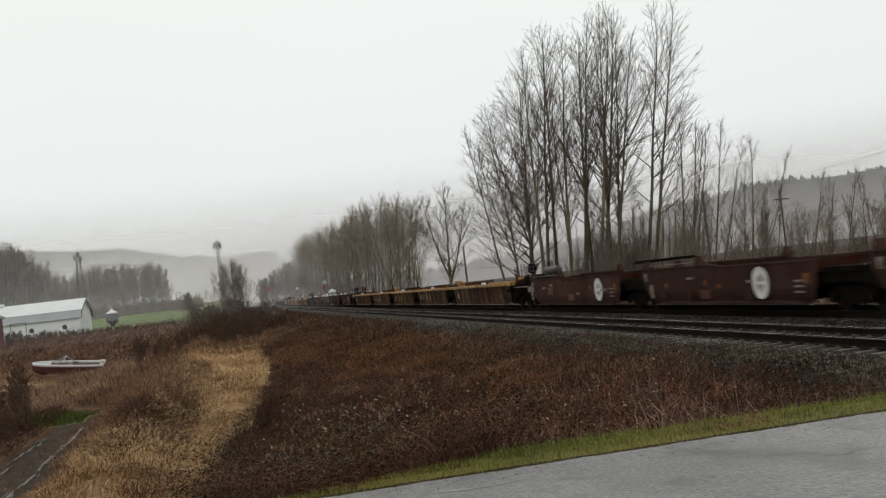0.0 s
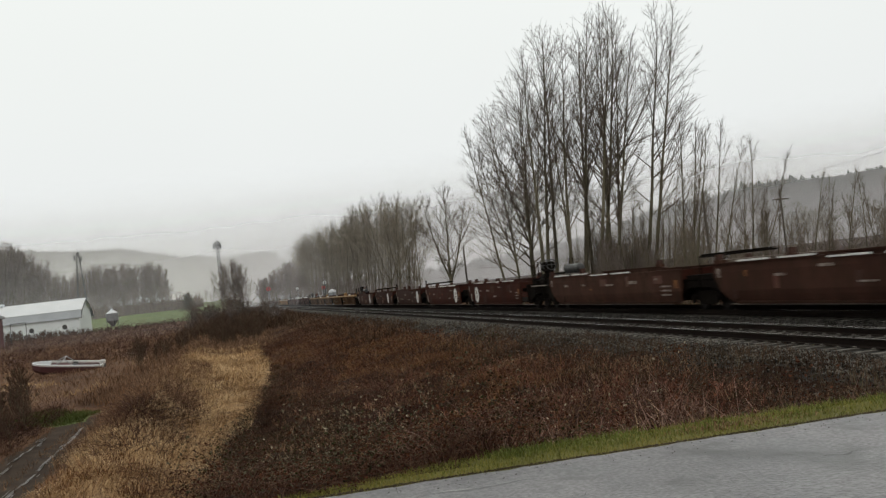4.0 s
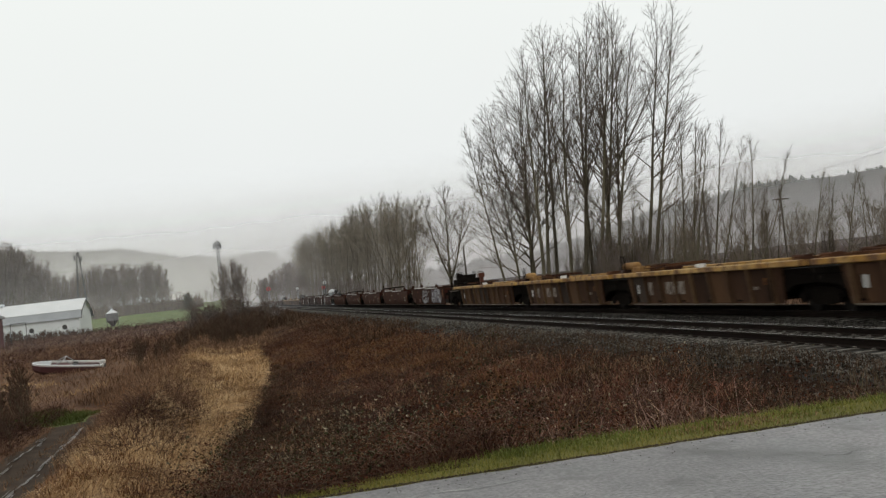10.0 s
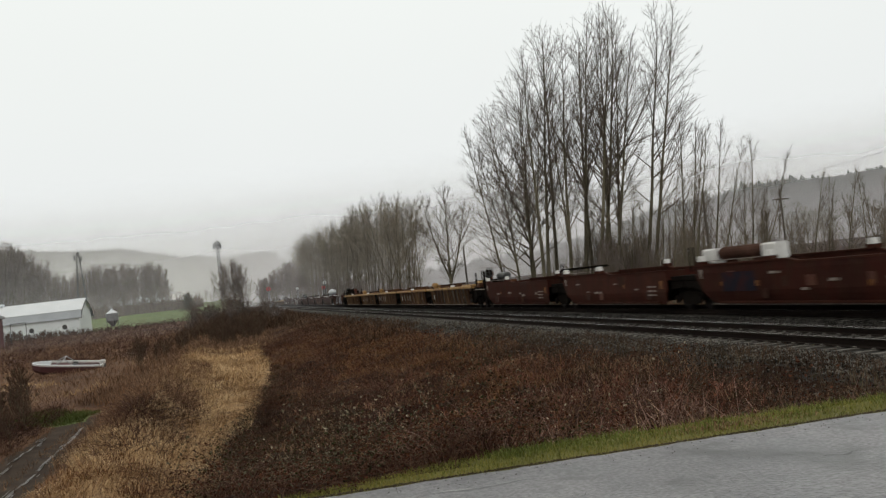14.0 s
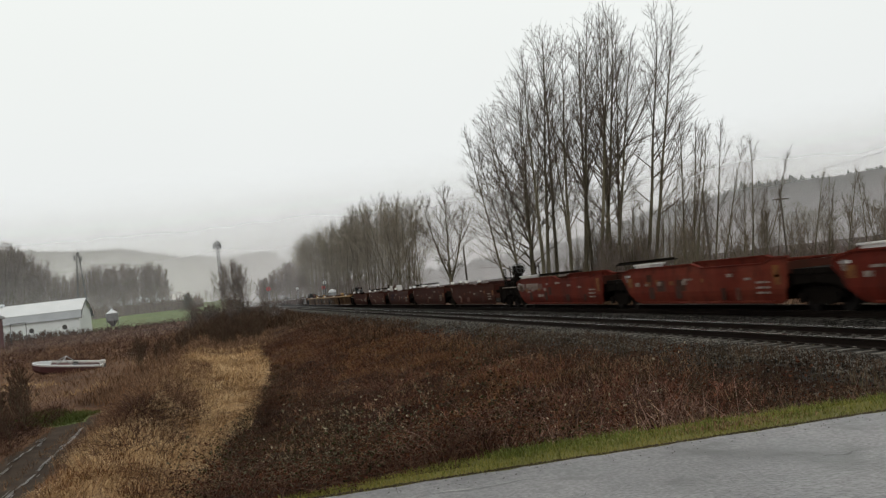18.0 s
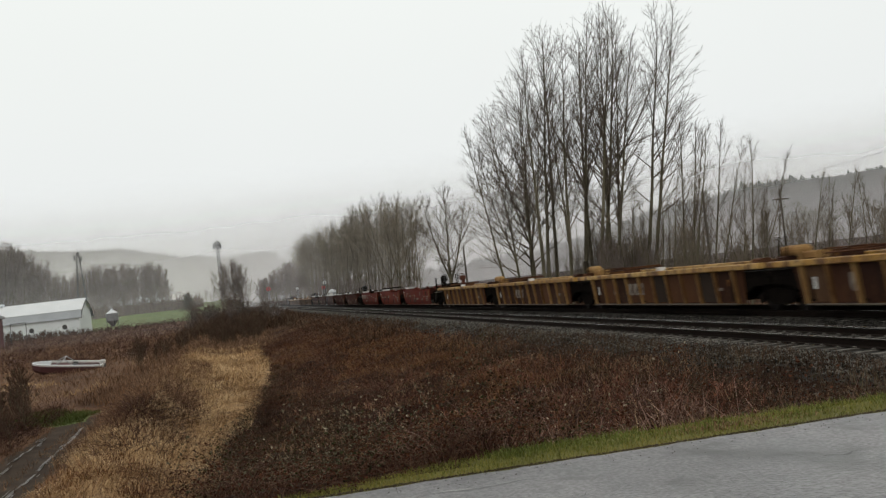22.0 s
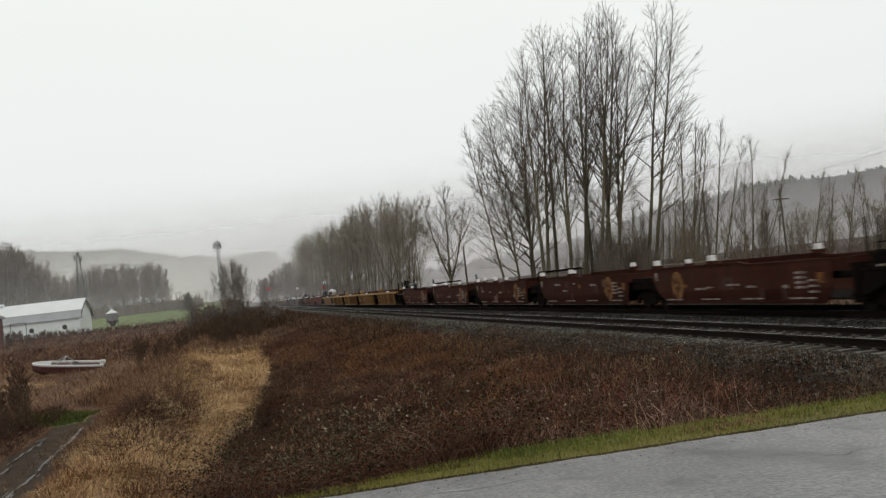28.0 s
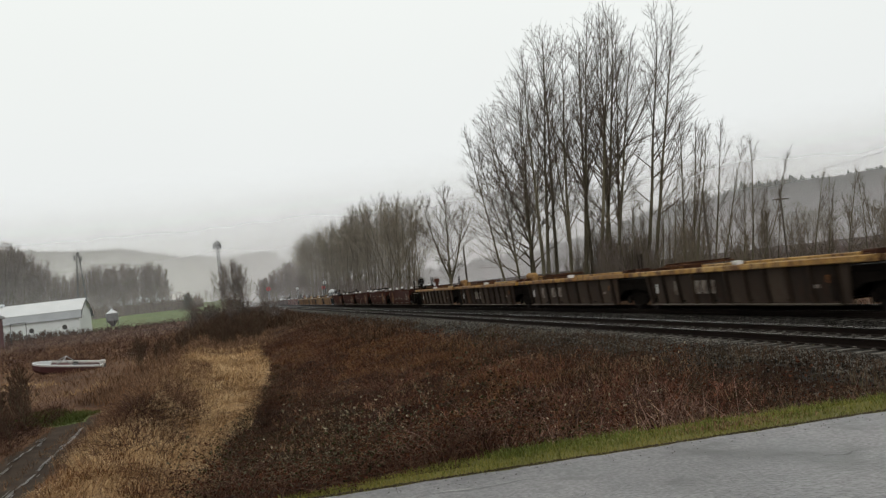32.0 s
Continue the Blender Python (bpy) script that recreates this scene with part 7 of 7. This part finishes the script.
        if style == "white_emblem" and index > 2:
            for y, length in ((-4.5, 2.2), (-8.3, 2.5), (-12.0, 2.0)):
                place("top_strip", shared(("top_strip", length), lambda: Build().box(-0.06, 0.06, -length / 2, length / 2, 0, 0.05), M["white"]), t, y, -1.42, top + 0.005, "worn pale top strip")
        place("bottom_flange", shared(("foot_flange", round(F - E - 4.6, 1)), lambda: Build().box(-1.35, -1.27, -(F - E - 4.6) / 2, (F - E - 4.6) / 2, ZB - 0.02, ZB + 0.008), M["worn_edge"]), t, (F + E) / 2, label="worn pale foot flange")
        # stencils scattered along the side
        for k in range(6):
            y = F - 3.2 - (F - E - 6) * (k + r.uniform(0.1, 0.9)) / 6
            kind = r.choice(["cream", "orange", "cream", "cream"])
            w, h = (r.uniform(0.3, 0.9), r.uniform(0.05, 0.12)) if kind == "cream" else (r.uniform(0.12, 0.3), r.uniform(0.1, 0.2))
            mark(t, y, r.uniform(0.7, 1.35), round(w, 1), round(h, 2), M[kind])
        for k in range(5):                                             # squares of touched-up and faded paint
            y = F - 2.6 - (F - E - 5) * (k + r.uniform(0.0, 0.8)) / 5
            ob = mark(t, y, r.choice([0.6, 0.95, 1.2]), r.choice([0.3, 0.5, 0.8]), r.choice([0.3, 0.4]), M[r.choice(["dusty_red", "dusty_red", "brown_red", "stand_red"])], -1.489, "paint_patch", "faded paint patch")
        mark(t, F - 1.95, 1.3, 0.22, 0.3, M["cream"])
        mark(t, E + 1.55, 1.0, 0.34, 0.3, M["orange"], name="reflector")
        for k in range(3):
            mark(t, E + (1.95 if "emblem" in style else 2.5), 0.62 + 0.16 * k, 0.5 if "emblem" in style else 0.8, 0.06, M["cream"])
        if style == "white_emblem":
            back = side_mat
            emblem(t, (-L + (3.6, 4.2, 2.6, 2.75)[index]) if index < 4 else -4.0, 0.92, M["white"], back, "round white emblem with a cross")
            mark(t, -2.4, 0.75, 0.3, 0.5, M["cream"])
            if index == 0:
                mark(t, -2.2, 1.1, 1.1, 0.28, M["cream"], label="pale lettering bar")
        if style == "gold_emblem":
            emblem(t, (-L + 3.3) if index < 4 else -3.8, 0.95, M["gold"], side_mat, "round faded gold emblem")
            for k in range(4):
                mark(t, F - 3.4 - (F - E - 6) * k / 3, 0.44, 1.4, 0.05, M["cream"])
            for k in range(4):
                mark(t, E + 2.6, 0.75 + 0.14 * k, 0.6, 0.07, M["cream"])
        if style == "long_red" and last:
            graffiti(t, -8.2, 0.95, 2.9, 1.1, False)
            graffiti(t, -12.8, 0.95, 3.9, 1.12, True)
            mark(t, -15.6, 1.2, 0.4, 0.42, M["orange"], name="reflector")
        if style == "maroon" and index == 2:
            mark(t, -4.6, 1.0, 2.2, 0.62, M["spray_dark"], name="paint_patch", label="dark blue-grey paint patch")
        if style == "maroon" and index == 2:
            place("air_reservoir", shared("long_reservoir", reservoir(3.1, 0.21), M["brown_red"]), t, -4.1, -0.9, 1.92, "long brown-red air reservoir")
            for y in (-2.15, -6.25):
                place("end_block", shared("end_block", lambda: Build().box(-0.22, 0.22, -0.42, 0.42, 0.0, 0.52, chamfer=0.05), M["white"]), t, y, -1.0, 1.6, "chalky white block at the reservoir's end")
        elif style == "bright" and first:
            add_walkway(t, -4.4, 1.72, 1.5, 5.2, M["underframe"])
        elif first:
            place("air_reservoir", shared("dark_reservoir", reservoir(2.2, 0.21), M["dark"]), t, -4.3, -0.8, 1.98, "dark grey air reservoir")
        if index in (1, 3):
            add_walkway(t, -0.5, 1.86, 1.9, 2.2, M["underframe"])
            place("handrail", shared("handrail", handrail(2.0, 0.62), M["underframe"]), t, 0.5, -0.95, 1.25)
        place("cross_frame", shared("red_cross_frame", lambda: Build().box(-1.42, 1.42, -0.1, 0.1, 0.0, 0.35, chamfer=0.03), M["red"]), t, F - 1.6, 0, 1.2)
        place("cross_frame", MESHES["red_cross_frame"], t, E + 1.15, 0, 1.15)
    # fittings at the outer ends of the articulated set
    if first or last:
        way = -1 if first else 1                                   # towards the middle of the unit
        y = -0.55 if first else -L + 0.55
        place("handrail", shared("handrail", handrail(2.0, 0.62), M["underframe"]), t, y + 0.9 if last else y, -1.2, 1.2)
        place("ladder", shared("ladder", ladder, M["underframe"]), t, y, -1.36, 0.0)
        if not (style == "long_red" and last):
            place("end_box", shared("low_end_box", lambda: Build().box(-0.8, 0.5, -0.4, 0.4, 0, 0.4, chamfer=0.06).box(-0.3, 0.3, -0.2, 0.3, 0.4, 0.62, chamfer=0.05), M["underframe"]), t, y + 0.1 * way, -0.2, 1.2)
        else:
            place("end_box", shared("end_box", lambda: Build().box(-0.9, 0.9, -0.65, 0.65, 0, 0.85, chamfer=0.08).box(-0.7, 0.6, -0.5, 0.45, 0.85, 1.12, chamfer=0.06), M["underframe"]), t, y + 0.1 * way, -0.2, 1.2)
        place("brake_cylinder", shared("brake_cylinder", reservoir(0.7, 0.17), M["underframe"]), t, y + 0.5 * way, -0.7, 1.62)
        place("valve_box", shared("valve_box", lambda: Build().box(-0.25, 0.25, -0.3, 0.3, 0, 0.42, chamfer=0.06), M["underframe"]), t, y + 0.9 * way, -0.95, 1.2)
        place("step_plate", shared("step_plate", lambda: Build().box(-0.25, 0.25, -0.55, 0.55, 0, 0.04), M["cream"]), t, y, -1.25, 1.22, "pale worn step plate")
        place("air_hose", shared("air_hose", lambda: Build().tube((0, 0, 0.8), (0.05, 0.12, 0.5), 0.03, n=5).tube((0.05, 0.12, 0.5), (0.12, 0.4, 0.42), 0.03, n=5), M["dark"]), t, -0.1 if first else -L, -0.45, 0.0)
        if shape == "ribbed":
            spot = -4.4 if first else -L + 1.0
            stand = place("brake_stand", shared("red_brake_stand", lambda: Build().box(-0.12, 0.12, -0.1, 0.1, 0.0, 0.6, chamfer=0.03).box(-0.2, 0.2, -0.15, 0.15, 0.5, 0.82, chamfer=0.06), M["stand_red"]), t, spot, -0.3, 1.5, "faded orange-red brake stand")
            place("brake_wheel", shared("brake_wheel", lambda: hoop(0.25), M["rusty"]), stand, 0.26, 0, 0.7)
            if last:
                place("side_box", shared("side_box", lambda: Build().box(-0.3, 0.3, -0.5, 0.5, 0, 0.3, chamfer=0.05), M["yellow"]), t, spot + 0.9 * way, -0.7, 1.5, "yellow equipment box")
        else:
            stand = place("brake_stand", shared("brake_stand", lambda: Build().box(-0.1, 0.1, -0.1, 0.1, 0.0, 1.1, chamfer=0.03).box(-0.2, 0.2, -0.16, 0.16, 0.75, 1.25, chamfer=0.08), M["underframe"]), t, y - 0.15 * way, -0.75, 1.2)
            place("brake_wheel", shared("dark_brake_wheel", lambda: hoop(0.28).tube((-0.28, 0, 0), (0.28, 0, 0), 0.02, n=5).tube((0, 0, -0.28), (0, 0, 0.28), 0.02, n=5), M["dark"]), stand, -0.22, 0, 1.08)
        place("post", shared("post", lambda: Build().tube((0, 0, 0), (0, 0, 1.05), 0.035, n=6), M["underframe"]), t, y + 1.9 * way, -0.4, 1.45)
        place("post", MESHES["post"], t, y + 2.5 * way, -0.4, 1.45)
        place("grab_iron", shared("grab_iron", lambda: Build().tube((0, 0, 0), (0, 0, 0.85), 0.03, n=5).tube((0, -0.35, 0), (0, -0.35, 0.85), 0.03, n=5), M["underframe"]), t, y + 0.6 * way, -1.3, 1.5)
    elif r.random() < 0.7:
        place("grab_iron", shared("grab_iron", lambda: Build().tube((0, 0, 0), (0, 0, 0.85), 0.03, n=5), M["underframe"]), t, -0.6, -1.2, 1.4)
    return t


# Joints of each set from front to back, in metres along the line at the start.
CONSIST = [
    ("long_red", [391.0, 374.0, 357.5, 341.0, 324.5, 307.0]), ("rib_warm", [307.0, 290.0, 273.5, 257.0, 240.5, 223.0]), ("maroon", [223.0, 205.7, 189.2, 172.7, 156.2, 139.5]),
    ("rib_dark", [139.5, 121.0, 106.0, 91.5, 76.4, 57.0]), ("white_emblem", [57.0, 40.6, 25.5, 9.6, -6.4, -24.4]),
    ("long_red", [-24.4, -43.6, -61.9, -79.7, -97.9, -117.3]), ("rib_dark", [-117.3, -134.9, -150.0, -165.4, -181.5, -199.9]),
    ("maroon", [-199.9, -216.4, -231.3, -246.6, -263.0, -280.7]), ("bright", [-280.7, -297.7, -313.2, -331.2]),
    ("rib_warm", [-331.2, -347.8, -365.2, -382.8, -400.0, -417.5]), ("gold_emblem", [-417.5, -433.2, -448.4, -463.0, -478.0, -495.0]),
    ("rib_brown", [-495.0, -511.5, -528.9, -545.6, -562.6, -580.0])]
units = []
for number, (style, js) in enumerate(CONSIST):
    for k, (a, b) in enumerate(zip(js[:-1], js[1:])):
        units.append((well_unit(style, a - b, a, k, len(js) - 1, number * 10 + k), a))


def motions():
    times = [2.0 * i for i in range(17)]
    for ob, a in units:
        walk(ob, [(t, pose(FAR_X, a + run(t), 0)) for t in times])


motions()
